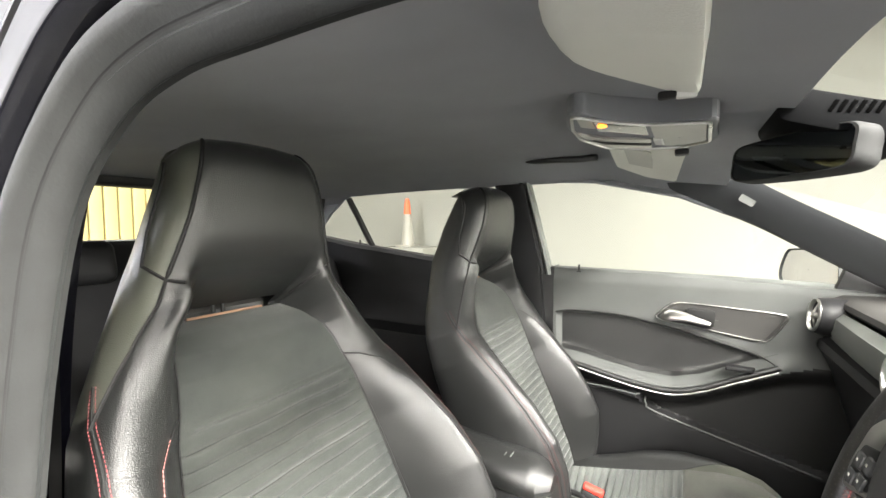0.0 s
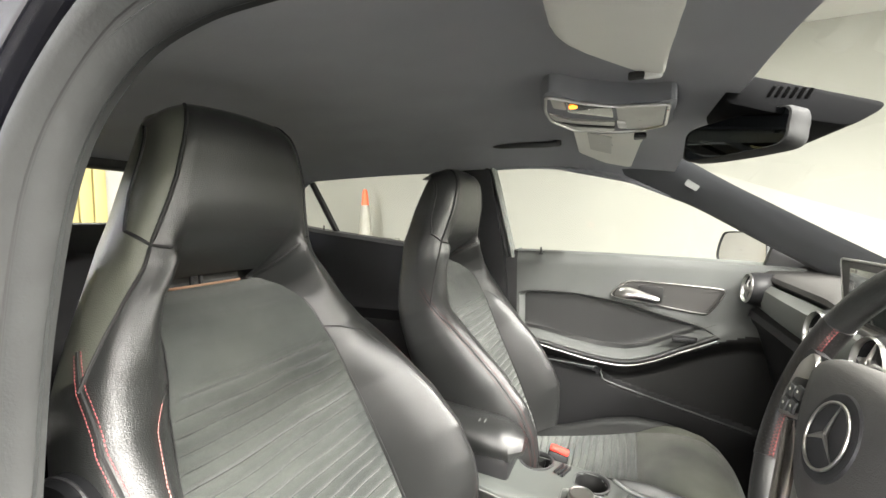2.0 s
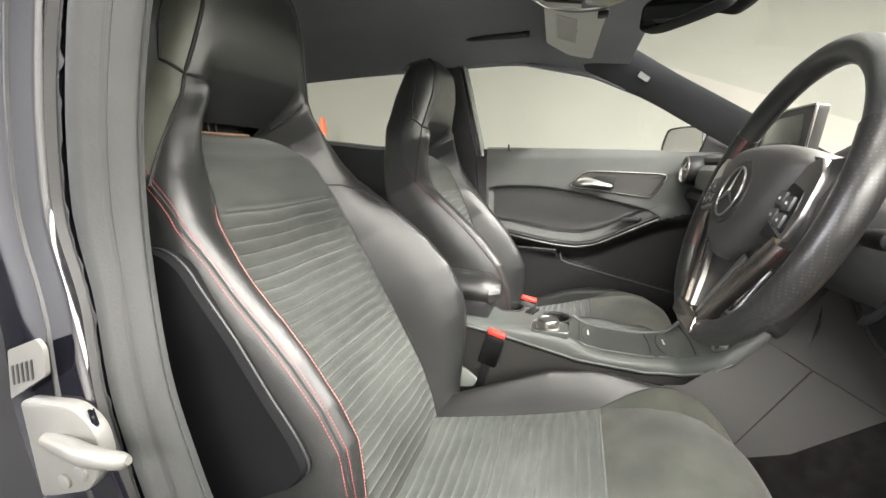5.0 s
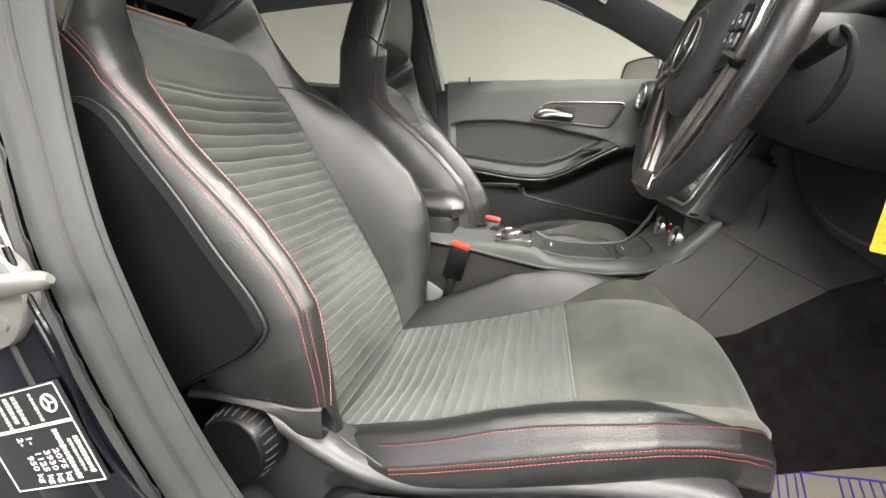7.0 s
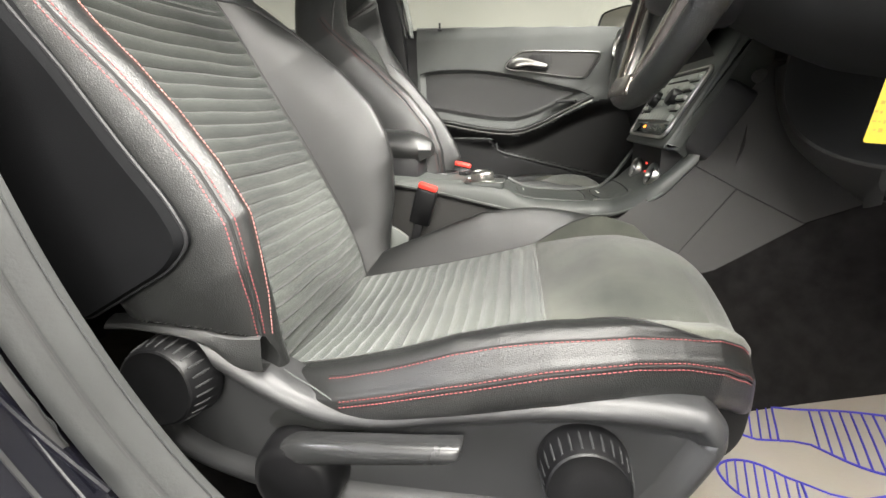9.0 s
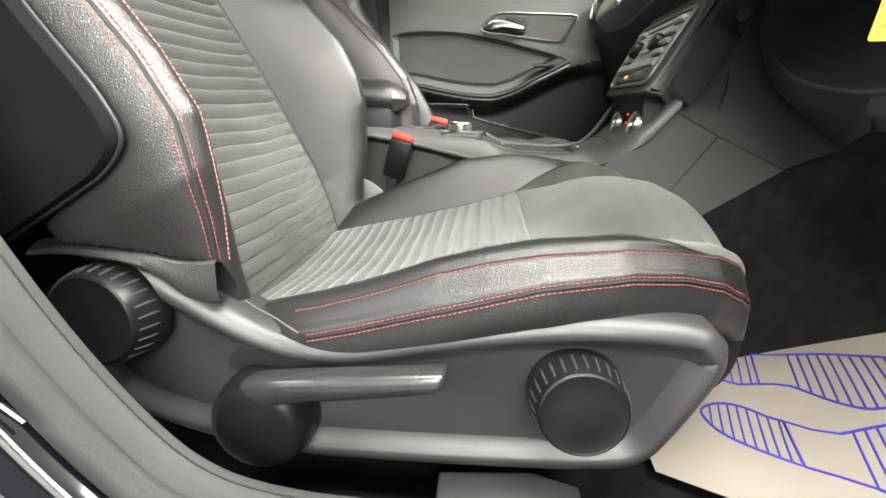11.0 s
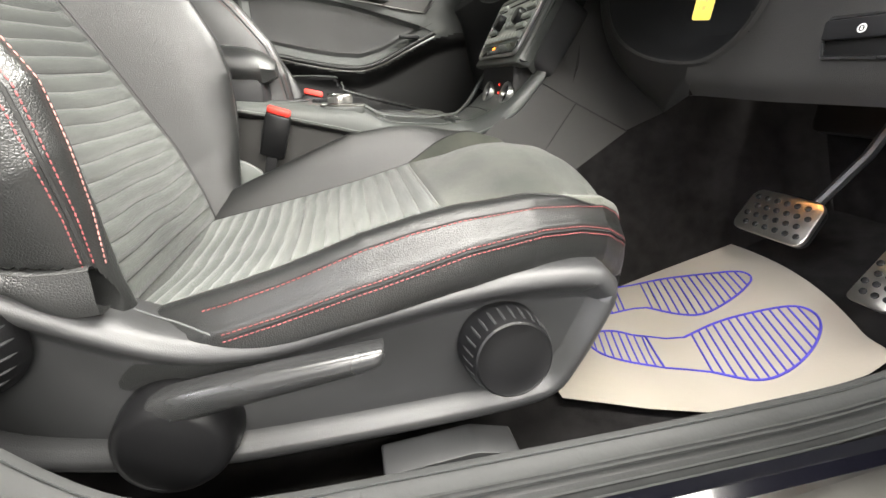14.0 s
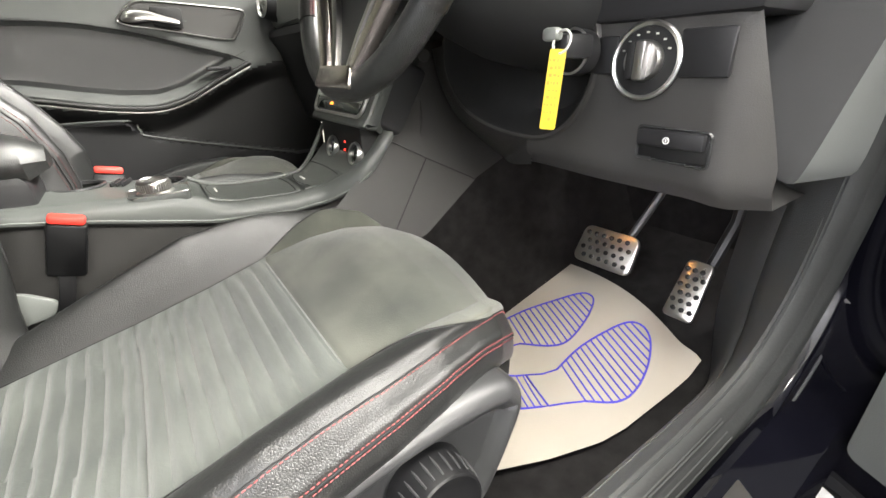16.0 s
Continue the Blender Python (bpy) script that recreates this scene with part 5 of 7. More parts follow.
def sheet(outline, n=1, lift=0.0):
    bm = bmesh.new()
    vs = [bm.verts.new((x, tunnel_y(x, z) - lift, z)) for x, z in outline]
    bm.faces.new(vs)
    bmesh.ops.triangulate(bm, faces=bm.faces[:])
    bmesh.ops.subdivide_edges(bm, edges=bm.edges[:], cuts=3, use_grid_fill=True)
    for v in bm.verts:
        v.co.y = tunnel_y(v.co.x, v.co.z) - lift
    return bm


A, B, C, D, E = (0.506, 0.685), (0.597, 0.633), (0.708, 0.573), (0.799, 0.611), (0.436, 0.435)
part("rear_panel", sheet([(0.374, 0.563), (0.459, 0.631), A, (B[0] - 0.0012, B[1]), (E[0] - 0.001, E[1] + 0.001), (0.303, 0.396), (0.1, 0.386), (0.1, 0.503)]), KNEE, tunnel)
part("middle_panel", sheet([(B[0] + 0.0012, B[1] - 0.001), (C[0], C[1] - 0.001), (0.556, 0.476), (E[0] + 0.001, E[1])]), KNEE, tunnel)
part("upper_panel", sheet([(A[0] + 0.001, A[1] + 0.002), (0.587, 0.808), (0.66, 0.96), (0.84, 0.96), (0.885, 0.70), D, (C[0], C[1] + 0.001), (B[0], B[1] + 0.0012)]), KNEE, tunnel)
part("carpet_side", sheet([(0.42, 0.19), (0.42, 0.6), (0.8, 0.75), (1.2, 0.7), (1.2, 0.19)], lift=-0.012), CARPET, tunnel)
for a, b in ((B, E), (B, C), (B, A), (A, (0.553, 0.762))):
    ln = [(a[0] + (b[0] - a[0]) * k / 8, a[1] + (b[1] - a[1]) * k / 8) for k in range(9)]
    part("panel_gap", tube([(x, tunnel_y(x, z) - 0.0002, z) for x, z in ln], 0.0011, 5), BLACK, tunnel)

# ---- dashboard ----
dash = thing("dashboard", "dark grey soft dashboard with silver trimmed controls", "dashboard", (0.8, YC, 0.7))


def dash_rows(y):
    """The dash's section at y, from the windscreen back over the top edge and down the face."""
    hood = math.exp(-((y + 0.42) / 0.17) ** 4)
    dip = 0.036 * math.exp(-((y + 0.02) / 0.15) ** 4)
    return [(1.15, 1.00), (0.85, 1.055 - dip), (0.65, 1.070 + 0.035 * hood - dip), (0.56, 1.068 + 0.04 * hood - dip), (0.541, 1.058 + 0.02 * hood - 0.8 * dip), (0.537, 1.046 - 0.4 * dip), (0.546, 1.036 - 0.2 * dip), (0.570, 1.02)]


rows = []
for j in range(50):
    y = -0.80 + 1.46 * j / 49
    rows.append([Vector((x, y, z)) for x, z in dash_rows(y)])
part("dash_top", grid(rows), KNEE, dash, "black soft upper dash pad")
rows = []
for j in range(34):
    y = -0.28 + 0.93 * j / 33
    bulge = 0.015 * math.sin(math.pi * (y + 0.28) / 0.93)
    rows.append([Vector((0.535, y, 1.035)), Vector((0.525 - bulge, y, 1.02)), Vector((0.520 - bulge, y, 0.98)), Vector((0.530 - bulge, y, 0.955)), Vector((0.545, y, 0.945))])
part("trim_panel", grid(rows), SHADOW_GREY, dash, "grey decorative trim panel")
rows = []
for j in range(34):
    y = -0.12 + 0.78 * j / 33
    rows.append([Vector((0.54, y, 0.95)), Vector((0.515, y, 0.94)), Vector((0.51, y, 0.92)), Vector((0.535, y, 0.88)), Vector((0.56, y, 0.80)), Vector((0.60, y, 0.66)), Vector((0.72, y, 0.60)), Vector((0.9, y, 0.6))])
part("glovebox_panel", grid(rows), DARK, dash, "dark lower dash and glovebox")


def round_vent(x, y, z, r=0.043):
    ax = Vector((-1, -0.05, 0.12)).normalized()
    o = Vector((x, y, z))
    v = part("air_vent", lathe([(r * 1.25, -0.05), (r * 1.2, -0.01), (r * 1.08, 0.006), (r * 1.0, 0.010), (r * 0.92, 0.004), (r * 0.88, -0.012), (0.0, -0.014)], o, ax, 44), DARK, dash, "round air vent")
    part("vent_ring", lathe([(r * 1.02, 0.004), (r * 1.06, 0.010), (r * 1.0, 0.014), (r * 0.94, 0.011), (r * 0.93, 0.004)], o, ax, 44), CHROME, v, "chrome vent ring")
    sx = ax.orthogonal().normalized()
    sy = ax.cross(sx)
    for k in range(4):
        a = math.pi / 4 + k * math.pi / 2
        d = sx * math.cos(a) + sy * math.sin(a)
        part("vane", tube([o + ax * 0.010, o + d * r * 0.45 + ax * 0.006, o + d * r * 0.9 + ax * 0.003], [0.009, 0.0065, 0.003], 8, flat=0.6), SILVER, v)
    part("vent_hub", lathe([(0.012, 0.004), (0.011, 0.014), (0.0, 0.016)], o, ax, 20), SILVER, v)


round_vent(0.497, 0.582, 1.018)
round_vent(0.505, 0.10, 1.0)
round_vent(0.505, -0.10, 1.0)
# screen standing on the dash
SCR = [(-0.106, -0.060), (0.106, -0.060), (0.136, 0.058), (-0.136, 0.058)]
scr = prism([(y - 0.02, z + 1.094) for y, z in round_outline(SCR, 0.010, 4)], "x", 0.534, 0.556, 0.003)
part("screen", scr, KNEE, dash, "upright display with a dark grey surround")
part("screen_glass", prism([(y - 0.02, z + 1.094) for y, z in round_outline([(-0.090, -0.046), (0.090, -0.046), (0.094, 0.044), (-0.094, 0.044)], 0.004, 3)], "x", 0.5325, 0.535, 0.0005), SCREEN, dash)
part("screen_frame", tube([(0.535, y - 0.02, 1.094 + z) for y, z in round_outline(SCR, 0.010, 4)], 0.0026, 6, closed=True), SILVER, dash, "thin silver edge of the display")
part("screen_foot", box(None, (0.545, -0.02, 1.034), (0.05, 0.19, 0.012), 0.003), SILVER, dash)
# climate and radio panel
cm = Matrix.Translation((0.480, -0.025, 0.8005)) @ pose(0, 0, 0, 0, 28, 0)


def on_panel(bm):
    bmesh.ops.transform(bm, matrix=cm, verts=bm.verts[:])
    return bm


out = round_outline([(-0.132, -0.075), (0.132, -0.075), (0.146, 0.074), (-0.146, 0.074)], 0.022, 5)
radio = part("control_panel", on_panel(prism(out, "x", 0.0, 0.10, 0.004)), PLASTIC, dash, "centre panel with rows of buttons")
part("panel_frame", on_panel(tube([(-0.002, y, z) for y, z in out], 0.0038, 8, closed=True)), CHROME, radio, "chrome frame")
part("inner_frame", on_panel(tube([(-0.002, y * 0.93, z * 0.90 + 0.001) for y, z in out], 0.0018, 6, closed=True)), DARK, radio)
part("panel_face", on_panel(prism([(y * 0.92, z * 0.89 + 0.001) for y, z in out], "x", -0.003, 0.01, 0.002)), HVAC, radio)
part("disc_slot", on_panel(box(None, (-0.0034, 0.0, 0.052), (0.002, 0.125, 0.0035))), BLACK, radio, "narrow black disc slot")
for side in (-1, 1):
    for r in range(4):
        y, z = side * (0.100 - 0.003 * r), 0.052 - 0.021 * r
        part("button_gap", on_panel(box(None, (-0.0032, y, z - 0.006), (0.001, 0.046, 0.005))), BLACK, radio)
        part("button", on_panel(box(None, (-0.0065, y, z), (0.009, 0.046, 0.010), 0.002)), HVAC, radio)
for r in range(3):
    for c in range(3):
        part("button", on_panel(box(None, (-0.005, -0.024 + 0.024 * c, 0.034 - 0.016 * r), (0.006, 0.020, 0.011), 0.0015)), HVAC, radio)
part("display", on_panel(box(None, (-0.003, 0.0, -0.058), (0.004, 0.235, 0.022), 0.001)), SCREEN, radio)
for k in range(3):
    part("lamp_mark", on_panel(box(None, (-0.0055, 0.032 - 0.006 * k, -0.056 + 0.002 * (k % 2)), (0.001, 0.004, 0.005))), AMBER, radio)
for k in range(10):
    part("rocker", on_panel(box(None, (-0.0065, -0.1035 + 0.023 * k, -0.034), (0.010, 0.0218, 0.015), 0.002)), HVAC, radio)
part("knob", on_panel(lathe([(0.019, 0), (0.018, 0.012), (0.016, 0.016), (0.013, 0.017), (0.0, 0.016)], (-0.004, 0.062, 0.010), (-1, 0, 0), 28)), KNOB, radio)
part("knob", on_panel(lathe([(0.019, 0), (0.018, 0.012), (0.016, 0.016), (0.013, 0.017), (0.0, 0.016)], (-0.004, -0.060, 0.010), (-1, 0, 0), 28)), KNOB, radio)
part("panel_shroud", prism(round_outline([(0.436, 0.716), (0.452, 0.74), (0.523, 0.874), (0.56, 0.96), (0.60, 0.96), (0.560, 0.874), (0.490, 0.74), (0.472, 0.706)], 0.008), "y", -0.176, 0.126, 0.010), CONSOLE_SKIN, dash)
edge_a = catmull([(0.452, -0.176, 0.722), (0.490, -0.177, 0.795), (0.523, -0.177, 0.866), (0.56, -0.177, 0.95)], 5)
edge_b = catmull([(x, tunnel_y(x, z) - 0.001, z) for x, z in ((0.510, 0.686), (0.566, 0.765), (0.615, 0.842), (0.665, 0.95))], 5)
part("fascia_side", grid([[a.lerp(b, u) + Vector((-0.006, -0.010, 0.002)) * math.sin(math.pi * u) for u in (0, 0.15, 0.3, 0.45, 0.6, 0.75, 0.9, 1.0)] for a, b in zip(edge_a, edge_b)]), CONSOLE_SKIN, dash)
part("round_cover", lathe([(0.012, 0.0), (0.0125, 0.004), (0.010, 0.005), (0.0, 0.003)], (0.588, -0.182, 0.845), (-0.75, -0.6, 0.25), 24), KNEE, dash)
part("dash_core", box(None, (0.70, YC, 0.96), (0.14, 1.40, 0.17), 0.01), DARK, dash)

# ---- driver's lower dash ----
low = thing("driver_lower_dash", "dark grey lower dash panel with light switch and brake release", "dash panel", (0.66, -0.6, 0.65))


def low_x(y, z):
    return 0.645 + 0.063 * (0.78 - z) + 0.05 * step(-0.74, -0.80, y) - 0.025 * step(-0.45, -0.25, y)


def low_end(z):
    return -0.793 + 0.043 * min(1.2, max(0, (z - 0.70) / 0.19))


rows = []
for k in range(24):
    z = 0.652 + 0.30 * k / 23
    rows.append([Vector((low_x(y, z) + 0.02 * step(0.675, 0.652, z), y, z + 0.004 * step(-0.58, -0.42, y) * step(0.76, 0.652, z) - 0.006 * step(-0.70, -0.77, y) * step(0.70, 0.65, z))) for y in [low_end(z) + (-0.235 - low_end(z)) * j / 30 for j in range(31)]])
rows.insert(0, [p + Vector((0.25, 0, 0.0)) for p in rows[0]])


RECESS = (-0.43, 0.84)


def recess(a, k=1.0):
    """A point of the recess's rim, at the angle a."""
    ry = 0.21 if math.cos(a) > 0 else 0.125
    return RECESS[0] + ry * k * math.cos(a), RECESS[1] + 0.13 * k * math.sin(a)


def panel_kept(p):
    dy = p.y - RECESS[0]
    inside = (dy / (0.21 if dy > 0 else 0.125)) ** 2 + ((p.z - RECESS[1]) / 0.13) ** 2 < 1.0
    return not inside and (p.y < -0.42 or p.z > 0.86)


part("lower_panel", grid(rows, keep=lambda i, j: i == 0 and rows[i][j].y < -0.42 or i > 0 and panel_kept((rows[i][j] + rows[i + 1][j + 1]) / 2)), KNEE, low)
turns = [2 * math.pi * i / 64 for i in range(64)]
bowl = []
for k, dx in ((1.07, -0.001), (1.04, -0.006), (1.0, -0.006), (0.96, 0.0), (0.90, 0.025), (0.7, 0.05), (0.05, 0.06)):
    bowl.append([Vector((low_x(*recess(a, k)) + dx, *recess(a, k))) for a in turns])
part("ignition_recess", grid(bowl[2:], True), MATT, low, "smooth black recess round the ignition")
part("recess_rim", grid(bowl[:3], True), KNEE, low)
# smooth moulding from the recess's rim to the tunnel
foot = catmull([(0.640, 0.0, 0.865), (0.668, 0.0, 0.78), (0.720, 0.0, 0.69), (0.799, 0.0, 0.611)], 6)
rows = []
for i, q in enumerate(foot):
    q = Vector((q.x + 0.006, tunnel_y(q.x, q.z) + 0.005, q.z))
    a = radians(10 - 100 * i / (len(foot) - 1))
    p = Vector((low_x(*recess(a, 1.05)) - 0.003, *recess(a, 1.05)))
    rows.append([p.lerp(q, u) + Vector((-0.010, 0, -0.006)) * math.sin(math.pi * u) for u in (0, 0.12, 0.25, 0.4, 0.55, 0.7, 0.85, 1.0)])
for z in (0.695, 0.675, 0.656):
    rows.append([Vector((low_x(-0.43, z) + 0.002, -0.43, z)).lerp(q, u) + Vector((-0.010, 0, -0.006)) * math.sin(math.pi * u) for u in (0, 0.12, 0.25, 0.4, 0.55, 0.7, 0.85, 1.0)])
part("knee_moulding", grid(rows), KNEE, low)
face = low_x(-0.64, 0.82)
sw = part("switch_plate", lathe([(0.0465, -0.004), (0.0465, 0.003), (0.040, 0.004), (0.0, 0.004)], (face - 0.002, -0.634, 0.828), (-1, 0, 0.06), 48), BLACK, low, "round black light switch")
part("switch_ring", lathe([(0.0475, 0.0), (0.0480, 0.006), (0.0455, 0.0075), (0.0420, 0.006), (0.0415, 0.002)], (face - 0.002, -0.634, 0.828), (-1, 0, 0.06), 48), CHROME, sw, "chrome ring")
part("switch_knob", lathe([(0.025, 0.002), (0.0245, 0.014), (0.023, 0.016), (0.0, 0.016)], (face - 0.002, -0.634, 0.828), (-1, 0, 0.06), 36), SILVER, sw, "silver turning knob")
part("switch_grip", box(None, (face - 0.022, -0.638, 0.829), (0.016, 0.014, 0.047), 0.003), SILVER, sw)
part("grip_mark", box(None, (face - 0.0200, -0.625, 0.829), (0.016, 0.011, 0.044), 0.001), BLACK, sw)
for k in range(7):
    a = radians(25 + 22 * k)
    part("mark", box(None, (face - 0.008, -0.634 - 0.034 * math.cos(a), 0.828 + 0.034 * math.sin(a)), (0.001, 0.0036, 0.0022)), PALE, sw)
part("blank_panel", box(None, (face + 0.0, -0.706, 0.836), (0.012, 0.062, 0.054), 0.003), DARK, low)
part("blank_panel", box(None, (face + 0.0, -0.566, 0.836), (0.012, 0.050, 0.048), 0.003), DARK, low)
part("blank_mark", box(None, (face - 0.0065, -0.560, 0.836), (0.001, 0.005, 0.005)), SHADOW_GREY, low)
fb = low_x(-0.68, 0.72)
rel = part("brake_release", box(None, (fb + 0.002, -0.685, 0.7245), (0.010, 0.094, 0.042), 0.004), BLACK, low, "dark recess of the parking brake release")
part("release_frame", tube([(fb - 0.004, -0.685 + y, 0.7245 + z) for y, z in round_outline([(-0.049, -0.0225), (0.047, -0.0195), (0.049, 0.0225), (-0.047, 0.0205)], 0.006, 4)], 0.0022, 6, closed=True), GLOSSY_TRIM, rel)
part("release_lever", box(None, (fb - 0.008, -0.684, 0.7335), (0.014, 0.088, 0.021), 0.003), DARK, rel, "black parking brake handle")
part("release_mark", lathe([(0.0046, 0.0), (0.0042, 0.001), (0.0032, 0.001), (0.0032, 0.0)], (fb - 0.0152, -0.682, 0.7325), (-1, 0, 0), 20), WHITE, rel)
part("release_mark", box(None, (fb - 0.0156, -0.682, 0.7325), (0.0008, 0.0018, 0.004)), WHITE, rel)
# end cap of the dash and the pillar foot
END_IN = [(0.715, -0.77, 0.70), (0.702, -0.780, 0.703), (0.725, -0.748, 0.79), (0.748, -0.711, 0.885), (0.76, -0.69, 0.98), (0.77, -0.68, 1.06)]
END_MID = [(0.705, -0.795, 0.70), (0.702, -0.808, 0.694), (0.740, -0.822, 0.79), (0.770, -0.834, 0.885), (0.79, -0.836, 0.98), (0.80, -0.83, 1.06)]
END_OUT = [(0.79, -0.825, 0.695), (0.790, -0.846, 0.698), (0.805, -0.850, 0.79), (0.815, -0.853, 0.885), (0.82, -0.850, 0.98), (0.82, -0.84, 1.06)]
rows = []
for a, b, c in zip(catmull(END_IN, 4), catmull(END_MID, 4), catmull(END_OUT, 4)):
    rows.append([a + Vector((0.01, 0.02, 0)), a] + [a.lerp(b, t) for t in (0.4, 0.8, 0.95)] + [b.lerp(c, t) + Vector((0.0, -0.002, 0)) for t in (0.05, 0.2, 0.6)] + [c, c + Vector((0.01, 0.02, 0))])
# Shade on the rear face and light on the outer face are put into colour.
part("dash_side_shade", grid([r[:6] for r in rows]), MATT, low)
part("dash_end", grid([r[5:] for r in rows]), SOFT, low, "dash end cover, paler grey for the light on its outer face")
KICK_OUT = [(0.30, -0.812, 0.356), (0.52, -0.812, 0.360), (0.64, -0.815, 0.374), (0.72, -0.820, 0.408), (0.77, -0.825, 0.47), (0.80, -0.830, 0.56), (0.81, -0.835, 0.72)]
KICK_IN = [(0.30, -0.750, 0.255), (0.50, -0.752, 0.258), (0.66, -0.755, 0.260), (0.81, -0.750, 0.262), (0.89, -0.722, 0.288), (0.945, -0.690, 0.400), (0.91, -0.712, 0.72)]
rows = []
for a, b in zip(catmull(KICK_OUT, 5), catmull(KICK_IN, 5)):
    out = Vector((0, 0.6, 0.8))
    rows.append([a] + [a.lerp(b, u) + out * h for u, h in ((0.10, 0.006), (0.28, 0.011), (0.40, 0.012), (0.425, 0.008), (0.45, 0.012), (0.62, 0.012), (0.80, 0.008), (0.92, 0.004))] + [b, b + Vector((0.004, -0.006, -0.012)), b + Vector((0.02, -0.012, -0.10))])
kick = single("kick_panel", grid(rows), TRIM, "grey sill and kick panel below the windscreen pillar", "panel", "structure")
knee = part("column_cowl", grid([[Vector((x, -0.43 + (1.0 + 0.3 * step(0.42, 0.55, x)) * r * math.cos(a), z + 0.85 * r * math.sin(a))) for a in [2 * math.pi * k / 28 for k in range(28)]] for x, z, r in ((0.40, 0.975, 0.055), (0.42, 0.968, 0.085), (0.50, 0.945, 0.10), (0.58, 0.92, 0.105), (0.72, 0.89, 0.10))], True, True), MATT, low, "black steering column shroud")
part("cluster_hood", prism(round_outline([(0.50, 1.02), (0.60, 1.115), (0.72, 1.10), (0.75, 0.98)], 0.03), "y", -0.60, -0.24, 0.01), DARK, low)
# ignition with the key and its tag
key = thing("ignition_key", "clear key ring in the ignition with a yellow tag hanging", "key", (0.56, -0.555, 0.83))
part("lock_ring", lathe([(0.030, -0.02), (0.030, 0.004), (0.027, 0.006), (0.024, 0.002), (0.0, 0.0)], (0.598, -0.548, 0.842), (-1, 0, 0.08), 36), DARK, key)
part("lock_rim", lathe([(0.0295, 0.002), (0.0305, 0.007), (0.0275, 0.008), (0.0265, 0.004)], (0.598, -0.548, 0.842), (-1, 0, 0.08), 36), CHROME, key)
part("key_fob", box(None, (0.565, -0.575, 0.848), (0.055, 0.022, 0.030), 0.006), DARK, key)
part("key_head", box(None, (0.530, -0.568, 0.862), (0.016, 0.024, 0.016), 0.005), SHADOW_GREY, key, "clear plastic key head")
part("key_ring", tube([(0.525 + 0.004 * math.sin(a), -0.588 + 0.013 * math.cos(a), 0.853 + 0.013 * math.sin(a)) for a in [2 * math.pi * k / 24 for k in range(24)]], 0.0016, 6, closed=True), PALE, key)
TM = pose(0.520, -0.588, 0.845, 4, 0, 40)


def on_tag(bm):
    bmesh.ops.transform(bm, matrix=TM, verts=bm.verts[:])
    return bm


tag = part("tag", on_tag(prism(round_outline([(-0.0100, -0.096), (0.0100, -0.096), (0.0100, 0.0), (-0.0100, 0.0)], 0.003), "x", -0.0008, 0.0008)), YELLOW, key, "bright yellow plastic tag")
rng = random.Random(4)
for k in range(9):
    z = -0.013 - 0.0088 * k
    y = -0.006
    while y < 0.007:
        w = 0.0014 + 0.0022 * rng.random()
        part("ink_mark", on_tag(box(None, (-0.0012, y + w / 2, z + 0.001 * rng.random()), (0.0006, w, 0.0012 + 0.0028 * rng.random()))), TAG_INK, tag)
        y += w + 0.0016 + 0.0012 * rng.random()

# ---- steering wheel ----
AX = radians(19)
WM = Matrix.Translation((0.372, -0.42, 0.996)) @ Matrix.Scale(1.07, 4) @ Matrix(((0, math.sin(AX), -math.cos(AX), 0), (-1, 0, 0, 0), (0, math.cos(AX), math.sin(AX), 0), (0, 0, 0, 1)))
wheel = thing("steering_wheel", "black leather steering wheel, silver lower spokes, flattened rim", "steering wheel", (0.352, -0.425, 1.003))


def on_wheel(bm):
    """From wheel axes (right, up, towards the driver) into the car."""
    for v in bm.verts:
        v.co = WM @ v.co
    return bm


RIM = []
for k in range(96):
    a = 2 * math.pi * k / 96
    x, y = 0.188 * math.cos(a), 0.188 * math.sin(a)
    RIM.append((x, max(y, -0.176 - 0.012 * abs(math.sin(a)) ** 8), 0.0))
part("rim", on_wheel(tube(RIM, 0.0165, 14, closed=True)), LEATHER, wheel, "black leather rim")
for a0, a1 in ((-35, 30), (150, 215)):
    pts = [Vector((0.188 * math.cos(radians(a)), 0.188 * math.sin(radians(a)), 0.0)) for a in range(a0, a1 + 1, 3)]
    part("grip", on_wheel(tube(pts, 0.0178, 14)), GRIP, wheel, "perforated leather grip")
    part("stitching", on_wheel(dashes([p * (0.171 / 0.188) + Vector((0, 0, 0.004)) for p in pts], 0.0036, 0.0016, 0.0008)), THREAD, wheel, "row of red stitches")
    # crossed red stitches on the inside of the rim
    for f in (-1, 1):
        bm = bmesh.new()
        for k in range(2 * (len(pts) - 1)):
            p = pts[k // 2].lerp(pts[k // 2 + 1], 0.5 * (k % 2))
            q = p + (pts[k // 2 + 1] - pts[k // 2]) * 0.45
            r0, r1 = (0.1705, 0.1728) if f > 0 else (0.1728, 0.1705)
            tube([p * (r0 / 0.188) + Vector((0, 0, 0.003 if f > 0 else 0.0085)), q * (r1 / 0.188) + Vector((0, 0, 0.0085 if f > 0 else 0.003))], 0.0006, 4, bm)
        part("stitching", on_wheel(bm), DULL_THREAD, wheel, "crossed dull red stitches")
pad = smooth_outline([(-0.118, 0.038), (-0.108, 0.056), (-0.075, 0.067), (0.0, 0.072), (0.075, 0.067), (0.108, 0.056), (0.118, 0.038), (0.096, -0.015), (0.062, -0.055), (0.030, -0.080), (0.0, -0.087), (-0.030, -0.080), (-0.062, -0.055), (-0.096, -0.015)], 5)
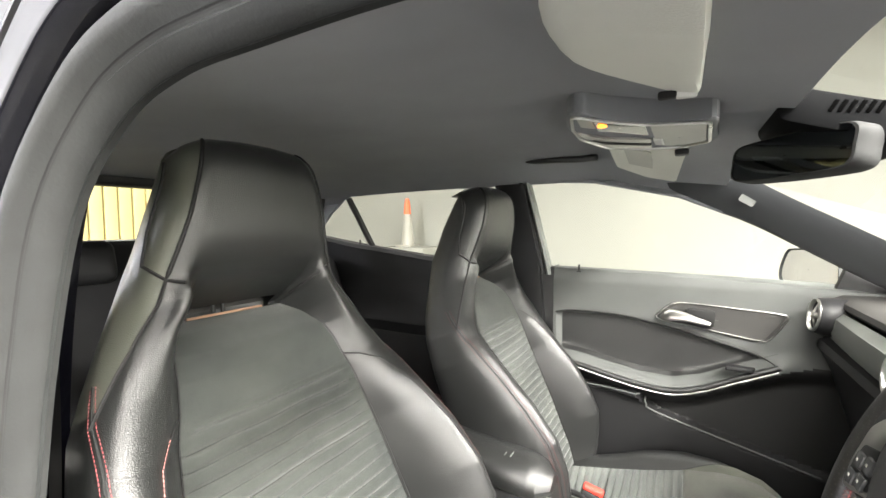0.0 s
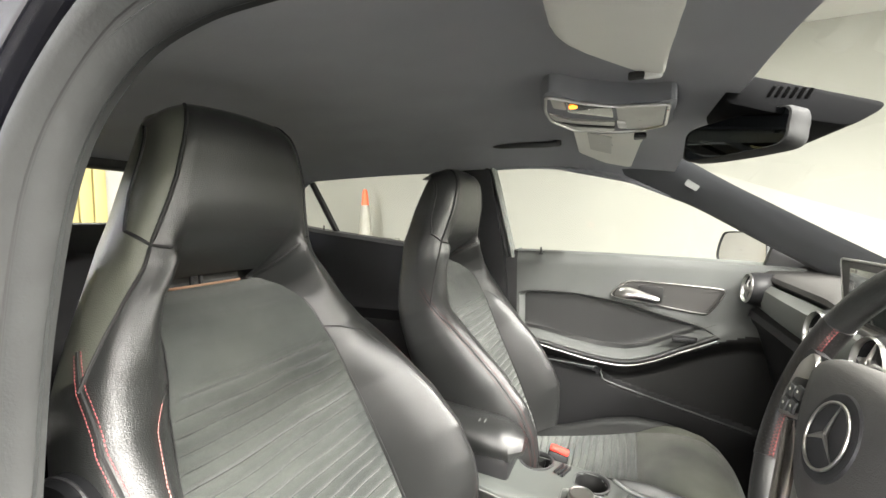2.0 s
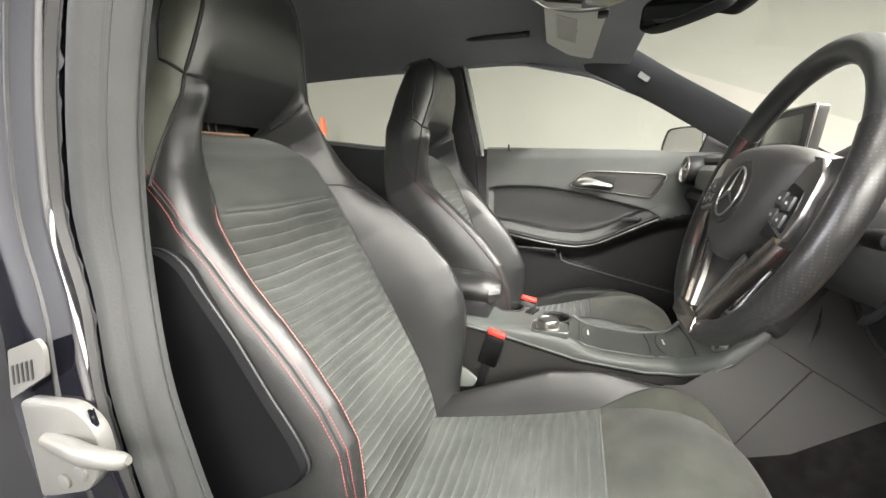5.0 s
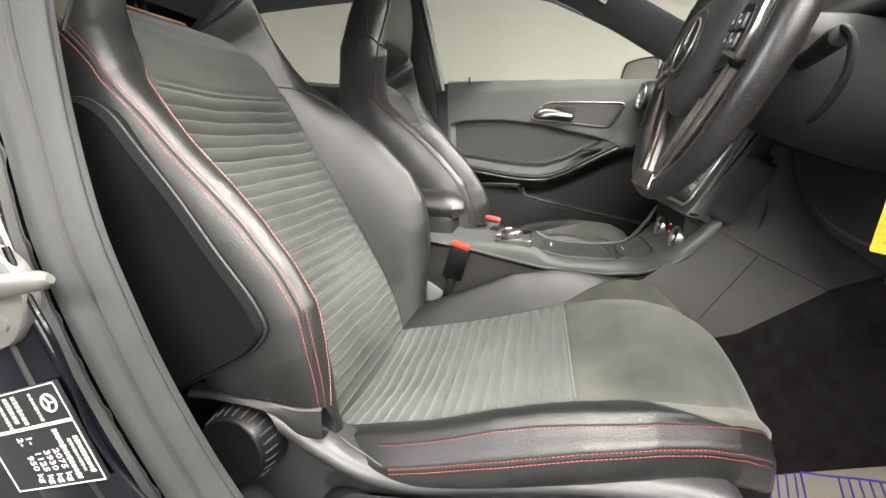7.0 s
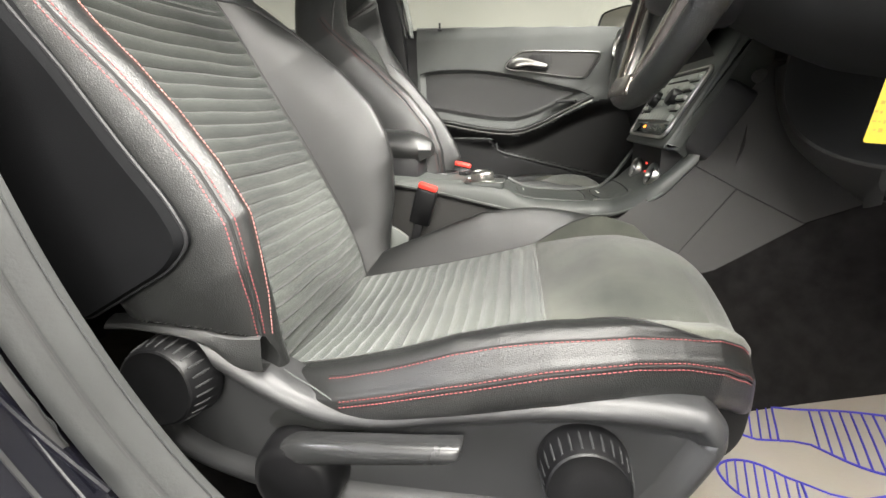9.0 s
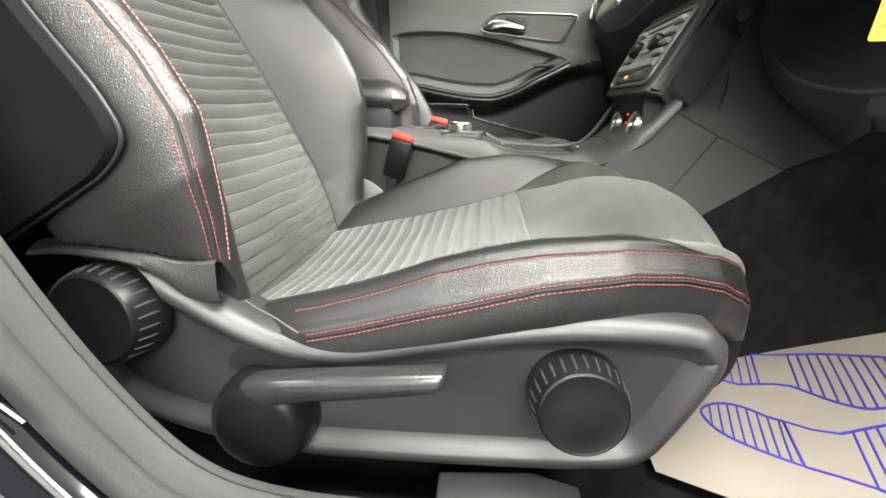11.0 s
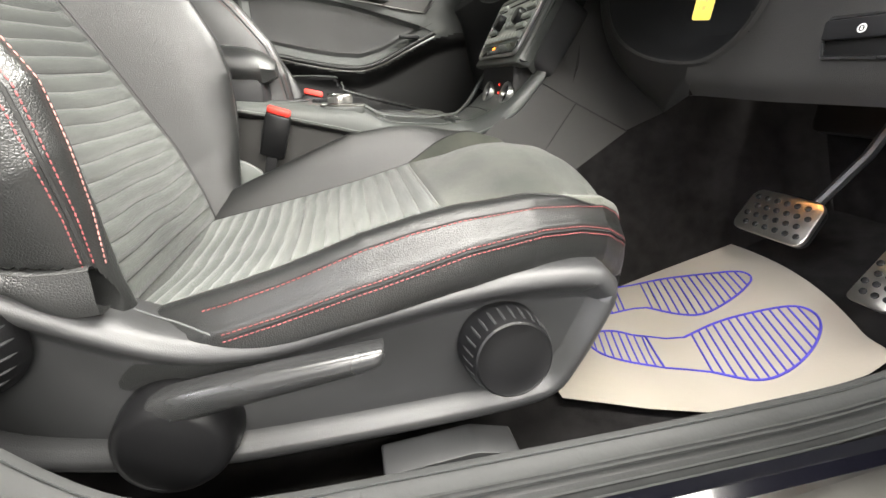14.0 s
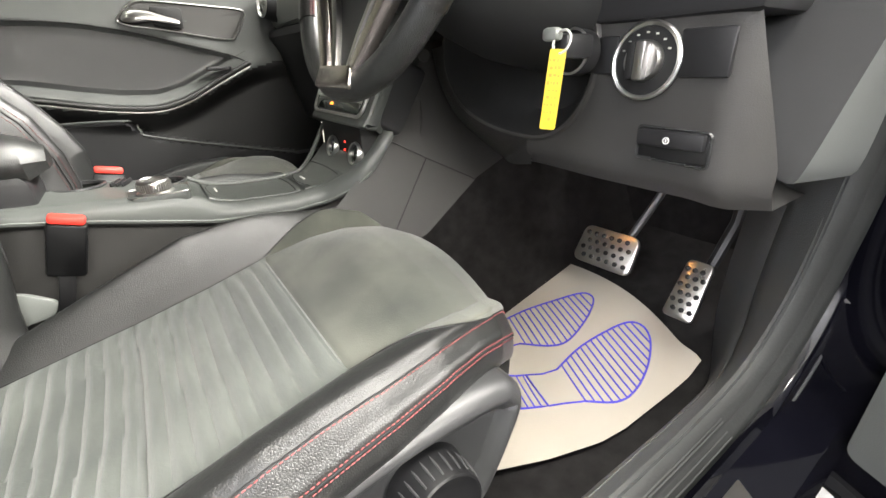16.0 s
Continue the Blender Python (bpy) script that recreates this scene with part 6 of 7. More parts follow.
rows = [[Vector((x * k, y * k, h)) for x, y in pad] for k, h in ((1.0, -0.03), (1.0, 0.004), (0.985, 0.014), (0.94, 0.022), (0.82, 0.029), (0.62, 0.033), (0.02, 0.0335))]
part("airbag_pad", on_wheel(grid(rows, True, True)), KNEE, wheel, "dark grey airbag pad")
badge = part("badge", on_wheel(lathe([(0.045, 0.0325), (0.043, 0.0350), (0.040, 0.0345), (0.0365, 0.0335), (0.0, 0.0342)], (0, 0.0, 0), (0, 0, 1), 44)), DARK, wheel, "round dark badge")
part("badge_ring", on_wheel(tube([(0.0335 * math.cos(2 * math.pi * k / 40), 0.0335 * math.sin(2 * math.pi * k / 40), 0.037) for k in range(40)], 0.0016, 8, closed=True)), SILVER, badge, "silver ring")
for k in range(3):
    a = radians(90 + 120 * k)
    part("badge_bar", on_wheel(tube([(0, 0, 0.038), (0.016 * math.cos(a), 0.016 * math.sin(a), 0.038), (0.033 * math.cos(a), 0.033 * math.sin(a), 0.037)], [0.0036, 0.0020, 0.0007], 6, flat=0.6)), SILVER, badge)


def blade(path, side, low_edge=0.0, high=0.016):
    """A slanting bar of the lower spokes: centre line and half width along it."""
    rows = []
    for i, (x, y, w) in enumerate(path):
        x0, y0, _ = path[max(i - 1, 0)]
        x1, y1, _ = path[min(i + 1, len(path) - 1)]
        n = Vector((y1 - y0, x0 - x1, 0)).normalized()
        rows.append([Vector((side * (x + n.x * w * e), y + n.y * w * e, h)) for e, h in ((-1, low_edge), (-0.92, high * 0.7), (-0.7, high * 0.95), (0.1, high), (0.7, high * 0.85), (0.95, high * 0.55), (1, low_edge))])
    return on_wheel(grid(rows, False))


for sgn in (-1, 1):
    spoke = [[Vector((sgn * x, y + d, h)) for y, h in ((-w, 0.0), (-w, 0.012), (0, 0.016), (w, 0.012), (w, 0.0))] for x, d, w in ((0.06, 0.01, 0.050), (0.10, 0.010, 0.046), (0.140, 0.008, 0.044), (0.170, 0.008, 0.046))]
    part("spoke", on_wheel(grid(spoke)), DARK, wheel)
    pod = round_outline([(sgn * 0.092, -0.020), (sgn * 0.150, -0.038), (sgn * 0.160, -0.010), (sgn * 0.158, 0.034), (sgn * 0.140, 0.054), (sgn * 0.119, 0.044)], 0.007, 4)
    part("button_pod", on_wheel(prism(pod, "z", 0.010, 0.020, 0.003)), SILVER, wheel, "silver framed button pod")
    face_ = round_outline([(sgn * 0.099, -0.016), (sgn * 0.146, -0.031), (sgn * 0.150, -0.004), (sgn * 0.146, 0.016), (sgn * 0.115, 0.024)], 0.004, 3)
    part("pod_face", on_wheel(prism(face_, "z", 0.018, 0.0215, 0.001)), KNOB, wheel)
    for r in range(2):
        for c in range(2):
            part("button", on_wheel(box(None, (sgn * (0.114 + 0.020 * c), -0.014 + 0.019 * r - 0.004 * c, 0.0225), (0.017, 0.016, 0.005), 0.002)), PLASTIC, wheel)
            part("button_mark", on_wheel(box(None, (sgn * (0.114 + 0.020 * c), -0.014 + 0.019 * r - 0.004 * c, 0.0252), (0.0035, 0.003, 0.0006))), PALE, wheel)
    part("lower_spoke", blade([(0.127, -0.036, 0.013), (0.108, -0.062, 0.015), (0.084, -0.100, 0.014), (0.060, -0.136, 0.013), (0.042, -0.165, 0.0125), (0.036, -0.188, 0.0125)], sgn), BRONZE, wheel, "polished warm silver lower spoke")
    part("inner_blade", blade([(0.070, -0.066, 0.007), (0.052, -0.095, 0.007), (0.033, -0.130, 0.0065), (0.019, -0.168, 0.006)], sgn, 0.0, 0.011), SILVER, wheel, "slim silver inner bar")
    part("paddle", on_wheel(tube(catmull([(sgn * 0.196, -0.082, -0.052), (sgn * 0.210, -0.066, -0.052), (sgn * 0.216, -0.040, -0.050), (sgn * 0.207, -0.014, -0.046), (sgn * 0.19, 0.0, -0.040)], 4), [0.004] + [0.006] * 14 + [0.005, 0.003], 10, flat=0.6)), COVER, wheel, "dark shift paddle")
part("spoke_plate", on_wheel(prism(round_outline([(-0.047, -0.166), (0.047, -0.166), (0.054, -0.192), (-0.054, -0.192)], 0.008), "z", 0.008, 0.0185, 0.003)), BRONZE, wheel, "silver plate at the foot of the spokes")
part("spoke_insert", on_wheel(prism(round_outline([(-0.085, -0.05), (0.085, -0.05), (0.030, -0.165), (-0.030, -0.165)], 0.008), "z", -0.004, 0.003, 0.002)), DARK, wheel, "black panel between the lower spokes")
part("hub_back", on_wheel(lathe([(0.075, -0.03), (0.07, -0.07), (0.05, -0.10), (0.0, -0.10)], (0, -0.01, 0), (0, 0, 1), 30)), DARK, wheel)
for yy, zz in ((-0.56, 0.965), (-0.28, 0.975)):
    sgn = -1 if yy < -0.42 else 1
    st = thing("column_stalk", "black stalk on the steering column", "stalk", (0.44, yy, zz), "stalks")
    part("stalk_arm", tube([(0.44, -0.43 + sgn * 0.07, 0.965), (0.43, -0.43 + sgn * 0.12, 0.968), (0.418, -0.43 + sgn * 0.175, 0.974), (0.415, -0.43 + sgn * 0.19, 0.975), (0.414, -0.43 + sgn * 0.194, 0.975)], [0.009, 0.010, 0.0115, 0.010, 0.004], 12), DARK, st)

# ---- pedals ----


def pedal(name, label, cx, cy, cz, w, h, tilt, yaw, cols, rows_, taper=1.0, corner=0.012):
    p = thing(name, label, "pedal", (cx, cy, cz), "pedals")
    m = pose(cx, cy, cz, 0, tilt, yaw)
    out = round_outline([(-w / 2, -h / 2), (w / 2, -h / 2), (w / 2 * taper, h / 2), (-w / 2 * taper, h / 2)], corner, 5)
    bm = prism(out, "x", -0.006, 0.006, 0.003)
    bmesh.ops.transform(bm, matrix=m, verts=bm.verts[:])
    part("pedal_plate", bm, STEEL, p, "brushed steel plate")
    bm = prism([(y * 0.95, z * 0.95) for y, z in out], "x", 0.006, 0.022, 0.004)
    bmesh.ops.transform(bm, matrix=m, verts=bm.verts[:])
    part("pedal_back", bm, DARK, p)
    for r in range(rows_):
        for c in range(cols):
            y = (c - (cols - 1) / 2) * w * 0.84 / cols + (0.25 if r % 2 else -0.25) * w * 0.84 / cols
            z = (r - (rows_ - 1) / 2) * h * 0.82 / rows_
            bm = lathe([(0.0054, 0.0), (0.0050, 0.0022), (0.0040, 0.0028), (0.0, 0.0026)], (-0.006, y * (1 - (1 - taper) * (z / h + 0.5)), z), (-1, 0, 0), 12)
            bmesh.ops.transform(bm, matrix=m, verts=bm.verts[:])
            part("rubber_stud", bm, BLACK, p)
    return p


fl = thing("footwell_lamp", "small warm footwell lamp under the dash", "lamp", (0.80, -0.50, 0.66))
part("lens", box(None, (0.80, -0.50, 0.664), (0.03, 0.05, 0.008), 0.002), AMBER, fl, "warm glowing lens")
spill = bpy.data.lights.new("footwell_lamp", "AREA")
spill.shape, spill.size, spill.size_y, spill.energy, spill.color = "RECTANGLE", 0.05, 0.03, 0.18, (1.0, 0.42, 0.12)
new("footwell_lamp", spill).matrix_world = look((0.80, -0.50, 0.655), (0.85, -0.499, 0.40))
bp = pedal("brake_pedal", "steel brake pedal with black rubber studs", 0.862, -0.478, 0.440, 0.138, 0.086, 30, 4, 6, 4, 0.94, 0.020)
part("pedal_arm", tube([(0.90, -0.50, 0.45), (0.95, -0.53, 0.56), (0.98, -0.55, 0.68), (0.96, -0.55, 0.80)], 0.009, 8), PLASTIC, bp)
gp = pedal("accelerator_pedal", "steel accelerator pedal with black rubber studs", 0.905, -0.648, 0.395, 0.060, 0.125, 32, 2, 3, 6, 0.82, 0.012)
part("pedal_arm", tube([(0.98, -0.65, 0.43), (1.02, -0.66, 0.52), (1.04, -0.66, 0.68)], 0.012, 8), DARK, gp)
single("pedal_box", box(None, (1.08, -0.5, 0.70), (0.1, 0.3, 0.25), 0.02), BLACK, "black pedal bracket under the dash", "bracket")

# ---- paper mat with printed shoe soles ----


def mat_z(x, y):
    return 0.209 + 0.33 * max(0, x - 0.6) + 0.020 * step(0.80, 0.84, x) * step(-0.66, -0.73, y)


paper = thing("paper_mat", "cream paper floor mat printed with blue shoe soles", "floor mat", (0.6, -0.5, 0.2))
NEAR = [(0.38, -0.605), (0.50, -0.655), (0.65, -0.700), (0.76, -0.717), (0.834, -0.726)]
FAR_EDGE = [(0.40, -0.29), (0.60, -0.285), (0.72, -0.286), (0.79, -0.319), (0.938, -0.317)]
rows = []
for i in range(41):
    t = i / 40 * 4
    k = min(3, int(t))
    a, b = Vector(NEAR[k]).lerp(Vector(NEAR[k + 1]), t - k), Vector(FAR_EDGE[k]).lerp(Vector(FAR_EDGE[k + 1]), t - k)
    row = []
    for j in range(31):
        u = j / 30
        q = a.lerp(b, u)
        q.x += 0.035 * math.sin(math.pi * u) ** 0.8 * (i / 40) ** 3
        row.append(Vector((q.x, q.y, mat_z(q.x, q.y) + 0.003 + 0.004 * math.sin(8 * q.x + 11 * q.y))))
    rows.append(row)
part("sheet", grid(rows), PAPER, paper)


def on_mat(x, y):
    return Vector((x, y, mat_z(x, y) + 0.0042 + 0.004 * math.sin(8 * x + 11 * y)))


def print_region(outline, axis, pitch, closed):
    """A printed outline filled with stripes square to its axis."""
    part("print_outline", tube([on_mat(x, y) for x, y in outline], 0.0021, 5, closed=closed), INK, paper)
    d = Vector(axis).normalized()
    n = Vector((-d.y, d.x))
    pts = [(Vector(p).dot(d), Vector(p).dot(n)) for p in outline]
    u = min(p[0] for p in pts) + pitch
    while u < max(p[0] for p in pts) - pitch * 0.4:
        vs = sorted(v0 + (v1 - v0) * (u - u0) / (u1 - u0) for (u0, v0), (u1, v1) in zip(pts, pts[1:] + pts[:1]) if (u0 - u) * (u1 - u) < 0)
        if len(vs) >= 2:
            a, b = d * u + n * vs[0], d * u + n * vs[-1]
            part("print_stripe", tube([on_mat(*a.lerp(b, k / 4)) for k in range(5)], 0.0016, 4), INK, paper)
        u += pitch


def sole(fore, heel, waist, axis):
    """One printed sole: fore part, heel and the waist lines that join them."""
    print_region([(p.x, p.y) for p in catmull([(*q, 0) for q in fore], 6)], axis, 0.0135, False)
    print_region([(p.x, p.y) for p in catmull([(*q, 0) for q in heel], 5)], axis, 0.0135, True)
    for line in waist:
        part("print_outline", tube([on_mat(*p) for p in line], 0.0017, 4), INK, paper)


sole([(0.666, -0.527), (0.73, -0.527), (0.79, -0.540), (0.845, -0.562), (0.858, -0.590), (0.840, -0.622), (0.79, -0.652), (0.73, -0.668), (0.685, -0.660), (0.647, -0.615)],
     [(0.616, -0.487), (0.575, -0.452), (0.535, -0.446), (0.503, -0.466), (0.508, -0.508), (0.54, -0.540), (0.594, -0.571)],
     ([(0.616, -0.487), (0.640, -0.512), (0.666, -0.527)], [(0.594, -0.571), (0.620, -0.590), (0.647, -0.615)]), (1, -0.36))
sole([(0.690, -0.338), (0.75, -0.360), (0.81, -0.393), (0.860, -0.425), (0.869, -0.450), (0.853, -0.470), (0.80, -0.490), (0.735, -0.497), (0.700, -0.475), (0.664, -0.420)],
     [(0.655, -0.322), (0.60, -0.290), (0.55, -0.285), (0.520, -0.310), (0.535, -0.350), (0.58, -0.385), (0.627, -0.402)],
     ([(0.655, -0.322), (0.672, -0.330), (0.690, -0.338)], [(0.627, -0.402), (0.645, -0.408), (0.664, -0.420)]), (1, -0.36))

# ---- roof console, visor, mirror, grab handle ----
rc = thing("roof_console", "grey roof console with switches and reading lamps", "roof console", (0.12, -0.02, 1.44))


def roof_patch(outline, drop, mat, name, parent):
    c = Vector((sum(p[0] for p in outline) / len(outline), sum(p[1] for p in outline) / len(outline)))
    rows = []
    for k, d in ((1.0, -0.012), (1.0, drop * 0.7), (0.985, drop), (0.9, drop), (0.5, drop), (0.03, drop)):
        rows.append([Vector((c.x + (x - c.x) * k, c.y + (y - c.y) * k, roof_z(c.x + (x - c.x) * k, c.y + (y - c.y) * k) - d)) for x, y in outline])
    return part(name, grid(rows, True), mat, parent)


def hang_z(x, y):
    """The lower face of the roof console, which hangs a little below the lining."""
    return 1.43 + max(0, min(1.2, (0.2 - x) / 0.18)) * (0.028 - 0.022 * max(-0.3, min(1.3, (y + 0.15) / 0.22)))


def console_patch(outline, drop, mat, name, label="", skirt=0.006):
    c = Vector((sum(p[0] for p in outline) / len(outline), sum(p[1] for p in outline) / len(outline)))
    rows = []
    for k, d in ((1.0, -skirt), (1.0, drop * 0.6), (0.985, drop), (0.9, drop + 0.0006), (0.5, drop + 0.001), (0.03, drop + 0.001)):
        rows.append([Vector((c.x + (x - c.x) * k, c.y + (y - c.y) * k, hang_z(c.x + (x - c.x) * k, c.y + (y - c.y) * k) - d)) for x, y in outline])
    return part(name, grid(rows, True), mat, rc, label)


console_patch(smooth_outline([(0.008, -0.172), (-0.022, -0.089), (-0.008, -0.026), (0.028, 0.055), (0.091, 0.100), (0.165, 0.101), (0.220, 0.032), (0.217, -0.067), (0.211, -0.160), (0.167, -0.136), (0.123, -0.124), (0.062, -0.133)], 5), 0.004, HEADLINER, "console_shell", "cloth coloured moulded shell", 0.05)
console_patch(round_outline([(0.006, -0.150), (0.029, -0.142), (0.029, -0.086), (0.004, -0.096)], 0.006), 0.006, PALE, "map_lens", "small clear lamp lens")
console_patch(round_outline([(0.032, -0.139), (0.067, -0.123), (0.113, -0.115), (0.114, -0.040), (0.030, -0.072)], 0.006), 0.006, GLOSS, "switch_panel", "glossy black switch panel")
console_patch(round_outline([(0.119, -0.114), (0.200, -0.140), (0.206, 0.028), (0.163, 0.066), (0.123, 0.050)], 0.010), 0.006, PALE, "lamp_lens", "clear reading lamp lens")
console_patch(round_outline([(-0.010, -0.066), (0.030, -0.034), (0.116, -0.018), (0.115, 0.020), (0.024, -0.006), (-0.006, -0.034)], 0.006), 0.008, SILVER, "switch_bar", "silver switch bar")
console_patch(round_outline([(0.004, -0.012), (0.028, 0.006), (0.114, 0.032), (0.113, 0.070), (0.034, 0.046)], 0.006), 0.007, SILVER, "switch_bar", "silver switch bar")
console_patch(round_outline([(0.010, -0.022), (0.028, -0.008), (0.114, 0.018), (0.114, 0.034), (0.028, 0.008)], 0.004), 0.0095, BLACK, "switch_gap")
console_patch(round_outline([(0.119, -0.016), (0.136, -0.015), (0.138, 0.032), (0.121, 0.029)], 0.003), 0.009, WHITE, "lens_tab")
ring = round_outline([(0.000, -0.156), (0.029, -0.146), (0.067, -0.129), (0.117, -0.119), (0.204, -0.146), (0.211, 0.030), (0.166, 0.072), (0.116, 0.078), (0.030, 0.050), (-0.012, -0.020), (-0.014, -0.080)], 0.012, 4)
part("console_frame", tube([(x, y, hang_z(x, y) - 0.0065) for x, y in ring], 0.0030, 6, closed=True), CHROME, rc, "bright chrome frame of the lamp unit")
part("warning_lamp", lathe([(0.0085, 0), (0.008, 0.004), (0.0, 0.006)], (0.044, -0.112, hang_z(0.044, -0.112) - 0.006), (0, 0, -1), 16), AMBER, rc, "glowing amber switch lamp")

visor = thing("sun_visor", "grey sun visor folded up against the roof", "sun visor", (0.12, -0.4, 1.44), "visors")
VIS_REAR = [(-0.72, 0.100), (-0.60, 0.074), (-0.55, 0.062), (-0.50, 0.053), (-0.44, 0.047), (-0.40, 0.048), (-0.372, 0.055), (-0.34, 0.072), (-0.315, 0.092), (-0.285, 0.122), (-0.264, 0.150), (-0.252, 0.172)]
rows = []
for k in range(57):
    y = -0.67 + 0.418 * k / 56
    x0, x1 = lerp_table(VIS_REAR, y), 0.190 - 0.030 * max(0, (-0.45 - y)) - 0.012 * step(-0.268, -0.252, y)
    thick = 0.022 * step(-0.252, -0.272, y) ** 0.5 + 0.002
    row = []
    for j in range(25):
        u = j / 24
        x = x0 + (x1 - x0) * u
        edge = min(1.0, min(u * (x1 - x0) / 0.020, (1 - u) * (x1 - x0) / 0.008))
        row.append(Vector((x, y, roof_z(x, max(y, -0.55)) + 0.006 - (thick + 0.006) * math.sqrt(max(0.0, 1 - (1 - edge) ** 2)))))
    rows.append(row)
part("visor_board", grid(rows), VISOR, visor, "soft grey vinyl board")
part("visor_clip", box(None, (0.172, -0.272, 1.4365), (0.024, 0.012, 0.010), 0.003), WHITE, visor, "white peg of the visor")
part("clip_gap", box(None, (0.150, -0.274, 1.4375), (0.022, 0.014, 0.010), 0.003), BLACK, visor)
visor2 = thing("sun_visor", "grey sun visor with pale mirror lid beside the roof console", "sun visor", (0.12, 0.3, 1.44), "visors")
roof_patch(round_outline([(0.018, 0.085), (0.180, 0.095), (0.172, 0.20), (0.152, 0.46), (0.075, 0.455), (0.006, 0.37)], 0.02, 5), 0.040, VISOR, "visor_board", visor2)
roof_patch(round_outline([(0.047, 0.155), (0.104, 0.185), (0.098, 0.36), (0.042, 0.33)], 0.006, 3), 0.0425, PALE, "mirror_lid", visor2)
part("visor_clip", box(None, (0.166, 0.105, 1.418), (0.026, 0.03, 0.012), 0.003), DARK, visor2)

mirror = thing("rear_view_mirror", "black framed interior mirror on the windscreen", "mirror", (0.36, -0.06, 1.40))
mm = Matrix.Translation((0.322, -0.056, 1.372)) @ pose(0, 0, 0, 0, 8, 34) @ Matrix.Scale(0.93, 4)
out = smooth_outline([(-0.118, 0.0), (-0.112, 0.030), (-0.06, 0.037), (0.06, 0.037), (0.112, 0.030), (0.118, 0.0), (0.110, -0.030), (0.05, -0.036), (-0.05, -0.036), (-0.110, -0.030)], 5)
bm = grid([[Vector((h, y * k, z * k)) for y, z in out] for k, h in ((0.93, -0.022), (0.97, -0.022), (1.0, -0.014), (1.0, 0.010), (0.92, 0.026), (0.6, 0.034), (0.05, 0.036))], True)
bmesh.ops.transform(bm, matrix=mm, verts=bm.verts[:])
part("mirror_case", bm, MATT, mirror)
bm = grid([[Vector((-0.0215, y * k, z * k)) for y, z in out] for k in (0.94, 0.02)], True)
bmesh.ops.transform(bm, matrix=mm, verts=bm.verts[:])
part("mirror_glass", bm, MIRROR, mirror, "dark mirror glass")
part("mirror_stem", tube([(0.345, -0.065, 1.385), (0.37, -0.06, 1.405), (0.39, -0.06, 1.42)], 0.014, 10), DARK, mirror)
sensor = thing("sensor_cover", "black plastic sensor cover with louvres on the windscreen", "sensor cover", (0.40, -0.06, 1.43))
so = round_outline([(0.287, 1.470), (0.484, 1.399), (0.478, 1.388), (0.445, 1.368), (0.39, 1.382), (0.285, 1.42)], 0.012, 4)
part("cover_shell", prism(so, "y", -0.131, 0.05, 0.003), COVER, sensor)
for k in range(6):
    part("louvre", box(None, (0.346 + 0.0095 * k, -0.1318, 1.4300 - 0.0016 * k), (0.0048, 0.002, 0.017), 0.0008, (0, 28, 0)), VOID, sensor)

grab = thing("grab_handle", "dark grey grab handle on the far roof rail", "grab handle", (-0.15, 0.5, 1.44))
part("handle_bar", tube(catmull([(-0.268, 0.400, 1.490), (-0.262, 0.386, 1.474), (-0.225, 0.372, 1.466), (-0.16, 0.366, 1.463), (-0.095, 0.362, 1.459), (-0.065, 0.365, 1.462), (-0.058, 0.378, 1.478)], 4), 0.0095, 10), PLASTIC, grab)
part("handle_foot", box(None, (-0.060, 0.372, 1.462), (0.030, 0.022, 0.020), 0.006), PLASTIC, grab)

# ---- windscreen, door mirror, far objects ----
rows = []
for i in range(13):
    y = YC - 0.62 + 1.24 * i / 12
    bow = 0.12 * ((y - YC) / 0.62) ** 2
    rows.append([Vector((0.295 - bow * 0.6 + 1.0 * k / 6, y, 1.482 - 0.42 * k / 6 - 0.05 * ((y - YC) / 0.62) ** 2 * (1 - k / 6))) for k in range(7)])
ws = single("windscreen", grid(rows), GLASS, "clear sloping car windscreen", "windscreen", "structure")
ws.visible_shadow = False
wing = thing("door_mirror", "black door mirror with pale glass outside the passenger window", "mirror", (0.53, 0.86, 1.05))
wo = smooth_outline([(-0.095, -0.058), (-0.102, 0.010), (-0.080, 0.060), (0.05, 0.066), (0.090, 0.045), (0.098, -0.045), (0.0, -0.066)], 5)
wm = Matrix.Translation((0.530, 0.862, 1.118)) @ pose(0, 0, 0, 0, 5, 33)
bm = grid([[Vector((h, y * k, z * k)) for y, z in wo] for k, h in ((0.93, 0.0), (1.0, -0.008), (1.0, 0.02), (0.88, 0.05), (0.4, 0.068), (0.02, 0.07))], True)
bmesh.ops.transform(bm, matrix=wm, verts=bm.verts[:])
part("mirror_case", bm, DARK, wing)
bm = grid([[Vector((-0.003, y * k, z * k)) for y, z in wo] for k in (0.93, 0.02)], True)
bmesh.ops.transform(bm, matrix=wm, verts=bm.verts[:])
part("mirror_glass", bm, DOOR_MIRROR, wing, "pale reflecting glass")
part("mirror_foot", prism([(0.545, 1.06), (0.74, 1.06), (0.62, 1.155), (0.585, 1.185)], "y", 0.672, 0.70, 0.004), DARK, wing, "black triangle at the foot of the mirror")

cone = thing("traffic_cone", "orange topped pale traffic cone standing on a ledge", "traffic cone", (-2.85, 3.45, 1.0))
part("cone_base", box(None, (-2.85, 3.45, 1.012), (0.22, 0.22, 0.024), 0.006), CREAM, cone)
part("cone_body", lathe([(0.085, 0.02), (0.047, 0.40), (0.045, 0.41)], (-2.85, 3.45, 1.0), (0, 0, 1), 28), CREAM, cone)
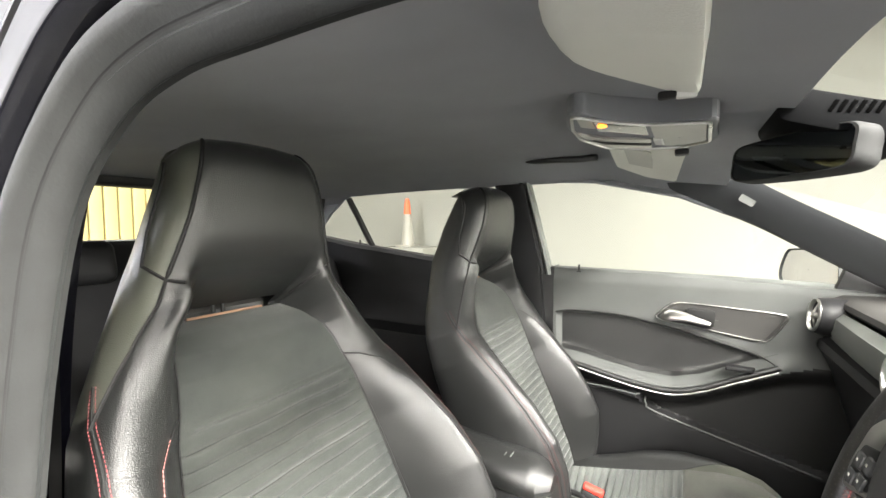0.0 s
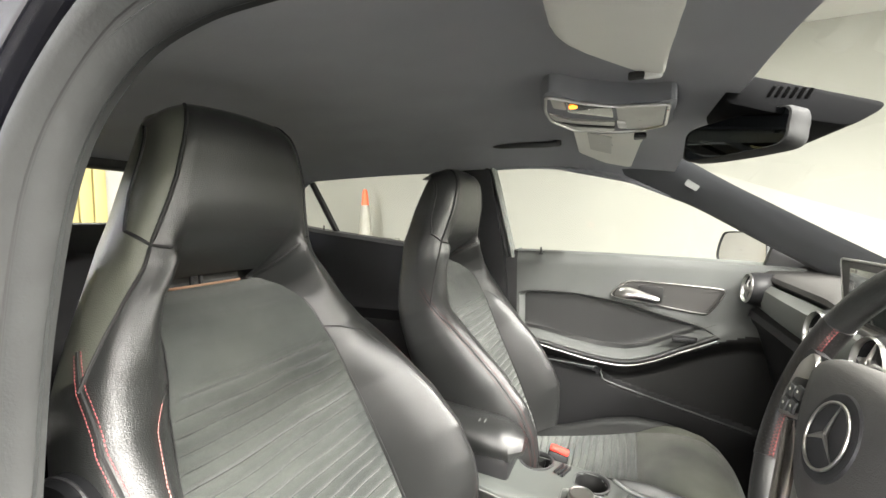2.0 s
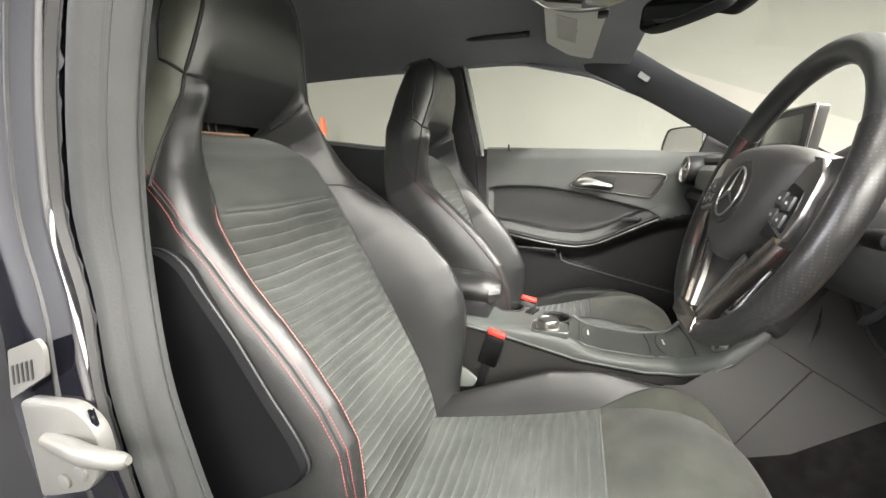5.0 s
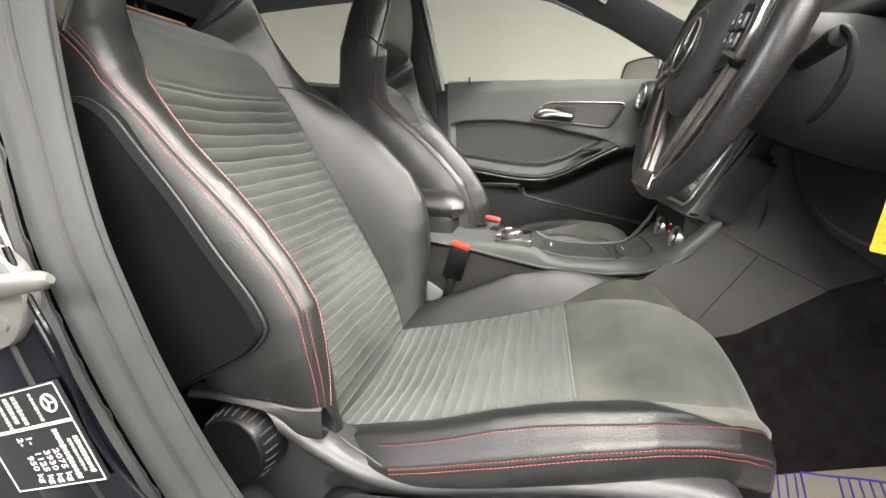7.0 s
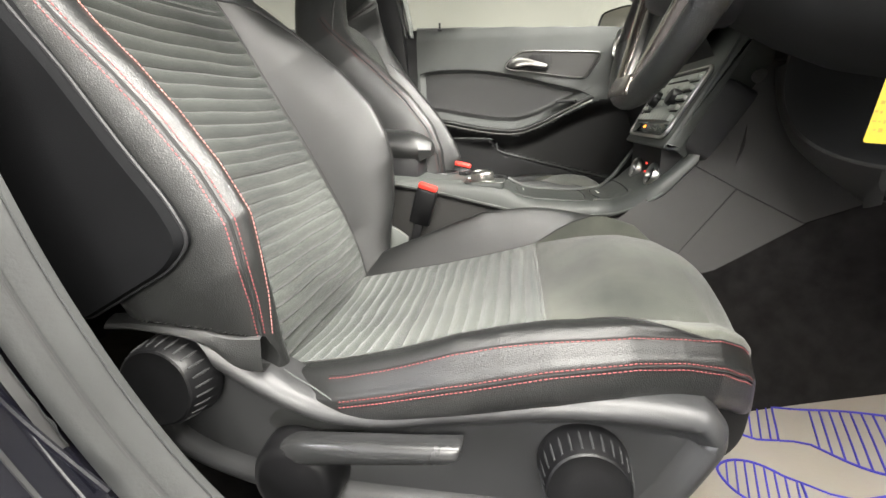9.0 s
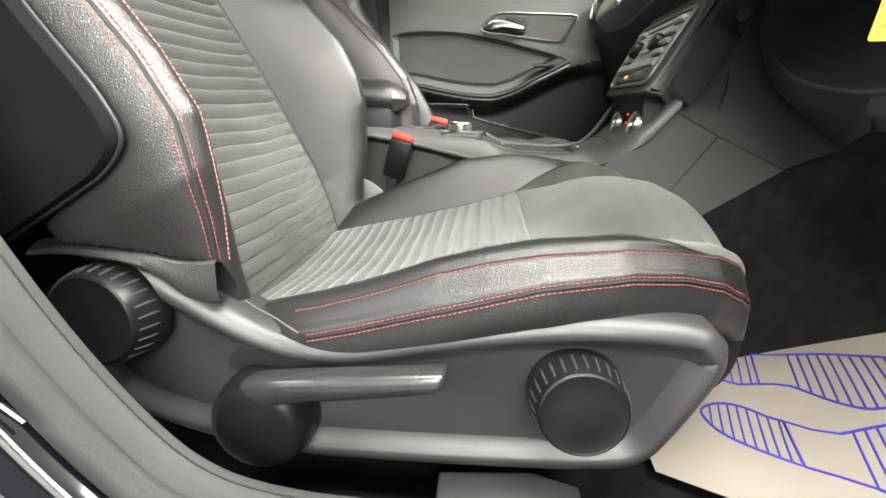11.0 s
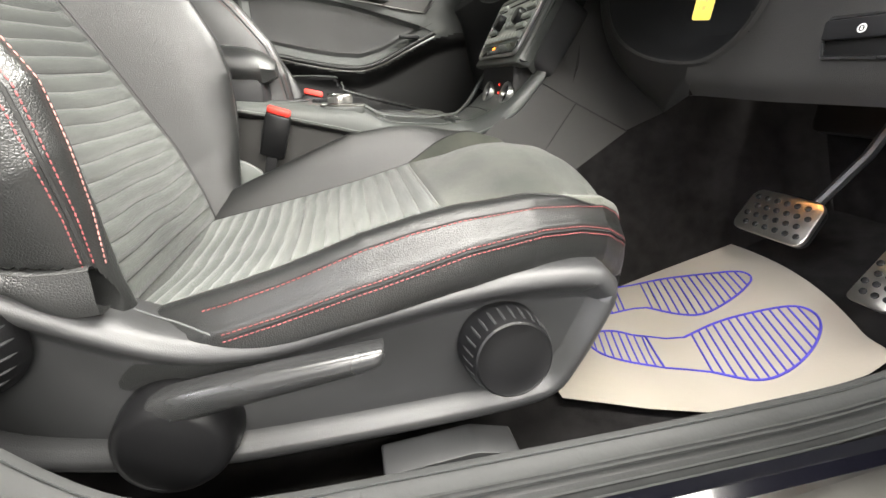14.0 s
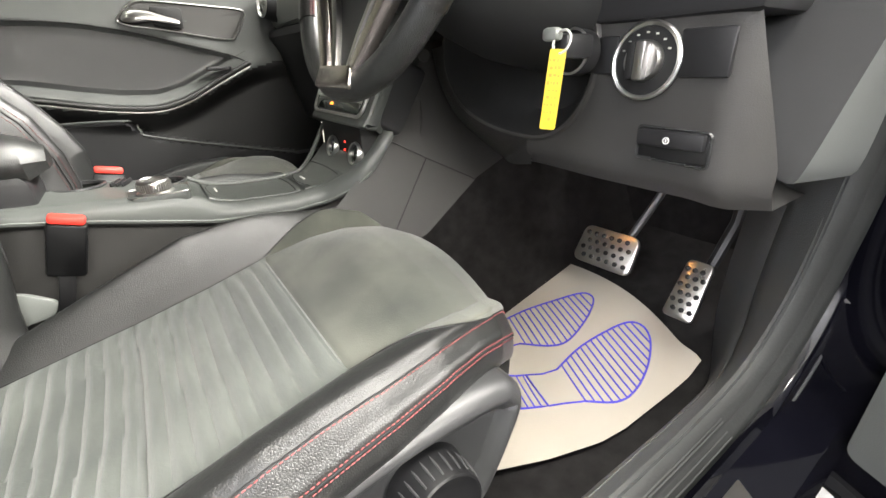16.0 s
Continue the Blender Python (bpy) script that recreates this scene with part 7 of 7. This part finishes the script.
part("cone_tip", lathe([(0.047, 0.41), (0.032, 0.57), (0.020, 0.605), (0.0, 0.61)], (-2.85, 3.45, 1.0), (0, 0, 1), 28), ORANGE, cone, "orange cone tip")
single("wall_ledge", box(None, (-2.85, 3.48, 0.5), (0.7, 0.44, 1.0), 0.01), FAR_WALL, "cream painted boxed ledge against the wall", "ledge")
shut = thing("roller_shutter", "yellow steel roller shutter with upright ribs", "shutter", (-4.95, 0, 0))
for k in range(26):
    part("slat", box(None, (-4.96, -1.6 + 0.13 * k, 1.4), (0.05, 0.118, 2.8), 0.012), SHUTTER, shut)

# ---- driver's door, standing open ----
hinge = Vector((0.86, -0.90, 0))
HD = Vector((-math.cos(radians(66)), -math.sin(radians(66)), 0))
HN = Vector((HD.y, -HD.x, 0))
open_door = thing("driver_door", "open black driver door with grey inner card", "car door", (0.86, -0.90, 0.35))


def on_door(u, n, z):
    return hinge + HD * u + HN * n + Vector((0, 0, z))


def door_layer(n0, n1, zlow, ztop, inset):
    out = round_outline([(-0.03 + inset, zlow), (1.02, zlow), (1.12, zlow + 0.15), (1.10, ztop), (-0.03 + inset, ztop)], 0.02, 4)
    rows = [[on_door(u, n0, z) for u, z in out], [on_door(u, n1, z) for u, z in out]]
    return grid(rows, True, True)


part("outer_skin", door_layer(-0.10, -0.05, 0.19, 1.0, 0.0), GLOSS, open_door, "glossy black outer skin")
part("inner_shell", door_layer(-0.05, 0.015, 0.20, 0.98, 0.0), GLOSS, open_door, "glossy black inner door shell")
part("inner_card", door_layer(0.015, 0.045, 0.30, 0.99, 0.10), SOFT, open_door, "grey inner door card")
part("lower_seal", door_layer(0.012, 0.026, 0.205, 0.235, 0.02), DARK, open_door, "black rubber along the door foot")
for z in (0.50, 0.82):
    part("hinge", prism(round_outline([(0.85, z - 0.025), (0.90, z - 0.025), (0.90, z + 0.025), (0.85, z + 0.025)], 0.01), "y", -0.92, -0.885, 0.003), GLOSS, open_door, "black door hinge")
part("check_strap", tube([(0.86, -0.87, 0.50), (0.85, -0.92, 0.50), on_door(0.08, 0.0, 0.50)], 0.006, 8), SILVER, open_door)
# front wing ahead of the doorway
single("front_wing", prism(round_outline([(0.90, 0.16), (1.7, 0.16), (1.7, 0.95), (0.95, 1.05), (0.88, 0.98)], 0.06), "y", -0.93, -0.86, 0.02), GLOSS, "glossy black front wing beside the doorway", "car wing")
# outer sill with its step plate
rows = []
for k in range(12):
    x = -0.15 + 1.08 * k / 11
    rows.append([Vector((x, -0.862, 0.350)), Vector((x, -0.868, 0.338)), Vector((x, -0.90, 0.328)), Vector((x, -0.93, 0.320)), Vector((x, -0.945, 0.29)), Vector((x, -0.94, 0.16))])
sill = thing("outer_sill", "glossy black outer sill with a steel step plate", "sill", (0.3, -0.9, 0.16))
part("sill_skin", grid(rows), GLOSS, sill)
plate = part("step_plate", prism(round_outline([(-0.10, -0.918), (0.555, -0.918), (0.575, -0.905), (0.592, -0.879), (-0.10, -0.879)], 0.006), "z", 0.328, 0.3345, 0.002), STEEL, sill, "brushed steel step plate")
for k in range(9):
    part("plate_mark", box(None, (0.20 + 0.026 * k, -0.898, 0.3348), (0.016, 0.018, 0.001)), DARK, plate)
# rolled flange of the pillar, beside the plate
flange = catmull([(-0.362, -0.853, 0.80), (-0.350, -0.853, 0.746), (-0.336, -0.853, 0.704), (-0.328, -0.853, 0.660), (-0.318, -0.853, 0.60), (-0.296, -0.853, 0.553), (-0.262, -0.853, 0.512), (-0.21, -0.853, 0.46)], 6)
part("flange_bead", tube(flange, 0.0032, 8), GLOSS, body, "rolled glossy black flange")
# data plate on the rear pillar, turned with its text running down
sticker = thing("data_plate", "black data sticker with white lettering on the rear pillar", "label", (-0.35, -0.86, 0.6))
SM = Matrix(((0.30, 0.95, 0.0, -0.345), (0.0, 0.0, -1.0, -0.8575), (-0.95, 0.30, 0.0, 0.660), (0, 0, 0, 1)))


def on_sticker(bm):
    """From the plate's axes (right, up, out of it; its top left corner at 0) onto the pillar."""
    bmesh.ops.transform(bm, matrix=SM, verts=bm.verts[:])
    return bm


part("plate_base", on_sticker(prism([(0.0, -0.150), (0.122, -0.150), (0.122, 0.0), (0.0, 0.0)], "z", -0.004, 0.0)), BLACK, sticker)
for x0, x1 in ((0.0015, 0.044), (0.0465, 0.1205)):
    part("border", on_sticker(tube([(x, y, 0.0003) for x, y in ((x0, -0.148), (x1, -0.148), (x1, -0.0015), (x0, -0.0015))], 0.0007, 4, closed=True)), WHITE, sticker)
for k, (word, x) in enumerate((("2075 kg", 0.074), ("3930 kg", 0.074), ("1125 kg", 0.074), ("950 kg", 0.078))):
    part("lettering", on_sticker(text_mesh(word, 0.0135, pose(x, -0.056 - 0.0155 * k, 0.0003))), WHITE, sticker)
for k, word in enumerate(("1-", "2-")):
    part("lettering", on_sticker(text_mesh(word, 0.0135, pose(0.054, -0.087 - 0.0155 * k, 0.0003))), WHITE, sticker)
rng = random.Random(9)
for y, x0, x1, h in ((-0.012, 0.064, 0.110, 0.008), (-0.023, 0.066, 0.106, 0.005), (-0.037, 0.052, 0.116, 0.009), (-0.045, 0.007, 0.041, 0.005), (-0.072, 0.006, 0.040, 0.008), (-0.086, 0.006, 0.034, 0.008), (-0.100, 0.006, 0.040, 0.006)):
    while x0 < x1:
        w = 0.002 + 0.0035 * rng.random()
        part("bar", on_sticker(box(None, (x0 + w / 2, y, 0.0004), (w, h * (0.7 + 0.3 * rng.random()), 0.0004))), PALE, sticker)
        x0 += w + 0.0012
part("badge_mark", on_sticker(tube([(0.022 + 0.010 * math.cos(2 * math.pi * k / 20), -0.022 + 0.010 * math.sin(2 * math.pi * k / 20), 0.0004) for k in range(20)], 0.0012, 4, closed=True)), WHITE, sticker)
for k in range(3):
    a = radians(90 + 120 * k)
    part("badge_mark", on_sticker(tube([(0.022, -0.022, 0.0004), (0.022 + 0.010 * math.cos(a), -0.022 + 0.010 * math.sin(a), 0.0004)], 0.0012, 4)), WHITE, sticker)

# frosted window in the rear wall of the garage
win = thing("window_1", "frosted daylight window in the garage wall", "window", (-4.99, -2.9, 1.28), "", "structure")
part("pane", box(None, (-4.985, -2.9, 2.05), (0.02, 2.4, 1.5)), DAYLIGHT, win, "frosted glass lit by daylight")
for y in (-4.12, -2.9, -1.68):
    part("window_frame", box(None, (-4.97, y, 2.05), (0.06, 0.06, 1.6), 0.004), PALE, win)
for z in (1.28, 2.82):
    part("window_frame", box(None, (-4.97, -2.9, z), (0.06, 2.5, 0.06), 0.004), PALE, win)
